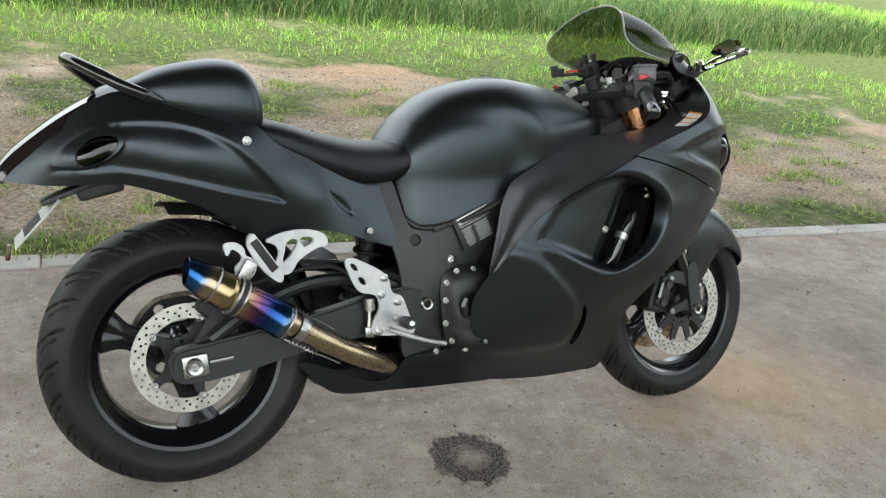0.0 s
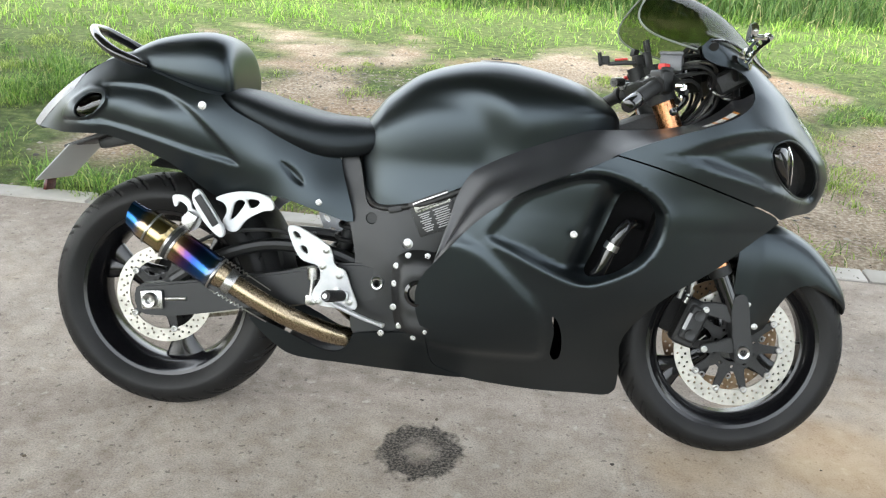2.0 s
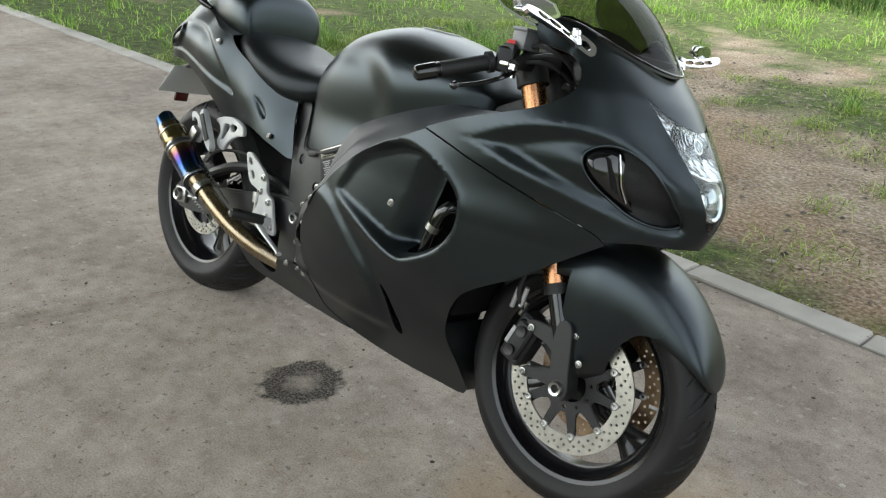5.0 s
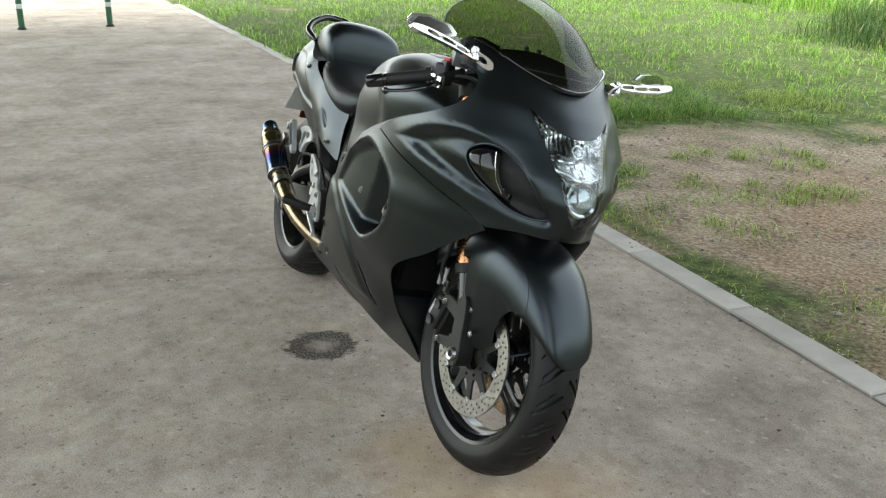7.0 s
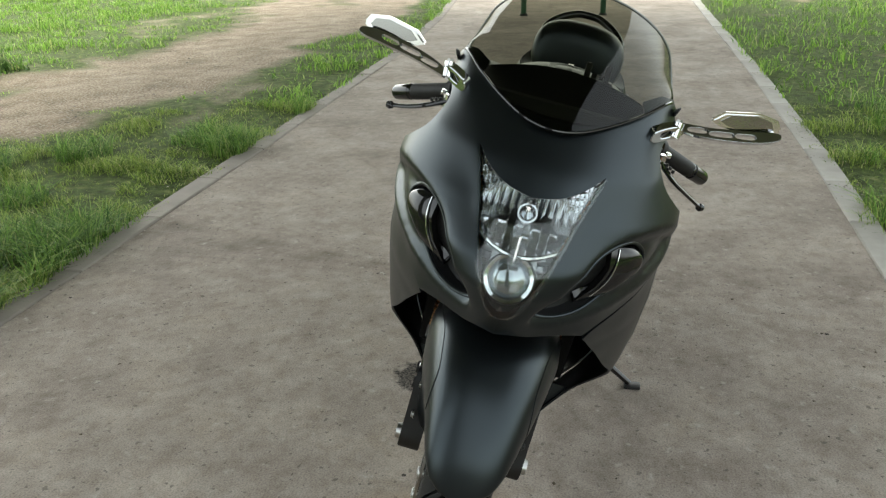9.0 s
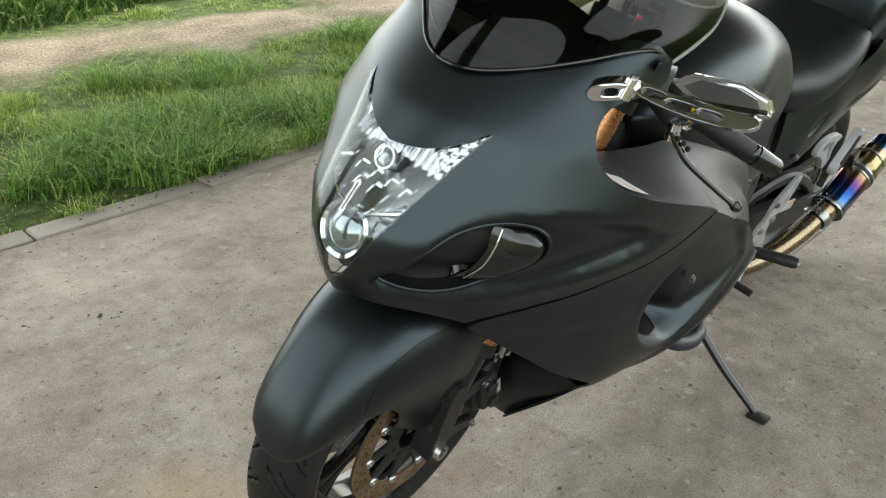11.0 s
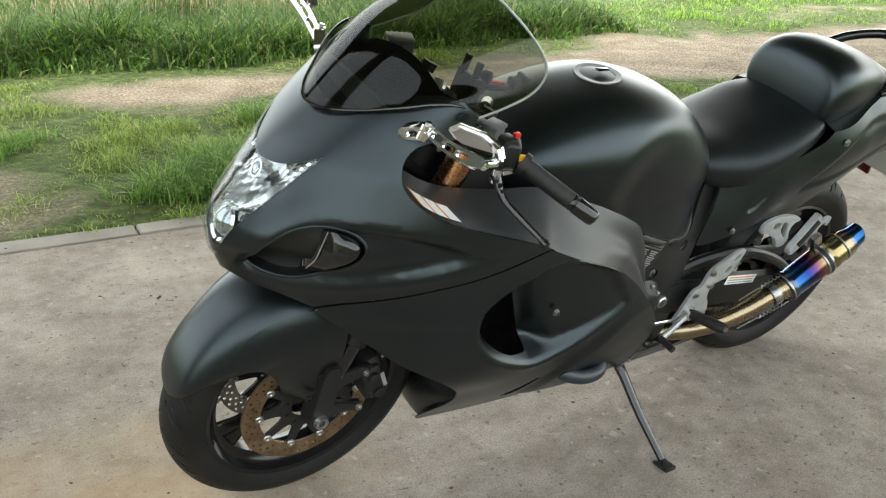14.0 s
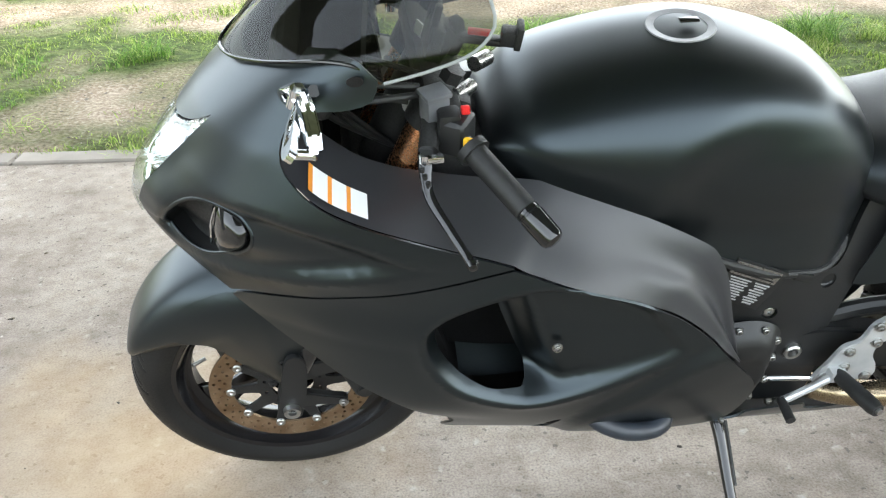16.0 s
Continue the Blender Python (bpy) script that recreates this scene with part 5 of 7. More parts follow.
part("bulb", moved(turned([(0.002, -0.030), (0.011, -0.026), (0.012, -0.008), (0.009, -0.002), (0.002, 0.0)], 20), facing(1.600, 0.857, 30)), material("bulb_cap", (0.55, 0.57, 0.6), 0.15, 0.8), headlamp)
part("bulb_ring", moved(turned([(0.014, -0.004), (0.017, -0.004), (0.017, 0.0), (0.014, 0.0)], 28, closed=True), facing(1.596, 0.857, 30)), CHROME, headlamp)
part("projector_ring", moved(turned([(0.034, -0.02), (0.042, -0.02), (0.0445, 0.0), (0.041, 0.005), (0.035, 0.002)], 40, closed=True), facing(1.655, 0.759, 20)), CHROME, headlamp, "chrome projector ring")
part("projector_lens", moved(turned([(0.001, 0.012), (0.012, 0.0105), (0.022, 0.006), (0.031, -0.002), (0.034, -0.008), (0.030, -0.012), (0.001, -0.012)], 36), facing(1.655, 0.759, 20)), material("projector_glass", (0.42, 0.45, 0.47), 0.03, 0.9), headlamp)
div = [(y, float(divider_z(y))) for y in np.linspace(-0.066, 0.066, 26)]
part("lamp_divider", tube([(front_xz(abs(y), z)[0] - 0.012, y, z) for y, z in div], 0.0045, 8), CHROME, headlamp, "chrome divider between the two lamps")

# ---- front indicators set in the scoops
POD = spline([(1.478, 0.798), (1.493, 0.818), (1.518, 0.823), (1.532, 0.812), (1.540, 0.785), (1.545, 0.755), (1.553, 0.722), (1.556, 0.705), (1.522, 0.730), (1.491, 0.762)], 50, True)


def pod():
    v, f = flat_mesh(POD, (), 0.006)
    s = to_s(v[:, 0], v[:, 1])
    y = width(s, v[:, 1]) - 0.036 + 0.022 * np.sqrt(ease(-away(POD, v) / 0.020))
    return sheet(np.stack([v[:, 0], -y, v[:, 1]], 1), f, 0.02, (0.4, -1, 0))


back = both("indicator_duct", lambda: skin(LAMP, (), 0.01, 0.003, inset=0.030), DULL, bike, "dark duct behind the indicator", 60)


def duct_wall():
    s, z = to_s(LAMP[:, 0], LAMP[:, 1]), LAMP[:, 1]
    rows = []
    for deep in (0.001, 0.012, 0.022, 0.0305):
        y = np.maximum(shell(s, z) - deep, 0)
        rows.append(np.stack([nose_x(z) - s * s - deep * np.exp(-(s / 0.3) ** 2), -y, z], 1))
    return rings([list(r) for r in np.array(rows).transpose(1, 0, 2)] + [list(np.array(rows)[:, 0])], False)


for k in (0, 1):
    for nm, mk, mt, lb in (("front_indicator", pod, GLOSS, "gloss black indicator lens"),):
        b = mk()
        part(nm, b if k == 0 else mirrored(b), mt, back[k], lb, 60)
    b = tube(spline([(x, 0.026 - float(width(to_s(x, z), z)), z) for x, z in ((1.528, 0.815), (1.539, 0.787), (1.545, 0.755), (1.552, 0.724))], 16), [0.0016] * 16, 8)
    b2 = duct_wall()
    part("duct_wall", b2 if k == 0 else mirrored(b2), SATIN, back[k])
    part("indicator_edge", b if k == 0 else mirrored(b), CHROME, back[k], "bright strip on the indicator")
    s = to_s(LAMP[:, 0], LAMP[:, 1])
    loop = np.stack([LAMP[:, 0], -shell(s, LAMP[:, 1]) + 0.002, LAMP[:, 1]], 1)
    b = tube(np.r_[loop, loop[:1]], 0.0036, 10, False)
    part("duct_lip", b if k == 0 else mirrored(b), MATTE, back[k], "rounded lip round the duct")

# ---- windscreen
def halves(pts, n):
    """A curve from the left end over the middle to the right end, out of its right half."""
    return spline([(x, -y, z) for x, y, z in pts[::-1]] + list(pts[1:]), n)


BASE_LINE = halves([(1.508, 0.0, 0.982), (1.492, 0.05, 0.987), (1.449, 0.103, 1.004), (1.402, 0.152, 1.027), (1.357, 0.183, 1.043), (1.316, 0.199, 1.043), (1.282, 0.206, 1.022)], 61)
REAR_LINE = halves([(1.196, 0.0, 1.188), (1.193, 0.045, 1.185), (1.184, 0.095, 1.172), (1.166, 0.145, 1.146), (1.147, 0.178, 1.113), (1.144, 0.192, 1.083), (1.172, 0.201, 1.055), (1.225, 0.205, 1.036), (1.282, 0.206, 1.022)], 61)


def screen_pt(i, v):
    """i along the edges, 0 to 60; v from the base to the rear edge."""
    p = BASE_LINE[i] + (REAR_LINE[i] - BASE_LINE[i]) * v
    return p + np.array((0.022, 0, 0.034)) * math.sin(v * math.pi) * math.sin(i / 60 * math.pi) ** 0.8


glass = rings([[tuple(screen_pt(i, v)) for i in range(61)] for v in np.linspace(0, 1, 25)], False)
bmesh.ops.remove_doubles(glass, verts=glass.verts, dist=1e-5)
screen = part("windscreen", glass, SMOKE, bike, "smoke-tinted double-bubble windscreen", 60)
part("screen_edge", tube(list(REAR_LINE), 0.0024, 8), material("clear_edge", (0.20, 0.21, 0.20), 0.12), screen, "polished screen edge")
part("screen_gasket", tube([p + np.array((0.002, 0, 0.001)) for p in BASE_LINE], 0.0028, 8), GLOSS, screen)
for k in (-1, 1):
    part("screen_bolt", moved(bolt_bm(0.008, 0.004), Matrix.Translation((1.318, k * 0.213, 1.030)) @ Matrix.Rotation(radians(90 - k * 90), 4, "Z") @ Matrix.Rotation(radians(-25), 4, "X")), SATIN, screen)

# ---- instruments behind the screen
def liner_row(u):
    a = BASE_LINE[int(round(30 + 30 * u))] - (0.004, 0, 0.006)
    hood = np.array((1.300 + 0.01 * abs(u), 0.150 * u, 1.050 - 0.026 * u * u))
    drop = np.array((1.315, 0.135 * u, 0.93))
    return [tuple(a + (hood - a) * t + np.array((0, 0, -0.014 * math.sin(t * math.pi)))) for t in np.linspace(0, 1, 9)] + [tuple(hood + (-0.006, 0, -0.008)), tuple((hood + drop) / 2), tuple(drop)]


part("inner_cowl", rings([liner_row(u) for u in np.linspace(-0.97, 0.97, 31)], False), INNER, bike, "dull black inner cowl under the screen", 50)
dash = part("dashboard", box((0.10, 0.29, 0.055), pose(1.392, 0, 0.968, 0, -30, 0), 0.02, 3), DULL, bike, "black dashboard behind the screen")
for y, r in ((-0.105, 0.026), (-0.045, 0.036), (0.045, 0.036), (0.105, 0.026)):
    part("gauge", moved(turned([(0.001, 0.0), (r, 0.0), (r, 0.006), (r + 0.004, 0.008), (r + 0.004, -0.01), (0.001, -0.01)], 28), Matrix.Translation((1.296, y, 0.995)) @ Matrix.Rotation(radians(12), 4, "Y") @ Matrix.Rotation(radians(90), 4, "Z")), GLOSS, dash)
for k in (-1, 1):
    part("mount_post", box((0.010, 0.012, 0.04), pose(1.205, 0.054 + k * 0.020, 1.040, 0, -15, 0), 0.002), SATIN, dash)
    if k > 0:
        part("mount_base", box((0.02, 0.07, 0.05), pose(1.208, 0.054, 1.005, 0, -15, 0), 0.005), SATIN, dash)
    part("cowl_stay", rod((1.41, k * 0.10, 0.93), (1.37, k * 0.195, 1.01), 0.008), SATIN, dash)

# mount clamped over the steering head
mount = part("phone_mount", joined(rod((1.205, 0.050, 0.965), (1.190, 0.052, 0.992), 0.011, 14), box((0.085, 0.022, 0.010), pose(1.150, 0.055, 0.998, 0, -6, -8), 0.004)), SATIN, dash, "black mount with a red clamp arm over the steering head")
part("mount_jaw", joined(box((0.026, 0.030, 0.022), pose(1.100, 0.062, 1.002, 0, -6, -8), 0.004), box((0.010, 0.036, 0.034), pose(1.088, 0.063, 1.004, 0, -10, -8), 0.003)), DULL, mount)
part("mount_arm", box((0.034, 0.014, 0.006), pose(1.142, 0.054, 1.0065, 0, -6, -8), 0.002), RED, mount, "red clamp arm")
part("mount_head", joined(box((0.022, 0.040, 0.030), pose(1.186, 0.050, 1.006, 0, -14, 12), 0.005), box((0.016, 0.020, 0.020), pose(1.176, 0.066, 1.026, 0, 10, 25), 0.004)), DULL, mount)

# ---- mirrors on the cowl
def axes(at, along, up):
    """x along, z up as near as can be, y across; the origin at that place."""
    x = Vector(along).normalized()
    y = Vector(up).cross(x).normalized()
    z = x.cross(y)
    return Matrix(((x.x, y.x, z.x, at[0]), (x.y, y.y, z.y, at[1]), (x.z, y.z, z.z, at[2]), (0, 0, 0, 1)))


def mirror_parts(k):
    foot = axes((1.396, k * 0.196, 1.006), (-0.35, k * 0.80, 0.35), (0.2, 0, 1))
    base = part("mirror", moved(plate(spline([(-0.030, -0.010), (-0.026, 0.010), (0.010, 0.013), (0.026, 0.006), (0.024, -0.010)], 30, True), 0.022, -0.011, [spline([(-0.014, -0.004), (-0.012, 0.005), (0.006, 0.006), (0.008, -0.004)], 12, True)], 0.003), foot), CHROME, bike, "silver blade mirror with a slotted arm on the cowl", 30)
    part("joint", rod((1.396, k * 0.212, 1.000), (1.388, k * 0.214, 1.026), 0.010, 20), CHROME, base)
    part("joint_bolt", rod((1.387, k * 0.214, 1.026), (1.386, k * 0.2142, 1.031), 0.006, 6), BOLT, base)
    arm = axes((1.390, k * 0.296, 1.026), (0.01, k * 1.0, 0.19), (0.62, 0, -0.78) if k > 0 else (-0.62, 0, 0.78))
    bow = spline([(-0.092, -0.007), (-0.05, 0.007), (0.01, 0.013), (0.06, 0.012), (0.092, 0.004), (0.090, -0.009), (0.04, -0.009), (-0.02, -0.010), (-0.06, -0.014), (-0.090, -0.016)], 70, True)
    slots = [spline([(x0, z0 - 0.004), (x0, z0 + 0.004), (x0 + ln, z0 + 0.0055), (x0 + ln, z0 - 0.0035)], 16, True) for x0, z0, ln in ((-0.062, -0.004, 0.030), (-0.024, 0.001, 0.036), (0.020, 0.002, 0.030))]
    part("arm_blade", moved(plate(bow, 0.009, -0.0045, slots, 0.002), arm), CHROME, base, "slotted silver mirror arm", 30)
    head = axes((1.368, k * 0.330, 1.053), (-0.16, k * 0.97, 0.06), (-0.06, 0, 1.0))
    shape = np.array([(-0.068, -0.004), (-0.044, 0.014), (0.016, 0.021), (0.052, 0.013), (0.062, -0.004), (0.050, -0.015), (-0.010, -0.019), (-0.050, -0.013)])
    shell_bm = plate(shape, 0.013, -0.0065 - k * 0.002, (), 0.004)
    part("mirror_head", moved(shell_bm, head), CHROME, base, "silver mirror shell", 30)
    # darker chrome inset that paints in the dark reflection on the shell
    part("head_reflection", moved(plate(shape * 0.74, 0.0012, -0.0065 - k * 0.0092 - 0.0006 + (0.0065 if k > 0 else 0.0065), ()), head), DARKCHROME, base, "darker panel standing in for a dark reflection on the mirror's back", 30)
    part("mirror_glass", moved(plate(shape * 0.90, 0.0012, k * 0.0054 - 0.0006), head), MIRRORGLASS, base, "mirror glass")
    part("head_joint", rod(head @ Vector((0.046, 0, -0.016)), arm @ Vector((0.078, 0, 0)), 0.006, 12), CHROME, base)


mirror_parts(-1)
mirror_parts(1)

# ---- fork, front mudguard, brakes
FA, FB = np.array((1.195, 0, 0.965)), np.array((1.470, 0, 0.372))
fork_dir = (FB - FA) / np.linalg.norm(FB - FA)
steered = lambda bm: moved(bm, STEER)
for k in (-1, 1):
    o = np.array((0, k * 0.105, 0))
    leg = part("fork_leg", steered(rod(FA + o + fork_dir * 0.034, FA + o + fork_dir * 0.515, 0.0275, 24)), COPPER, bike, "copper-coloured upper fork tube")
    part("slider", steered(rod(FA + o + fork_dir * 0.50, FB + o, 0.0215, 20)), GLOSS, leg, "gloss black lower slider")
    part("dust_seal", steered(rod(FA + o + fork_dir * 0.508, FA + o + fork_dir * 0.532, 0.029, 24)), DULL, leg)
    foot = spline([(1.450, 0.425), (1.484, 0.432), (1.505, 0.335), (1.514, 0.292), (1.501, 0.266), (1.473, 0.268), (1.465, 0.305), (1.455, 0.35)], 50, True)
    part("axle_clamp", steered(plate(foot, 0.044, k * 0.105 - 0.022, (), 0.010)), SATIN, leg, "satin black axle clamp", 50)
    part("caliper_ear", steered(plate(spline([(1.460, 0.402), (1.41, 0.412), (1.372, 0.405), (1.375, 0.385), (1.42, 0.375), (1.455, 0.365)], 30, True), 0.016, k * 0.112 - 0.008, (), 0.004)), SATIN, leg, "", 50)
    part("caliper_ear", steered(plate(spline([(1.462, 0.325), (1.42, 0.312), (1.385, 0.300), (1.392, 0.282), (1.43, 0.288), (1.470, 0.290)], 30, True), 0.016, k * 0.112 - 0.008, (), 0.004)), SATIN, leg, "", 50)
    nut = turned([(0.008, 0.006), (0.009, -0.004), (0.015, -0.006), (0.017, 0.004)], 24)
    part("axle_nut", steered(moved(nut if k < 0 else mirrored(nut), Matrix.Translation((1.488, k * 0.131, 0.293)))), BOLT, leg)
    cal = joined(box((0.062, 0.062, 0.122), Matrix.Translation((1.358, k * 0.082, 0.352)) @ Matrix.Rotation(radians(20), 4, "Y"), 0.016, 3), box((0.046, 0.03, 0.094), Matrix.Translation((1.360, k * 0.112, 0.354)) @ Matrix.Rotation(radians(20), 4, "Y"), 0.012, 3))
    caliper = part("brake_caliper", steered(cal), DULL, bike, "dull black front brake caliper")
    for i in range(2):
        part("piston_cap", steered(moved(turned([(0.004, 0), (0.013, 0), (0.013, -0.006), (0.004, -0.004)], 18), Matrix.Translation((1.350 + 0.020 * i, k * 0.128, 0.328 + 0.050 * i)) @ (Matrix() if k < 0 else Matrix.Rotation(math.pi, 4, "Z")))), SATIN, caliper)
        part("caliper_bolt", steered(moved(bolt_bm(0.006, 0.008), Matrix.Translation((1.393 - 0.006 * i, k * 0.121, 0.293 + 0.10 * i)) @ (Matrix() if k < 0 else Matrix.Rotation(math.pi, 4, "Z")))), BOLT, caliper)
    part("maker_bar", steered(box((0.009, 0.001, 0.045), Matrix.Translation((1.342, k * 0.1275, 0.362)) @ Matrix.Rotation(radians(20), 4, "Y"))), GREYPRINT, caliper, "pale bar where the maker's name stands")
    part("banjo", steered(rod((1.338, k * 0.10, 0.405), (1.352, k * 0.105, 0.440), 0.007)), BOLT, caliper)
    for dx, dz in ((-0.012, 0.012), (0.010, 0.020)):
        part("hose_fitting", steered(rod((1.330 + dx, k * 0.112, 0.405 + dz), (1.340 + dx, k * 0.118, 0.452 + dz), 0.0055, 10)), ALLOY, caliper, "silver hose fitting")
    part("brake_hose", steered(tube(spline([(1.345, k * 0.105, 0.42), (1.335, k * 0.125, 0.46), (1.345, k * 0.12, 0.54), (1.33, k * 0.08, 0.64)], 18), 0.0055, 8)), RUBBER, caliper)


GUARD = {"wide": ([18, 19.5, 23, 28, 36, 50, 68, 84, 100, 140], [0.018, 0.036, 0.056, 0.070, 0.082, 0.098, 0.114, 0.126, 0.128, 0.118]),
         "crown": ([18, 30, 60, 90, 140], [0.303, 0.314, 0.326, 0.333, 0.338]),
         "drop": ([18, 24, 36, 50, 68, 84, 140], [0.004, 0.016, 0.056, 0.094, 0.098, 0.098, 0.085])}


def guard_row(deg):
    a = radians(deg)
    w, rc, drop = (float(np.interp(deg, *GUARD[key])) for key in ("wide", "crown", "drop"))
    row = []
    for v in np.linspace(-1, 1, 25):
        r = rc - drop * (abs(v) ** 2.6)
        y = w * math.sin(abs(v) ** 0.95 * math.pi / 2) * (1 if v > 0 else -1)
        row.append((1.486 + r * math.cos(a), y, 0.296 + r * math.sin(a)))
    return row


guard = part("front_mudguard", steered(rings([guard_row(d) for d in np.r_[18, 18.6, 19.5, 21, 23, np.linspace(26, 140, 34)]], False)), MATTE, bike, "matte black front mudguard", 60)
sol = guard.modifiers.new("thickness", "SOLIDIFY")
sol.thickness, sol.offset = 0.004, -1
SKIRT = spline([(1.462, 0.578), (1.450, 0.47), (1.460, 0.42), (1.482, 0.36), (1.498, 0.326), (1.540, 0.312), (1.555, 0.345), (1.568, 0.39), (1.592, 0.437), (1.625, 0.466), (1.668, 0.476), (1.662, 0.52), (1.63, 0.560), (1.55, 0.592)], 80, True)


def skirt(k):
    """The flank of the mudguard: it hugs the guard above and hangs down beside the fork below."""
    v, f = flat_mesh(SKIRT, (), 0.009)
    dx, dz = v[:, 0] - 1.486, v[:, 1] - 0.296
    r, deg = np.hypot(dx, dz), np.degrees(np.arctan2(dz, dx))
    w, rc, drop = (np.interp(deg, *GUARD[key]) for key in ("wide", "crown", "drop"))
    t = np.clip((rc - r) / drop, 0, 1) ** (1 / 2.6)
    y = w * np.sin(t ** 0.95 * math.pi / 2) + 0.0012
    low = np.clip(rc - drop - r, 0, None)
    y = y - 0.016 * ease(low / 0.15) - 0.10 * np.maximum(v[:, 0] - 1.56, 0) * ease(low / 0.03)
    return steered(sheet(np.stack([v[:, 0], k * y, v[:, 1]], 1), f, 0.004, (0, k, 0)))


for k in (-1, 1):
    part("side_skirt", skirt(k), MATTE, guard, "", 60)
for k in (-1, 1):
    for x, z in ((1.492, 0.414), (1.515, 0.358)):
        b = bolt_bm(0.006, 0.006)
        part("guard_bolt", steered(moved(b, Matrix.Translation((x, k * 0.111, z)) @ (Matrix() if k < 0 else Matrix.Rotation(math.pi, 4, "Z")))), SATIN if k > 0 else BOLT, guard)

yoke = part("top_yoke", steered(box((0.075, 0.27, 0.028), pose(1.205, 0, 0.945, 0, -24, 0), 0.01)), DULL, bike, "black upper fork yoke")
part("lower_yoke", steered(box((0.10, 0.26, 0.04), pose(1.300, 0, 0.745, 0, -24, 0), 0.012)), DULL, bike, "black lower fork yoke")
for k in (-1, 1):
    part("fork_cap", steered(rod(FA + (0, k * 0.105, 0), FA + np.array((0, k * 0.105, 0)) - fork_dir * 0.018, 0.017, 6)), DULL, yoke)
part("ignition_barrel", steered(rod((1.185, 0, 0.955), (1.172, 0, 0.985), 0.022, 20)), DULL, yoke)
part("steering_nut", steered(rod((1.21, 0, 0.95), (1.20, 0, 0.972), 0.016, 6)), BOLT, yoke)
part("headstock", joined(rod((1.21, 0, 0.935), (1.30, 0, 0.74), 0.04, 20), box((0.16, 0.20, 0.10), pose(1.17, 0, 0.80, 0, -24, 0), 0.02)), DULL, bike)


# ---- handlebars
def handlebar(k):
    a, b, c = np.array((1.208, k * 0.125, 0.945)), np.array((1.190, k * 0.205, 0.932)), np.array((1.097, k * 0.347, 0.869))
    bar = part("handlebar", steered(tube([a, (a + b) / 2, b, (b + c) / 2, c], 0.011, 14)), SATIN, bike, "black clip-on handlebar with rubber grip")
    d = (c - b) / np.linalg.norm(c - b)
    n = 64
    t = np.linspace(0.13, 0.70, n)
    part("grip", steered(tube([b + (c - b) * v for v in t], 0.0168 + 0.0005 * (np.arange(n) % 2 == 0), 16)), RUBBER, bar, "ribbed black rubber grip")
    part("grip_flange", steered(rod(b + d * 0.012, b + d * 0.024, 0.023, 20)), RUBBER, bar)
    part("bar_end", steered(tube([b + (c - b) * v for v in (0.705, 0.715, 0.735, 0.74, 0.75, 0.76, 0.97, 1.0, 1.02)], [0.0165, 0.0172, 0.0172, 0.0155, 0.0155, 0.0178, 0.0168, 0.0145, 0.008], 16)), GLOSS, bar, "gloss bar-end weight")
    side = np.array((0, -k, 0))
    sw = b - d * 0.018
    part("switch_pod", steered(joined(box((0.048, 0.042, 0.056), Matrix.Translation(sw) @ Matrix.Rotation(radians(k * 57), 4, "Z"), 0.012, 3), box((0.03, 0.03, 0.03), Matrix.Translation(sw + (0.01, 0, 0.02)), 0.006))), SATIN, bar, "black switch housing")
    part("bar_clamp", steered(joined(rod(FA + np.array((0, k * 0.105, 0)) + fork_dir * 0.035, FA + np.array((0, k * 0.105, 0)) + fork_dir * 0.075, 0.036, 20), box((0.05, 0.05, 0.034), Matrix.Translation((1.21, k * 0.14, 0.94)), 0.008))), DULL, bar)
    if k < 0:
        part("kill_switch", steered(box((0.022, 0.018, 0.014), Matrix.Translation(sw + (0.004, 0.002, 0.036)) @ Matrix.Rotation(radians(-57), 4, "Z"), 0.003)), RED, bar, "red engine stop switch")
        part("throttle_cable", steered(tube(spline([sw + (0.02, 0.0, -0.005), sw + (0.08, 0.03, 0.01), sw + (0.12, 0.09, -0.02), sw + (0.09, 0.14, -0.08)], 18), 0.0045, 8)), RUBBER, bar)
    else:
        part("pass_switch", steered(box((0.020, 0.006, 0.024), Matrix.Translation(sw + (-0.012, 0.027, -0.004)) @ Matrix.Rotation(radians(-28), 4, "Z"), 0.002)), YELLOW, bar, "yellow push switch")
        part("horn_switch", steered(box((0.012, 0.010, 0.010), Matrix.Translation(sw + (-0.012, 0.0, 0.034)), 0.002)), RED, bar, "small red switch")
    res = np.array((1.225, k * 0.168, 0.985 if k < 0 else 0.965))
    part("reservoir", steered(joined(box((0.052 if k < 0 else 0.034, 0.044 if k < 0 else 0.03, 0.040), Matrix.Translation(res) @ Matrix.Rotation(radians(k * 20), 4, "Z"), 0.006), box((0.056 if k < 0 else 0.038, 0.048 if k < 0 else 0.034, 0.008), Matrix.Translation(res + (0, 0, 0.022)) @ Matrix.Rotation(radians(k * 20), 4, "Z"), 0.003))), grainy("grey_reservoir", (0.07, 0.072, 0.078), (0.11, 0.113, 0.12), 30, (0.3, 0.45)), bar, "grey fluid reservoir")
    part("master_cylinder", steered(rod((1.225, k * 0.15, 0.952), (1.240, k * 0.215, 0.928), 0.014, 14)), DULL, bar)
    piv, tip = np.array((1.245, k * 0.222, 0.918)), np.array((1.200, k * 0.340, 0.835 if k > 0 else 0.865))
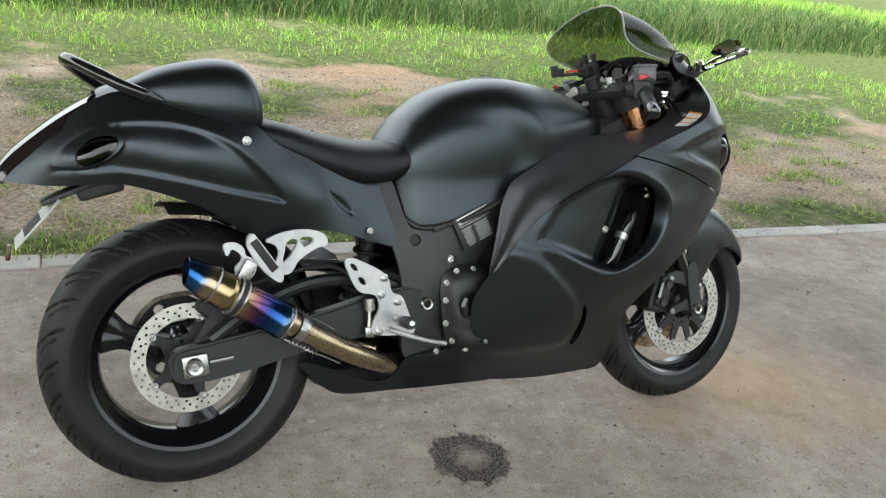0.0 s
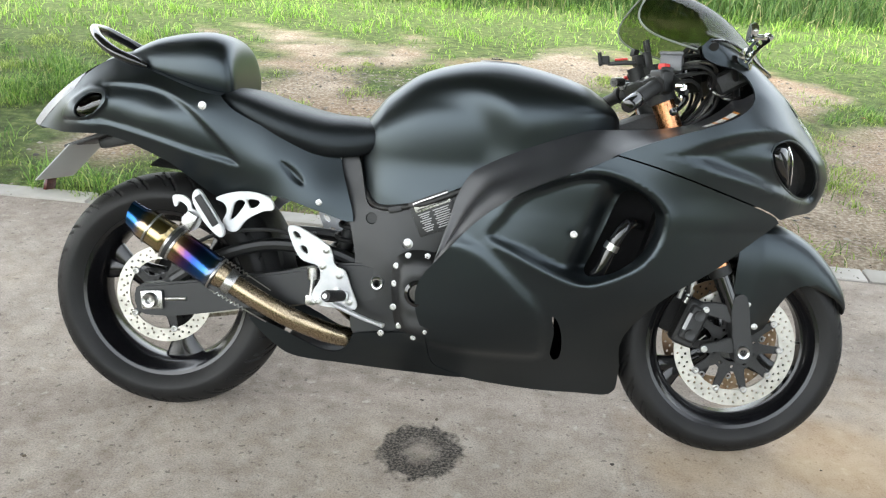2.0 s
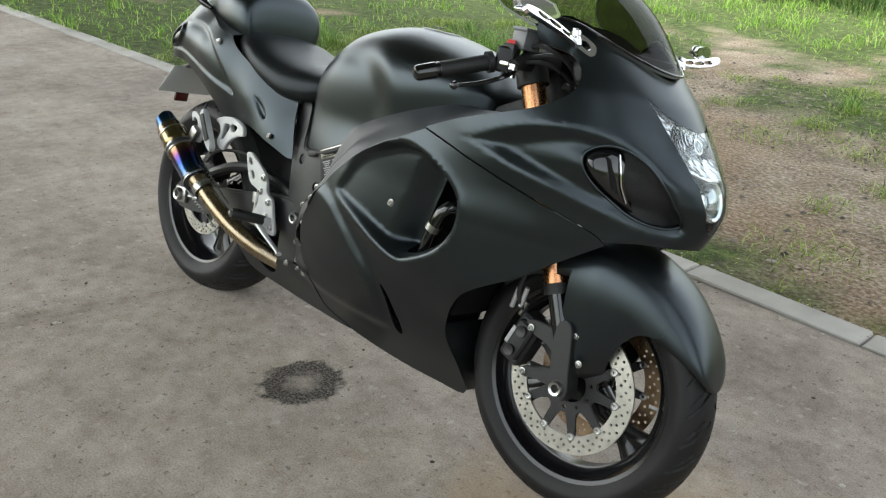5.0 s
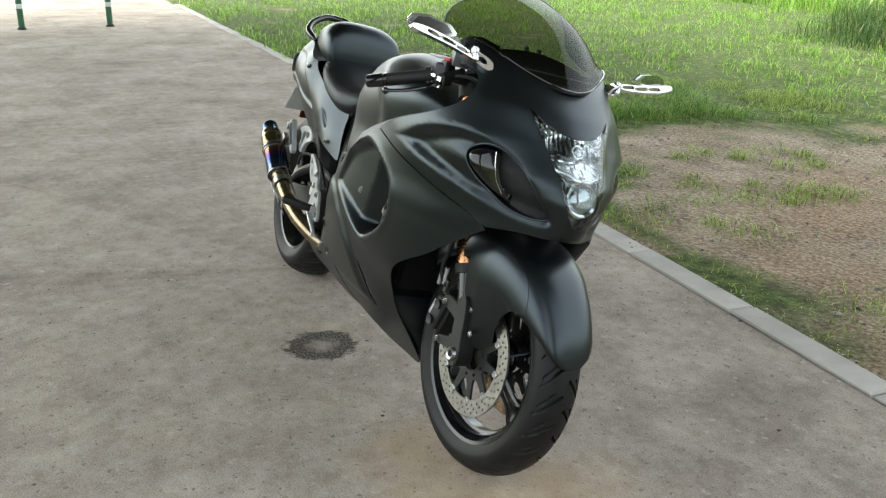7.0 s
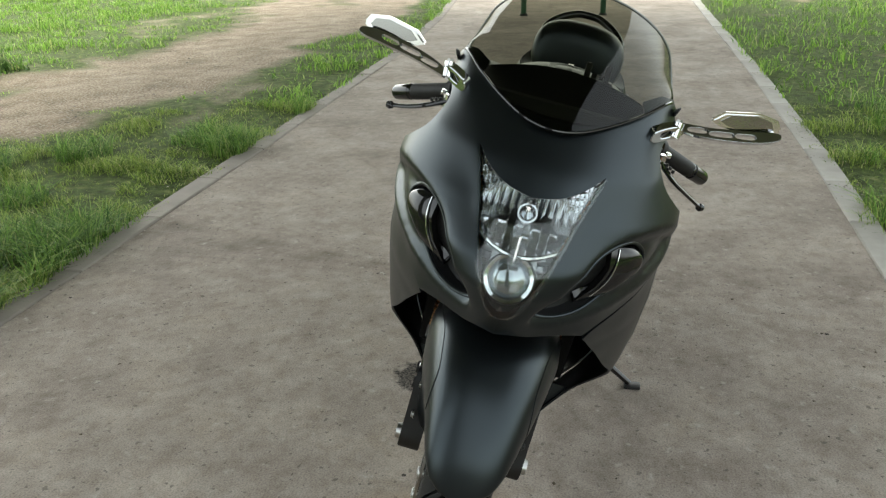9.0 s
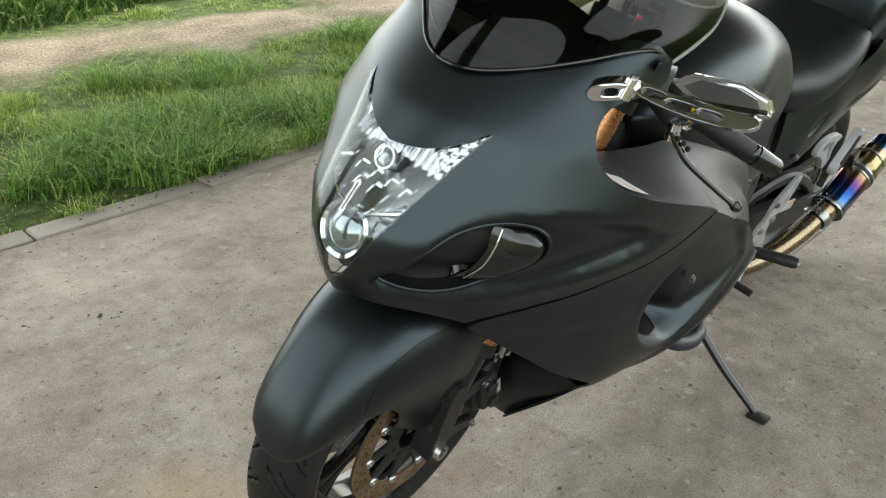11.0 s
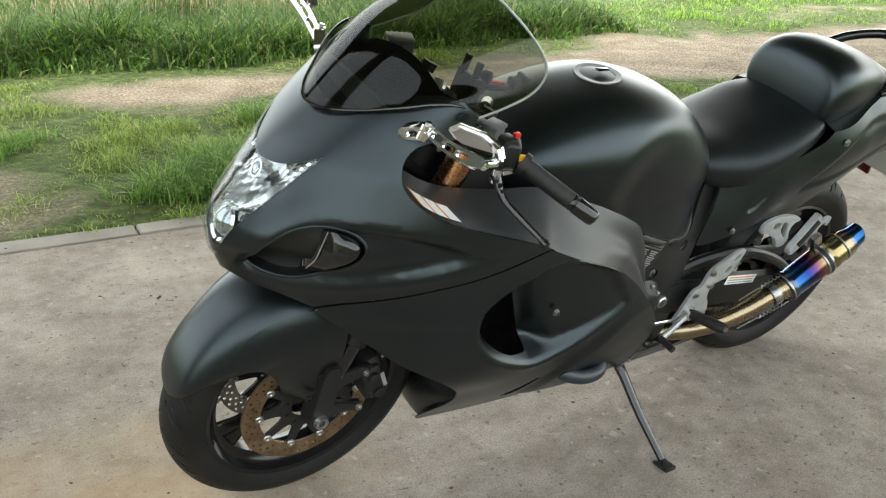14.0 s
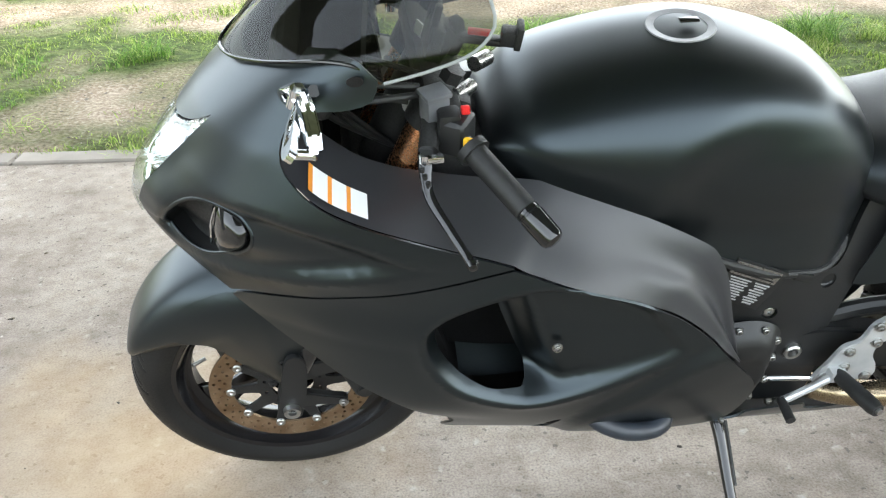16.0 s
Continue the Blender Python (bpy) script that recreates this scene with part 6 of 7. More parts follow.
    part("lever", steered(tube(spline([piv, (1.245, k * 0.255, 0.900 if k < 0 else 0.888), (1.225, k * 0.295, 0.880 if k < 0 else 0.862), tip], 20), np.interp(np.linspace(0, 1, 20), [0, 0.2, 0.93, 1], [0.011, 0.0075, 0.006, 0.0085]), 10, True, 0.7)), GLOSS, bar, "gloss black adjustable lever")
    part("lever_ball", steered(moved(turned([(0.0005, -0.0095), (0.006, -0.0075), (0.0092, 0.0), (0.006, 0.0075), (0.0005, 0.0095)], 16), Matrix.Translation(tip))), GLOSS, bar)
    part("lever_pivot", steered(joined(rod(piv + (0, 0, 0.014), piv - (0, 0, 0.014), 0.010, 14), box((0.022, 0.012, 0.010), Matrix.Translation(piv + (-0.012, k * 0.012, 0.012)), 0.003))), CHROME, bar, "bright lever adjuster")
    for i in range(3):
        q = piv + (tip - piv) * (0.12 + 0.07 * i) + (0.012, 0, 0.004)
        part("lever_hole", steered(rod(q, q + np.array((0, 0, 0.006)), 0.0035, 10)), DULL, bar)


handlebar(-1)
handlebar(1)
for k in (-1, 1):
    for i, (dx, dz, r) in enumerate(((0.0, 0.0, 0.005), (0.015, 0.012, 0.0045), (0.03, -0.01, 0.005), (0.01, 0.03, 0.004))):
        part("cable", tube(spline([(1.22 + dx, k * 0.15, 0.97 + dz), (1.30 + dx, k * (0.185 - 0.02 * i), 0.985 + dz), (1.345 + dx * 0.6, k * (0.14 - 0.02 * i), 0.955 + dz), (1.33 + dx, k * 0.07, 0.89), (1.27, k * 0.05, 0.82)], 26), r, 8), RUBBER if i != 1 or k > 0 else STEEL, bike, "braided steel hose" if i == 1 and k < 0 else "")

# bright small parts round the steering head
for nm, a, b, r, mt, lb in (("clutch_perch", (1.16, 0.085, 0.940), (1.19, 0.115, 0.945), 0.011, STEEL, "silver lever perch"), ("cable_adjuster", (1.20, 0.06, 0.918), (1.255, 0.09, 0.915), 0.011, ALLOY, "silver cable adjuster"),
                            ("perch_bolt", (1.125, 0.02, 0.945), (1.15, 0.045, 0.95), 0.012, STEEL, ""), ("hose_union", (1.20, 0.01, 0.880), (1.245, 0.04, 0.878), 0.015, ALLOY, "silver hose union"),
                            ("stem_nut", (1.205, -0.03, 0.945), (1.20, -0.03, 0.962), 0.015, BOLT, ""),
                            ("clamp_bolt", (1.285, -0.02, 0.905), (1.268, -0.05, 0.912), 0.008, BOLT, "")):
    part(nm, steered(rod(a, b, r, 14)), mt, yoke, lb)
part("tab_plate", steered(box((0.004, 0.020, 0.045), pose(1.225, -0.02, 0.965, 0, -18, 20), 0.001)), WHITE, yoke, "small pale tab")
for i in range(4):
    c = np.array((1.365 + 0.012 * i, -0.105 + 0.012 * i, 0.955 - 0.004 * i))
    a = np.linspace(0, math.tau * 0.9, 26)
    part("coiled_hose", tube([c + (0.030 * math.cos(t) * 0.9, 0.014 * math.sin(t), 0.028 * math.sin(t)) for t in a], 0.0042, 8), STEEL if i % 2 == 0 else RUBBER, bike, "braided steel hose" if i % 2 == 0 else "")

# ---- swingarm, chain, rear brake
ARM = spline([(-0.055, 0.272), (-0.058, 0.335), (0.02, 0.352), (0.14, 0.372), (0.30, 0.402), (0.47, 0.440), (0.56, 0.44), (0.60, 0.395), (0.56, 0.350), (0.46, 0.335), (0.28, 0.312), (0.10, 0.275), (0.0, 0.262)], 70, True)
swing = part("swingarm", joined(plate(ARM, 0.042, -0.158, (), 0.008), plate(ARM, 0.042, 0.116, (), 0.008), box((0.10, 0.26, 0.08), pose(0.50, 0, 0.40), 0.02)), FRAME, bike, "satin black aluminium swingarm", 45)
for k in (-1, 1):
    part("arm_brace", tube(spline([(0.03, k * 0.135, 0.355), (0.13, k * 0.135, 0.420), (0.27, k * 0.13, 0.468), (0.42, k * 0.125, 0.465), (0.50, k * 0.12, 0.44)], 20), 0.017, 10), FRAME, swing)
    part("adjuster_block", box((0.058, 0.012, 0.050), pose(-0.012, k * 0.165, 0.306, 0, -6, 0), 0.005), STEEL, swing, "silver chain adjuster block")
    nut = turned([(0.008, 0.004), (0.010, -0.010), (0.017, -0.012), (0.020, -0.004), (0.020, 0.004)], 6 if k > 0 else 24)
    part("rear_axle_nut", moved(nut if k < 0 else mirrored(nut), Matrix.Translation((-0.015, k * 0.172, 0.306))), BOLT, swing)
    part("adjuster_bolt", rod((0.02, k * 0.160, 0.309), (0.075, k * 0.160, 0.315), 0.005, 8), BOLT, swing)
part("rear_caliper", joined(box((0.095, 0.055, 0.055), pose(0.055, -0.095, 0.415, 0, 38, 0), 0.012, 3), box((0.05, 0.02, 0.11), pose(0.04, -0.115, 0.375, 0, 30, 0), 0.006)), DULL, swing, "dull black rear brake caliper")
part("sprocket", moved(disc_bm(0.05, 0.108, 0.006, ((0.085, 6, 0.014, 0), (0.068, 6, 0.006, 0.5)), 0.002), Matrix.Translation((-0.005, 0.105, 0.313))), DULL, swing, "dark chain sprocket", 30)


def chain_bm():
    """Link plates and rollers along both runs of the chain and round the sprocket."""
    path = spline([(0.58, 0.415), (0.3, 0.418), (0.0, 0.423), (-0.082, 0.392), (-0.117, 0.313), (-0.082, 0.236), (0.0, 0.203), (0.3, 0.265), (0.58, 0.345)], 124)
    bms = []
    for i, (p, q) in enumerate(zip(path, path[1:])):
        ang = math.atan2(q[1] - p[1], q[0] - p[0])
        m = (p + q) / 2
        bms.append(box((0.016, 0.016 if i % 2 else 0.012, 0.011), Matrix.Translation((m[0], 0.105, m[1])) @ Matrix.Rotation(-ang, 4, "Y")))
    return joined(*bms)


part("chain", chain_bm(), grainy("oiled_chain_steel", (0.10, 0.085, 0.06), (0.26, 0.23, 0.18), 60, (0.3, 0.5), 0.9), swing, "oily steel drive chain", 0)
chain_guard = part("chain_guard", box((0.30, 0.03, 0.012), pose(0.20, 0.118, 0.448, 0, -9, 0), 0.004), SATIN, swing, "black chain guard")
label_m = pose(0.265, 0.1592, 0.395, 0, -10, 0)
part("arm_label", box((0.125, 0.001, 0.028), label_m), WHITE, swing, "pale label with unreadable lines as bars")
for i in range(3):
    part("label_line", box((0.105, 0.001, 0.003), label_m @ Matrix.Translation((0, 0.001, 0.008 - 0.008 * i))), GREYPRINT if i else ORANGE, swing)
shock = part("shock", rod((0.50, 0, 0.62), (0.42, 0, 0.36), 0.022, 16), DULL, bike, "rear shock absorber")
part("coil_spring", tube([tuple(Vector((0.495, 0, 0.60)).lerp(Vector((0.425, 0, 0.38)), t) + Vector((0.034 * math.cos(t * 44), 0.034 * math.sin(t * 44), 0))) for t in np.linspace(0, 1, 120)], 0.006, 8), SATIN, shock)
part("hugger", rings([[(-0.005 + (0.335 - 0.05 * v * v) * math.cos(a), v * 0.105, 0.313 + (0.335 - 0.05 * v * v) * math.sin(a)) for v in np.linspace(-1, 1, 11)] for a in np.linspace(radians(10), radians(62), 14)], False), DULL, swing, "dull black rear hugger")
part("brake_line", tube(spline([(0.05, -0.13, 0.43), (0.14, -0.155, 0.485), (0.26, -0.16, 0.51), (0.34, -0.15, 0.50), (0.41, -0.14, 0.43)], 20), 0.005, 8), RUBBER, swing)


# ---- exhausts, one a side
def exhaust(k):
    a, b = np.array((-0.046, k * 0.241, 0.540)), np.array((0.180, k * 0.236, 0.402))
    ax = (b - a) / np.linalg.norm(b - a)
    ln = float(np.linalg.norm(b - a))
    can_prof = [(0.0, 0.027), (0.004, 0.0302), (0.13, 0.0333), (0.15, 0.036), (0.2, 0.0401), (0.38, 0.041), (0.4, 0.0428), (0.43, 0.0428), (0.44, 0.041), (0.93, 0.041), (0.94, 0.0428), (0.985, 0.0428), (1.0, 0.0396), (1.005, 0.0306)]
    bm = tube([a + ax * ln * t for t, r in can_prof], [r for t, r in can_prof], 32, False)
    for v in bm.verts:
        t = (np.array(v.co) - a) @ ax / ln
        if t < 0.12:
            v.co += Vector(ax) * float(0.020 * ((np.array(v.co) - a)[2] * -1 + 0.02) / 0.05) * (1 if t < 0.05 else 0.0)
    can = part("muffler", bm, TITAN, bike, "heat-blued titanium muffler with a slash-cut tip", 40)
    at = can.data.attributes.new("along", "FLOAT", "POINT")
    co = np.array([v.co for v in can.data.vertices])
    at.data.foreach_set("value", ((co - a) @ ax / ln).astype(np.float32))
    part("muffler_bore", tube([a + ax * 0.024, a + ax * 0.06], [0.0275, 0.022], 28), DULL, can, "sooty bore")
    part("clamp_band", tube([a + ax * ln * t for t in (0.46, 0.465, 0.545, 0.55)], [0.0415, 0.0445, 0.0445, 0.0415], 32, False), STEEL, can, "steel clamp band")
    part("clamp_liner", tube([a + ax * ln * t for t in (0.485, 0.49, 0.525, 0.53)], [0.0442, 0.0452, 0.0452, 0.0442], 32, False), RUBBER, can, "black clamp liner")
    part("clamp_lug", box((0.03, 0.018, 0.05), Matrix.Translation(a + ax * ln * 0.50 + np.array((0.03, -k * 0.02, 0.052))) @ Matrix.Rotation(radians(30), 4, "Y"), 0.005), STEEL, can)
    for t in (0.27, 0.99):
        part("rivet_ring", tube([a + ax * ln * (t - 0.01), a + ax * ln * t, a + ax * ln * (t + 0.01)], [0.043, 0.0437, 0.043], 32, False), STEEL, can)
    run = spline([b - ax * 0.01, (0.205, k * 0.232, 0.388), (0.27, k * 0.222, 0.348), (0.35, k * 0.200, 0.303), (0.42, k * 0.165, 0.268), (0.47, k * 0.125, 0.245), (0.53, k * 0.08, 0.23)], 40)
    pipe = part("exhaust_pipe", tube(run, np.interp(np.linspace(0, 1, 40), [0, 0.05, 0.1, 1], [0.033, 0.030, 0.0255, 0.0265]), 24), PIPE, bike, "brownish heat-tinted steel exhaust pipe")
    for off in ((0.0, -0.01 * k, 0.038), (0.0, 0.02 * k, -0.036)):
        p0, p1 = b + ax * -0.015 + np.array(off) * 1.15, run[14] + np.array(off)
        n = 60
        t = np.linspace(0, 1, n)
        side = np.cross(p1 - p0, (0, 1, 0))
        side /= np.linalg.norm(side)
        coil = [p0 + (p1 - p0) * v + 0.0035 * (math.cos(v * 90) * side + math.sin(v * 90) * np.array((0, 1, 0))) * (0.1 < v < 0.6) for v in t]
        part("spring", tube(coil, 0.0018, 6), BOLT, pipe, "steel retaining spring")
    part("pipe_ring", tube([run[3] , run[4], run[5]], [0.0315, 0.033, 0.0315], 24, False), STEEL, pipe)


exhaust(-1)
exhaust(1)


# ---- footrests
def foot_side(k):
    flip = (lambda bm: bm) if k < 0 else mirrored
    hang = part("rider_footrest_plate", flip(plate(spline([(0.338, 0.522), (0.350, 0.531), (0.375, 0.525), (0.443, 0.486), (0.461, 0.441), (0.487, 0.427), (0.504, 0.387), (0.522, 0.340), (0.500, 0.330), (0.414, 0.339), (0.409, 0.369), (0.425, 0.401), (0.418, 0.434), (0.379, 0.446), (0.358, 0.471)], 80, True), 0.010, -0.188,
                (spline([(0.351, 0.517), (0.364, 0.515), (0.373, 0.500), (0.360, 0.502)], 14, True), spline([(0.372, 0.483), (0.386, 0.480), (0.392, 0.463), (0.379, 0.468)], 14, True)), 0.003)), ALLOY, bike, "silver cast footrest plate with two slots", 50)
    for x, z in ((0.438, 0.478), (0.431, 0.437), (0.474, 0.416), (0.472, 0.375), (0.502, 0.351), (0.424, 0.347)):
        part("plate_bolt", flip(moved(bolt_bm(0.008, 0.007), Matrix.Translation((x, -0.188, z)))), BOLT, hang)
    peg = part("footpeg", flip(tube([(0.487, -0.190, 0.366), (0.484, -0.205, 0.368), (0.466, -0.285, 0.382), (0.463, -0.297, 0.384)], [0.010, 0.014, 0.015, 0.012], 14)), RUBBER, hang, "black ribbed rubber footpeg")
    part("peg_joint", flip(box((0.03, 0.024, 0.024), Matrix.Translation((0.487, -0.196, 0.366)), 0.005)), ALLOY, hang)
    part("peg_tip", flip(rod((0.464, -0.294, 0.384), (0.462, -0.302, 0.385), 0.006, 10)), BOLT, hang)
    if k < 0:
        part("brake_pedal", tube(spline([(0.445, -0.196, 0.352), (0.50, -0.200, 0.330), (0.555, -0.205, 0.312), (0.595, -0.215, 0.304)], 16), np.interp(np.linspace(0, 1, 16), [0, 0.85, 1], [0.010, 0.007, 0.009]), 10, True, 0.7), ALLOY, hang, "silver brake pedal")
        part("brake_cylinder", joined(rod((0.403, -0.176, 0.428), (0.405, -0.176, 0.398), 0.014, 16), rod((0.405, -0.176, 0.400), (0.402, -0.178, 0.350), 0.006, 12), box((0.024, 0.016, 0.026), pose(0.402, -0.178, 0.345), 0.004)), STEEL, hang, "rear brake cylinder")
    else:
        part("shift_lever", tube(spline([(0.492, 0.198, 0.362), (0.53, 0.205, 0.345), (0.565, 0.212, 0.332), (0.590, 0.218, 0.327)], 14), 0.0075, 10), ALLOY, hang, "silver gear lever")
        part("shift_toe", rod((0.588, 0.214, 0.327), (0.588, 0.262, 0.326), 0.009, 12), RUBBER, hang, "rubber gear lever toe")
        part("shift_rod", rod((0.50, 0.180, 0.338), (0.64, 0.175, 0.345), 0.005, 10), CHROME, hang, "bright gear linkage rod")
    rear = part("passenger_footrest_plate", flip(plate(spline([(0.149, 0.583), (0.194, 0.601), (0.247, 0.605), (0.290, 0.592), (0.298, 0.566), (0.272, 0.559), (0.232, 0.536), (0.208, 0.505), (0.183, 0.505), (0.170, 0.524), (0.180, 0.552), (0.172, 0.572)], 60, True), 0.014, -0.184,
                (spline([(0.194, 0.553), (0.190, 0.531), (0.208, 0.547), (0.226, 0.577), (0.213, 0.584), (0.200, 0.576)], 24, True), spline([(0.232, 0.586), (0.262, 0.585), (0.258, 0.572), (0.240, 0.565)], 20, True)), 0.004)), ALLOY, bike, "silver cast passenger footrest plate", 50)
    part("passenger_peg", flip(plate(spline([(0.101, 0.590), (0.113, 0.606), (0.127, 0.592), (0.174, 0.524), (0.184, 0.500), (0.172, 0.490), (0.136, 0.520), (0.106, 0.565)], 40, True), 0.020, -0.212, (), 0.006)), ALLOY, rear, "folded silver passenger footpeg", 50)
    part("peg_pad", flip(box((0.019, 0.006, 0.085), Matrix.Translation((0.139, -0.2135, 0.554)) @ Matrix.Rotation(radians(-35), 4, "Y"), 0.003)), RUBBER, rear, "rubber peg pad")
    part("muffler_hook", flip(plate(spline([(0.050, 0.583), (0.055, 0.558), (0.062, 0.560), (0.068, 0.571), (0.086, 0.560), (0.088, 0.545), (0.074, 0.530), (0.080, 0.508), (0.105, 0.500), (0.122, 0.522), (0.118, 0.546), (0.100, 0.555), (0.095, 0.573), (0.076, 0.586)], 60, True), 0.008, -0.205, (), 0.002)), ALLOY, rear, "silver hooked muffler hanger", 50)
    part("hanger_bolt", flip(moved(bolt_bm(0.011, 0.010), Matrix.Translation((0.099, -0.206, 0.526)))), BOLT, rear)


foot_side(-1)
foot_side(1)

# ---- side stand and crash bobbin on the left
fy, fz = 0.433 * math.cos(radians(LEAN)), 0.433 * math.sin(radians(LEAN))
stand = part("side_stand", tube(spline([(0.690, 0.150, 0.262), (0.684, 0.204, 0.241), (0.680, 0.30, 0.175), (0.676, fy - 0.012, fz + 0.010)], 20), np.interp(np.linspace(0, 1, 20), [0, 0.3, 1], [0.014, 0.0115, 0.009]), 12), GLOSS, bike, "gloss black side stand on the ground")
part("stand_foot", moved(box((0.034, 0.048, 0.011), Matrix(), 0.005), Matrix.Translation((0.676, fy, fz + 0.004)) @ Matrix.Rotation(radians(LEAN), 4, "X")), SATIN, stand, "worn stand foot")
part("stand_spring", tube([(0.668, 0.19 + 0.10 * v, 0.243 - 0.068 * v) for v in np.linspace(0, 1, 12)], 0.006, 8), DULL, stand)
part("stand_bracket", box((0.05, 0.08, 0.06), pose(0.695, 0.14, 0.265), 0.01), DULL, stand)
part("crash_pad", tube(spline([(0.955, 0.235, 0.366), (0.935, 0.256, 0.355), (0.89, 0.268, 0.342), (0.84, 0.262, 0.336), (0.808, 0.240, 0.342)], 20), np.interp(np.linspace(0, 1, 20), [0, 0.1, 0.9, 1], [0.008, 0.017, 0.017, 0.010]), 14, True, 1.0), grainy("grey_blue_rubber", (0.010, 0.012, 0.016), (0.020, 0.025, 0.034), 30, (0.35, 0.5)), bike, "blue-grey engine slider below the fairing")

# ---------------------------------------------------------------- kerbs, bollards, grass, stones
KERB = grainy("pale_kerb_concrete", (0.265, 0.25, 0.222), (0.40, 0.378, 0.343), 5.0, (0.8, 0.93), 0.0, 0.25, 140)


DUSTY_KERB = grainy("dusty_kerb_concrete", (0.195, 0.172, 0.147), (0.285, 0.252, 0.218), 5.0, (0.8, 0.93), 0.0, 0.25, 140)


def kerb_line(name, edge_fn, side, x0, x1, wide, label):
    """A row of kerb stones along an edge of the path, each its own piece."""
    row = tagged(new(name), label, "kerb", kind="structure")
    rng = random.Random(5 if side > 0 else 9)
    x = x0
    length = 0.655
    while x < x1:
        ang = math.atan2(float(edge_fn(x + length)) - float(edge_fn(x)), length)
        y = float(edge_fn(x + length / 2)) + side * (wide / 2 + 0.003)
        bm = box((length - 0.007, wide, 0.16), Matrix(), 0.006, 1)
        for v in bm.verts:
            v.co += Vector((rng.uniform(-1, 1), rng.uniform(-1, 1), rng.uniform(-1, 1))) * 0.0022
        ob = part("kerb_stone", bm, KERB if side > 0 else DUSTY_KERB, row, "", 30)
        ob.matrix_basis = pose(x + length / 2, y + rng.uniform(-0.003, 0.003), -0.072 + rng.uniform(-0.003, 0.003), rng.uniform(-0.6, 0.6), rng.uniform(-0.4, 0.4), math.degrees(ang))
        x += length
    return row


kerb_line("kerb_right", right_edge, 1, -13.0 + 0.28, 7.0, 0.122, "pale concrete kerb stones flush with the path")
kerb_line("kerb_left", left_edge, -1, -13.0, 7.0, 0.115, "pale concrete kerb stones half hidden by grass")


def bollard(x, y):
    ob = tagged(new("bollard"), "green flexible bollard with white bands on the path", "bollard", "bollards across the path")
    ob.matrix_basis = pose(x, y, 0)
    green = grainy("green_bollard_plastic", (0.012, 0.075, 0.03), (0.02, 0.11, 0.05), 8, (0.35, 0.5))
    b = part("base", moved(turned([(0.001, 0.0), (0.055, 0.0), (0.055, 0.012), (0.045, 0.03), (0.001, 0.03)], 24), pose(0, 0, 0, 90, 0, 0)), SATIN, ob)
    part("post", moved(turned([(0.001, 0.02), (0.038, 0.02), (0.038, 0.74), (0.030, 0.78), (0.001, 0.785)], 24), pose(0, 0, 0, 90, 0, 0)), green, ob)
    for z in (0.26, 0.42, 0.58):
        part("band", moved(turned([(0.0385, z), (0.0405, z + 0.003), (0.0405, z + 0.055), (0.0385, z + 0.058)], 24, closed=True), pose(0, 0, 0, 90, 0, 0)), material("white_band", (0.6, 0.62, 0.6), 0.35), ob)
    return ob


for bx, by in ((-9.35, -0.93), (-9.45, 0.14)):
    bollard(bx, by)


def grass_material(name, low, high, dry):
    m = bpy.data.materials.new(name)
    m.use_nodes = True
    t = m.node_tree
    b = t.nodes["Principled BSDF"]
    b.inputs["Roughness"].default_value = 0.6
    b.inputs["Specular IOR Level"].default_value = 0.3
    b.inputs["Subsurface Weight"].default_value = 0.0
    g = t.nodes.new("ShaderNodeNewGeometry")
    k = t.nodes.new("ShaderNodeValToRGB")
    e = k.color_ramp.elements
    e[0].position, e[0].color = 0.0, (*low, 1)
    e[1].position, e[1].color = 1.0, (*dry, 1)
    for at, c in ((0.5, high), (0.86, tuple(min(1.0, v * 1.55) for v in high))):
        e.new(at).color = (*c, 1)
    t.links.new(g.outputs["Random Per Island"], k.inputs[0])
    t.links.new(k.outputs[0], b.inputs["Base Color"])
    tr = t.nodes.new("ShaderNodeBsdfTranslucent")
    mx = t.nodes.new("ShaderNodeMixShader")
    mx.inputs[0].default_value = 0.35
    t.links.new(k.outputs[0], tr.inputs[0])
    t.links.new(b.outputs[0], mx.inputs[1])
    t.links.new(tr.outputs[0], mx.inputs[2])
    t.links.new(mx.outputs[0], t.nodes["Material Output"].inputs[0])
    return m


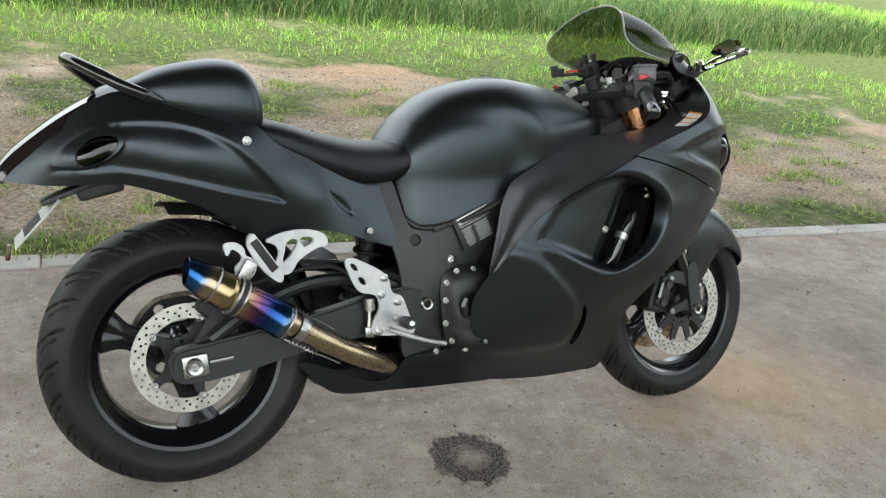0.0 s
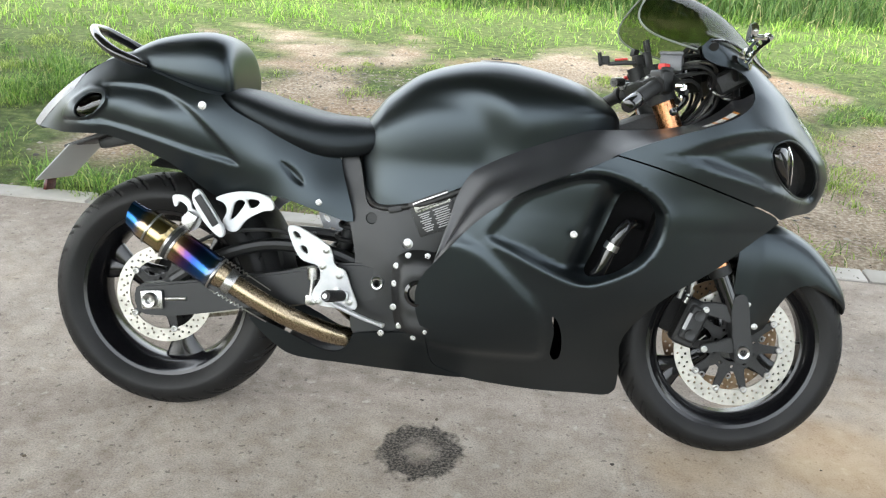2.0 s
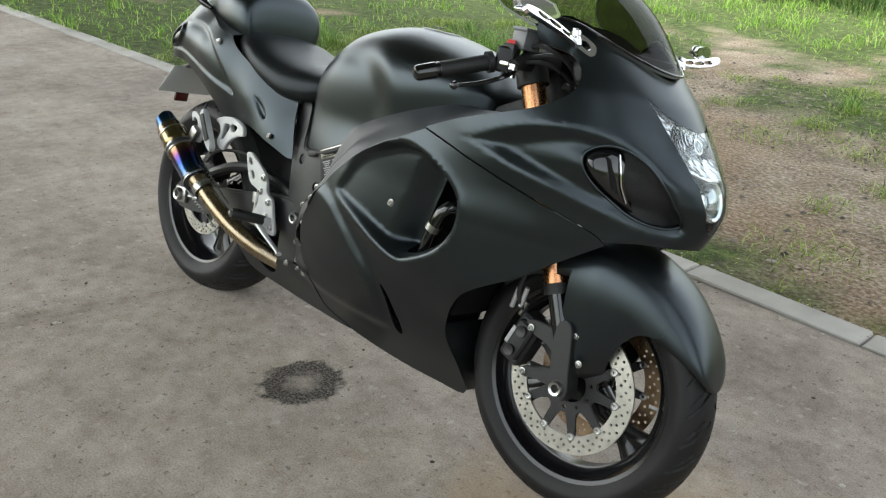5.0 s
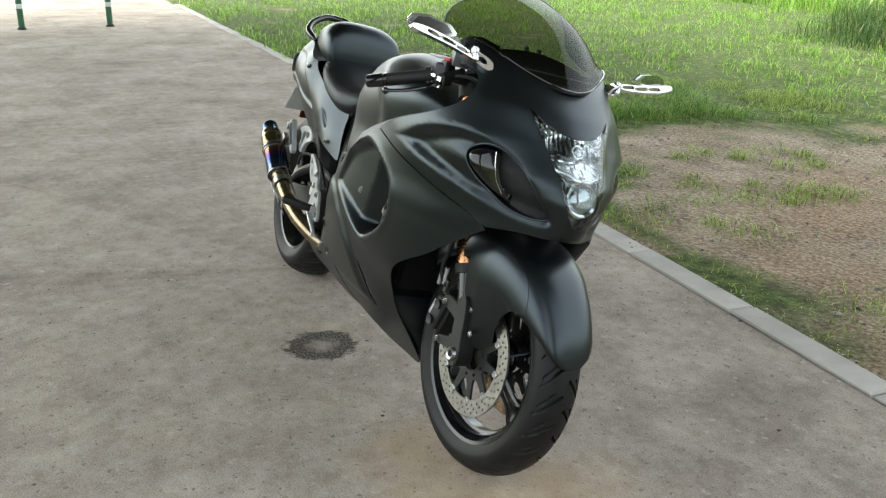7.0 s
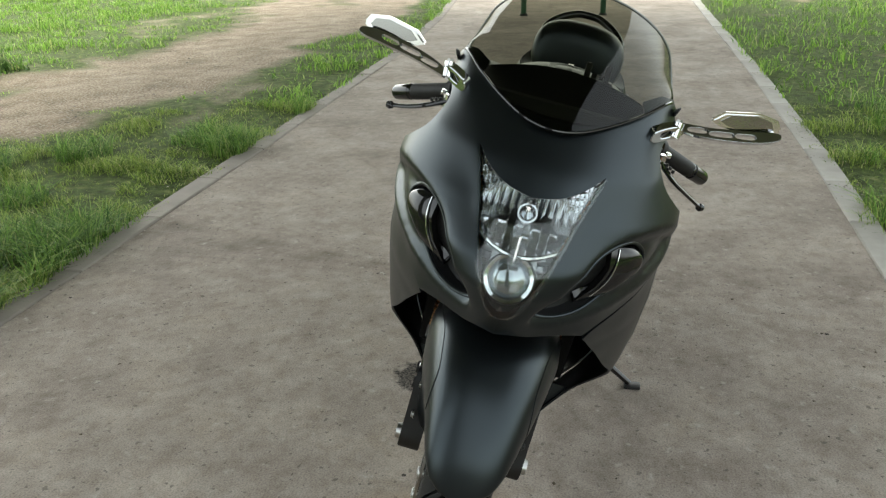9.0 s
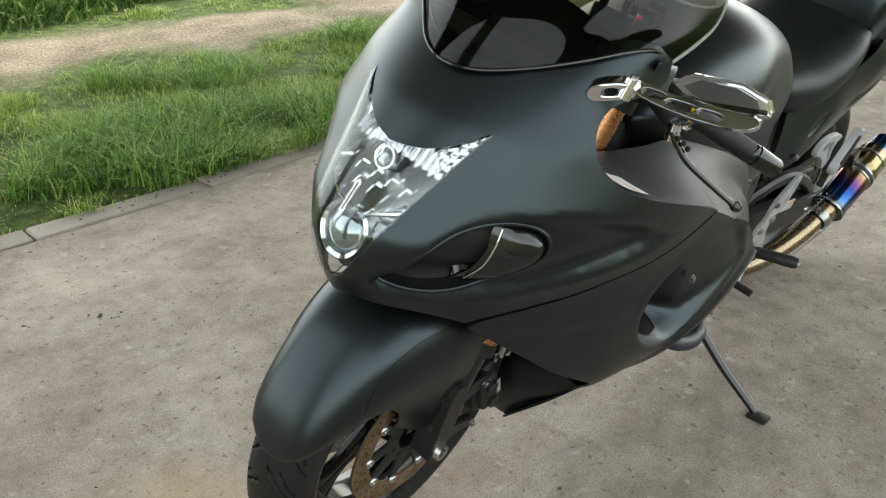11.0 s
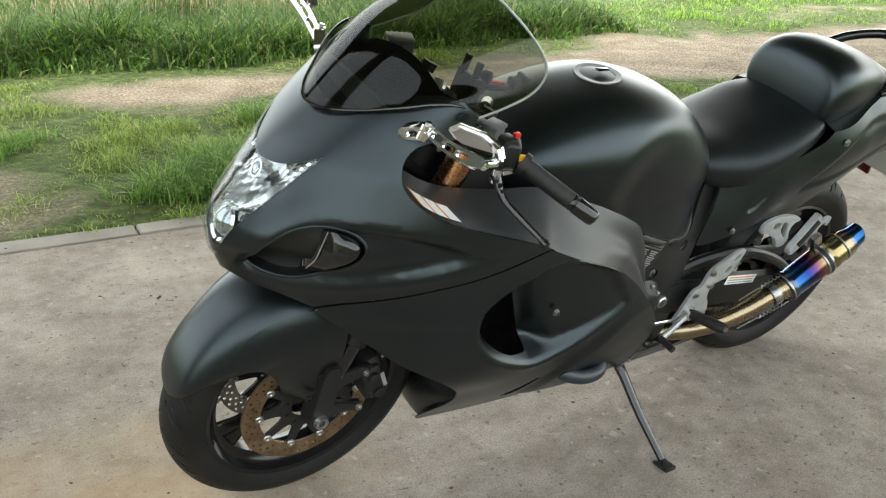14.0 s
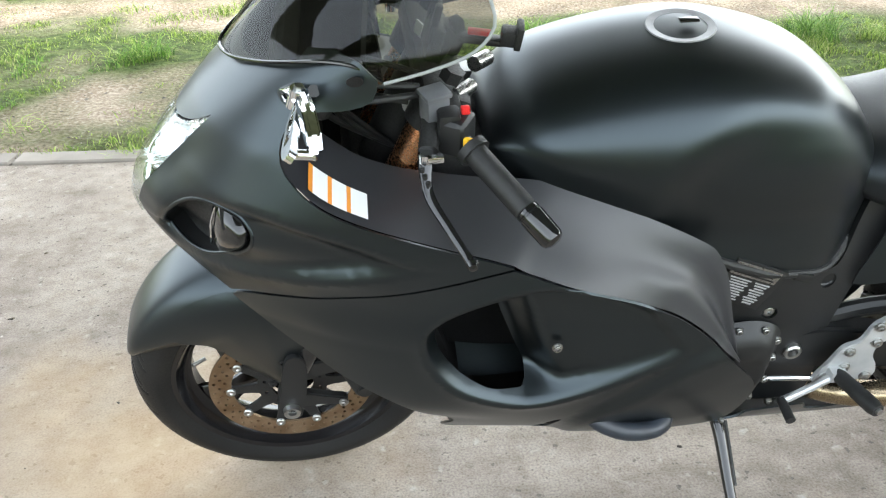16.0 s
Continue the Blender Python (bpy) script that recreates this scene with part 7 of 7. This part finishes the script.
def blades(name, roots, tall, wide, lean, mat, label, seed, z0=0.0):
    """Thousands of bent, tapered blades as one mesh of stuff. roots: (x, y, vigour)."""
    rng = np.random.default_rng(seed)
    n = len(roots)
    r = np.asarray(roots)
    h = tall * r[:, 2] * rng.uniform(0.55, 1.25, n)
    a = rng.uniform(0, math.tau, n)
    bend = h * lean * rng.uniform(0.3, 1.5, n)
    w = wide * rng.uniform(0.6, 1.3, n)
    dx, dy = np.cos(a), np.sin(a)
    turn = a + math.pi / 2 + rng.uniform(-0.9, 0.9, n)
    sx, sy = np.cos(turn), np.sin(turn)
    v = np.zeros((n, 7, 3))
    for i, (t, k, up) in enumerate(((0, 1.0, 0.0), (0.33, 0.9, 0.45), (0.70, 0.6, 0.82), (1.0, 0.0, 1.0))):
        cx, cy = r[:, 0] + dx * bend * t ** 1.8, r[:, 1] + dy * bend * t ** 1.8
        cz = z0 - 0.01 + h * up * np.where(t > 0.6, 1 - 0.25 * np.clip(bend / (h + 1e-6) - 0.6, 0, 1), 1)
        if i < 3:
            v[:, 2 * i] = np.stack([cx - sx * w * k / 2, cy - sy * w * k / 2, cz], 1)
            v[:, 2 * i + 1] = np.stack([cx + sx * w * k / 2, cy + sy * w * k / 2, cz], 1)
        else:
            v[:, 6] = np.stack([cx, cy, cz], 1)
    base = (np.arange(n) * 7)[:, None]
    quads = np.concatenate([base + np.array([0, 1, 3, 2]), base + np.array([2, 3, 5, 4])])
    tris = base + np.array([4, 5, 6])
    me = bpy.data.meshes.new(name)
    me.vertices.add(n * 7)
    me.vertices.foreach_set("co", v.reshape(-1))
    loops = np.concatenate([quads.reshape(-1), tris.reshape(-1)])
    me.loops.add(len(loops))
    me.loops.foreach_set("vertex_index", loops.astype(np.int32))
    starts = np.concatenate([np.arange(len(quads)) * 4, len(quads) * 4 + np.arange(n) * 3])
    me.polygons.add(len(starts))
    me.polygons.foreach_set("loop_start", starts.astype(np.int32))
    me.polygons.foreach_set("use_smooth", np.ones(len(starts), bool))
    me.update(calc_edges=True)
    me.validate()
    me.materials.append(mat)
    return tagged(new(name, me), label, "grass", kind="stuff")


def scatter(n, x0, x1, y0, y1, seed, test):
    """Places that pass a test, with the vigour that it gives; clumped."""
    rng = np.random.default_rng(seed)
    out = []
    for x, y, p in zip(rng.uniform(x0, x1, n), rng.uniform(y0, y1, n), rng.uniform(0, 1, n)):
        over = 0.09 * max(0.0, fuzz(x, y, 0.22, 6.0)) + 0.02
        if left_edge(x) - 0.10 + over < y < right_edge(x) + 0.11 - over * (1 if x < 1 else 0.5):
            continue
        g = test(x, y)
        if g > 0.12 and p < g:
            out.append((x, y, g))
    return out


def lawn(x, y):
    g = greenness(x, y)
    tuft = 0.5 + 0.95 * fuzz(x, y, 0.32, 4.4) + 0.55 * fuzz(x, y, 0.12, 9.0)
    return max(0.0, (g - 0.33) / 0.67) * min(max(tuft, 0.18), 1.15)


GRASS = grass_material("meadow_grass", (0.060, 0.118, 0.022), (0.225, 0.305, 0.060), (0.52, 0.48, 0.25))
LUSH = grass_material("lush_grass", (0.035, 0.095, 0.016), (0.13, 0.235, 0.04), (0.38, 0.42, 0.15))
MEADOW = grass_material("bright_meadow_grass", (0.055, 0.13, 0.018), (0.195, 0.34, 0.05), (0.48, 0.48, 0.21))
REED = grass_material("reeds", (0.018, 0.050, 0.011), (0.070, 0.130, 0.030), (0.34, 0.29, 0.16))
blades("grass_by_the_path", scatter(200000, -3.2, 4.6, -4.9, -1.75, 11, lawn) + scatter(120000, -3.5, 5.5, 1.4, 5.2, 12, lawn), 0.085, 0.0042, 1.15, GRASS, "rough trampled grass beside the path", 1)
blades("grass_further_off", scatter(130000, -13, 10, 1.5, 13, 13, lambda x, y: 0 if (-3.5 < x < 5.5 and y < 5.2) else lawn(x, y)) + scatter(110000, -13, -3.0, -11, -1.8, 14, lawn), 0.12, 0.0085, 1.0, MEADOW, "rough meadow grass further off", 2)


def clump(x, y):
    g = greenness(x, y)
    return max(0.0, (g - 0.45)) * 2.2 if fuzz(x, y, 0.45, 6.6) > 0.22 else 0.0


blades("grass_tufts", scatter(60000, -3.0, 4.4, -3.4, -1.78, 15, clump) + scatter(45000, -3.5, 5, 1.5, 4.5, 16, clump), 0.13, 0.0055, 1.3, LUSH, "lush green grass tufts", 3)


def verge(x, y):
    d = float(left_edge(x)) - y
    return min(1.0, max(0.0, (d - 3.25 - 0.25 * fuzz(x, y, 0.8, 2.2)) / 0.6)) * (0.75 + 0.4 * fuzz(x, y, 0.7, 8.0))


blades("tall_verge", scatter(90000, -4.5, 5.5, -8.5, -4.6, 17, verge), 0.46, 0.009, 1.0, REED, "tall grass and reeds along the far verge", 4)
blades("verge_plants", scatter(30000, -4.5, 5.5, -7.0, -4.7, 21, verge), 0.34, 0.026, 1.25, LUSH, "broad-leaved green plants along the far verge", 8)
DRY = grass_material("dry_stalks", (0.20, 0.16, 0.08), (0.36, 0.30, 0.17), (0.46, 0.40, 0.25))
blades("dry_stalks", scatter(9000, -3.0, 5.5, -9.0, -6.4, 22, lambda x, y: 0.6 + 0.5 * fuzz(x, y, 0.8, 4.1)), 0.80, 0.008, 0.5, DRY, "dry beige stalks behind the verge", 9)
blades("far_meadow", scatter(90000, -14, 24, 12.4, 26, 19, lambda x, y: 0.8 + 0.4 * fuzz(x, y, 1.4, 5.5)), 0.42, 0.022, 0.8, MEADOW, "bright far meadow grass", 6)
blades("tall_grass_bank", scatter(60000, -6, 16, 8.2, 12.8, 18, lambda x, y: min(1.0, max(0.0, (y - 8.4 - 0.4 * fuzz(x, y, 1.0, 3.3)) / 1.2))), 0.50, 0.011, 0.75, REED, "tall grass on the far bank", 5)


# ---- loose stones and crumbs
def crumbs(name, places, mat, label, category, seed, flat=0.5):
    """Small irregular lumps lying about, as one mesh of stuff. places: (x, y, z, size)."""
    rng = np.random.default_rng(seed)
    unit = np.array([(1, 0, 0), (0.3, 0.95, 0), (-0.8, 0.6, 0), (-0.8, -0.6, 0), (0.3, -0.95, 0), (0.1, 0.1, 0.9), (0, 0, -0.5)])
    tri = np.array([(0, 1, 5), (1, 2, 5), (2, 3, 5), (3, 4, 5), (4, 0, 5), (1, 0, 6), (2, 1, 6), (3, 2, 6), (4, 3, 6), (0, 4, 6)])
    vs, fs = [], []
    for i, (x, y, z, r) in enumerate(places):
        a = rng.uniform(0, math.tau)
        p = unit * rng.uniform(0.65, 1.3, (7, 3)) * (r, r * rng.uniform(0.5, 1.0), r * flat)
        q = np.stack([x + p[:, 0] * math.cos(a) - p[:, 1] * math.sin(a), y + p[:, 0] * math.sin(a) + p[:, 1] * math.cos(a), z + p[:, 2] + r * flat * 0.3], 1)
        vs.append(q)
        fs.append(tri + 7 * i)
    me = bpy.data.meshes.new(name)
    me.from_pydata(np.concatenate(vs).tolist(), [], np.concatenate(fs).tolist())
    me.materials.append(mat)
    return tagged(new(name, me), label, category, kind="stuff")


def tinted(name, *cols):
    """Dull mineral or leaf colour that differs from lump to lump."""
    m = material(name, cols[0], 0.9, 0, 0, 0.2)
    t = m.node_tree
    g, k = t.nodes.new("ShaderNodeNewGeometry"), t.nodes.new("ShaderNodeValToRGB")
    e = k.color_ramp.elements
    e[0].color, e[1].color = (*cols[0], 1), (*cols[-1], 1)
    for i, c in enumerate(cols[1:-1]):
        e.new((i + 1) / (len(cols) - 1)).color = (*c, 1)
    t.links.new(g.outputs["Random Per Island"], k.inputs[0])
    t.links.new(k.outputs[0], t.nodes["Principled BSDF"].inputs["Base Color"])
    return m


rng = np.random.default_rng(31)
spots = []
for x, y in zip(rng.uniform(-2.5, 6, 9000), rng.uniform(1.25, 6, 9000)):
    if y > right_edge(x) + 0.13 and greenness(x, y) < 0.55 and rng.uniform() < 0.75:
        spots.append((x, y, 0.012 * fuzz(x, y, 0.9, 5.0), 0.004 + 0.016 * rng.uniform() ** 4))
for cx, cy, n, sp in ((0.5, 4.5, 700, 0.32), (1.1, 3.6, 600, 0.28), (-0.4, 4.3, 400, 0.3)):  # darker gravel patches
    for _ in range(n):
        x, y = rng.normal(cx, sp * 1.5), rng.normal(cy, sp)
        spots.append((x, y, 0.0, 0.006 + 0.012 * rng.uniform() ** 3))
for x, y in zip(rng.uniform(-6, 5, 5000), rng.uniform(-5.2, -2.0, 5000)):
    if greenness(x, y) < 0.5:
        spots.append((x, y, 0.0, 0.003 + 0.010 * rng.uniform() ** 4))
crumbs("pebbles", spots, tinted("mixed_pebbles", (0.06, 0.055, 0.05), (0.16, 0.14, 0.12), (0.30, 0.27, 0.23), (0.12, 0.10, 0.085)), "small grey and brown pebbles on the bare earth", "pebbles", 41)
bits = []
for x, y in zip(rng.uniform(-6, 5.5, 9000), rng.uniform(-2, 1.4, 9000)):
    if left_edge(x) + 0.02 < y < right_edge(x) - 0.02:
        near = min(y - left_edge(x), right_edge(x) - y)
        if rng.uniform() < 0.18 + 0.8 * math.exp(-near / 0.12):
            bits.append((x, y, 0.0, 0.0016 + 0.0065 * rng.uniform() ** 4))
for cx, cy in ((-0.07, -0.51), (2.35, -0.6), (3.1, 0.15), (2.75, 0.55), (-1.6, -0.7), (0.2, -1.2), (1.5, -1.1)):
    for _ in range(9):
        bits.append((rng.normal(cx, 0.022), rng.normal(cy, 0.02), 0.0, rng.uniform(0.004, 0.009)))
for x in rng.uniform(-6, 5.5, 4200):  # soil spilt over the kerbs
    side = rng.uniform() < 0.6
    y = right_edge(x) + rng.normal(0.10, 0.05) if side else left_edge(x) - rng.normal(0.10, 0.05)
    if fuzz(x, y, 0.5, 2.7) > -0.15:
        bits.append((x, y, 0.006, 0.002 + 0.007 * rng.uniform() ** 3))
crumbs("path_crumbs", bits, tinted("dirt_and_leaf_crumbs", (0.035, 0.03, 0.025), (0.10, 0.08, 0.055), (0.05, 0.045, 0.04), (0.34, 0.30, 0.25), (0.42, 0.39, 0.34)), "dark crumbs of dirt and leaf on the asphalt", "debris", 43, 0.35)
leaves = [(rng.normal(4.5, 0.26), rng.normal(4.05, 0.16), max(0.0, 0.07 * rng.uniform() * (1 - i / 900)), rng.uniform(0.012, 0.03)) for i in range(520)]
crumbs("dead_leaves", leaves, tinted("dead_leaf", (0.10, 0.05, 0.022), (0.20, 0.11, 0.05), (0.07, 0.04, 0.02)), "brown heap of dead leaves on the grass", "leaves", 45, 0.3)

weeds = []
for _ in range(170):
    cx, cy, spread, vig = rng.uniform(-1.0, 6.0), rng.uniform(1.4, 5.0), rng.uniform(0.03, 0.11), rng.uniform(0.35, 0.95)
    if cy > right_edge(cx) + 0.16 and greenness(cx, cy) < 0.6:
        weeds += [(rng.normal(cx, spread), rng.normal(cy, spread), vig * rng.uniform(0.6, 1.1)) for _ in range(int(60 * vig + 600 * spread))]
for _ in range(60):
    cx, cy, vig = rng.uniform(1.5, 5.0), rng.uniform(-4.6, -1.9), rng.uniform(0.4, 1.0)
    if cy < left_edge(cx) - 0.14:
        weeds += [(rng.normal(cx, 0.07), rng.normal(cy, 0.07), vig * rng.uniform(0.6, 1.1)) for _ in range(70)]
blades("weeds", weeds, 0.075, 0.0048, 1.5, GRASS, "small scattered weeds and grass tufts on the bare earth", 7)
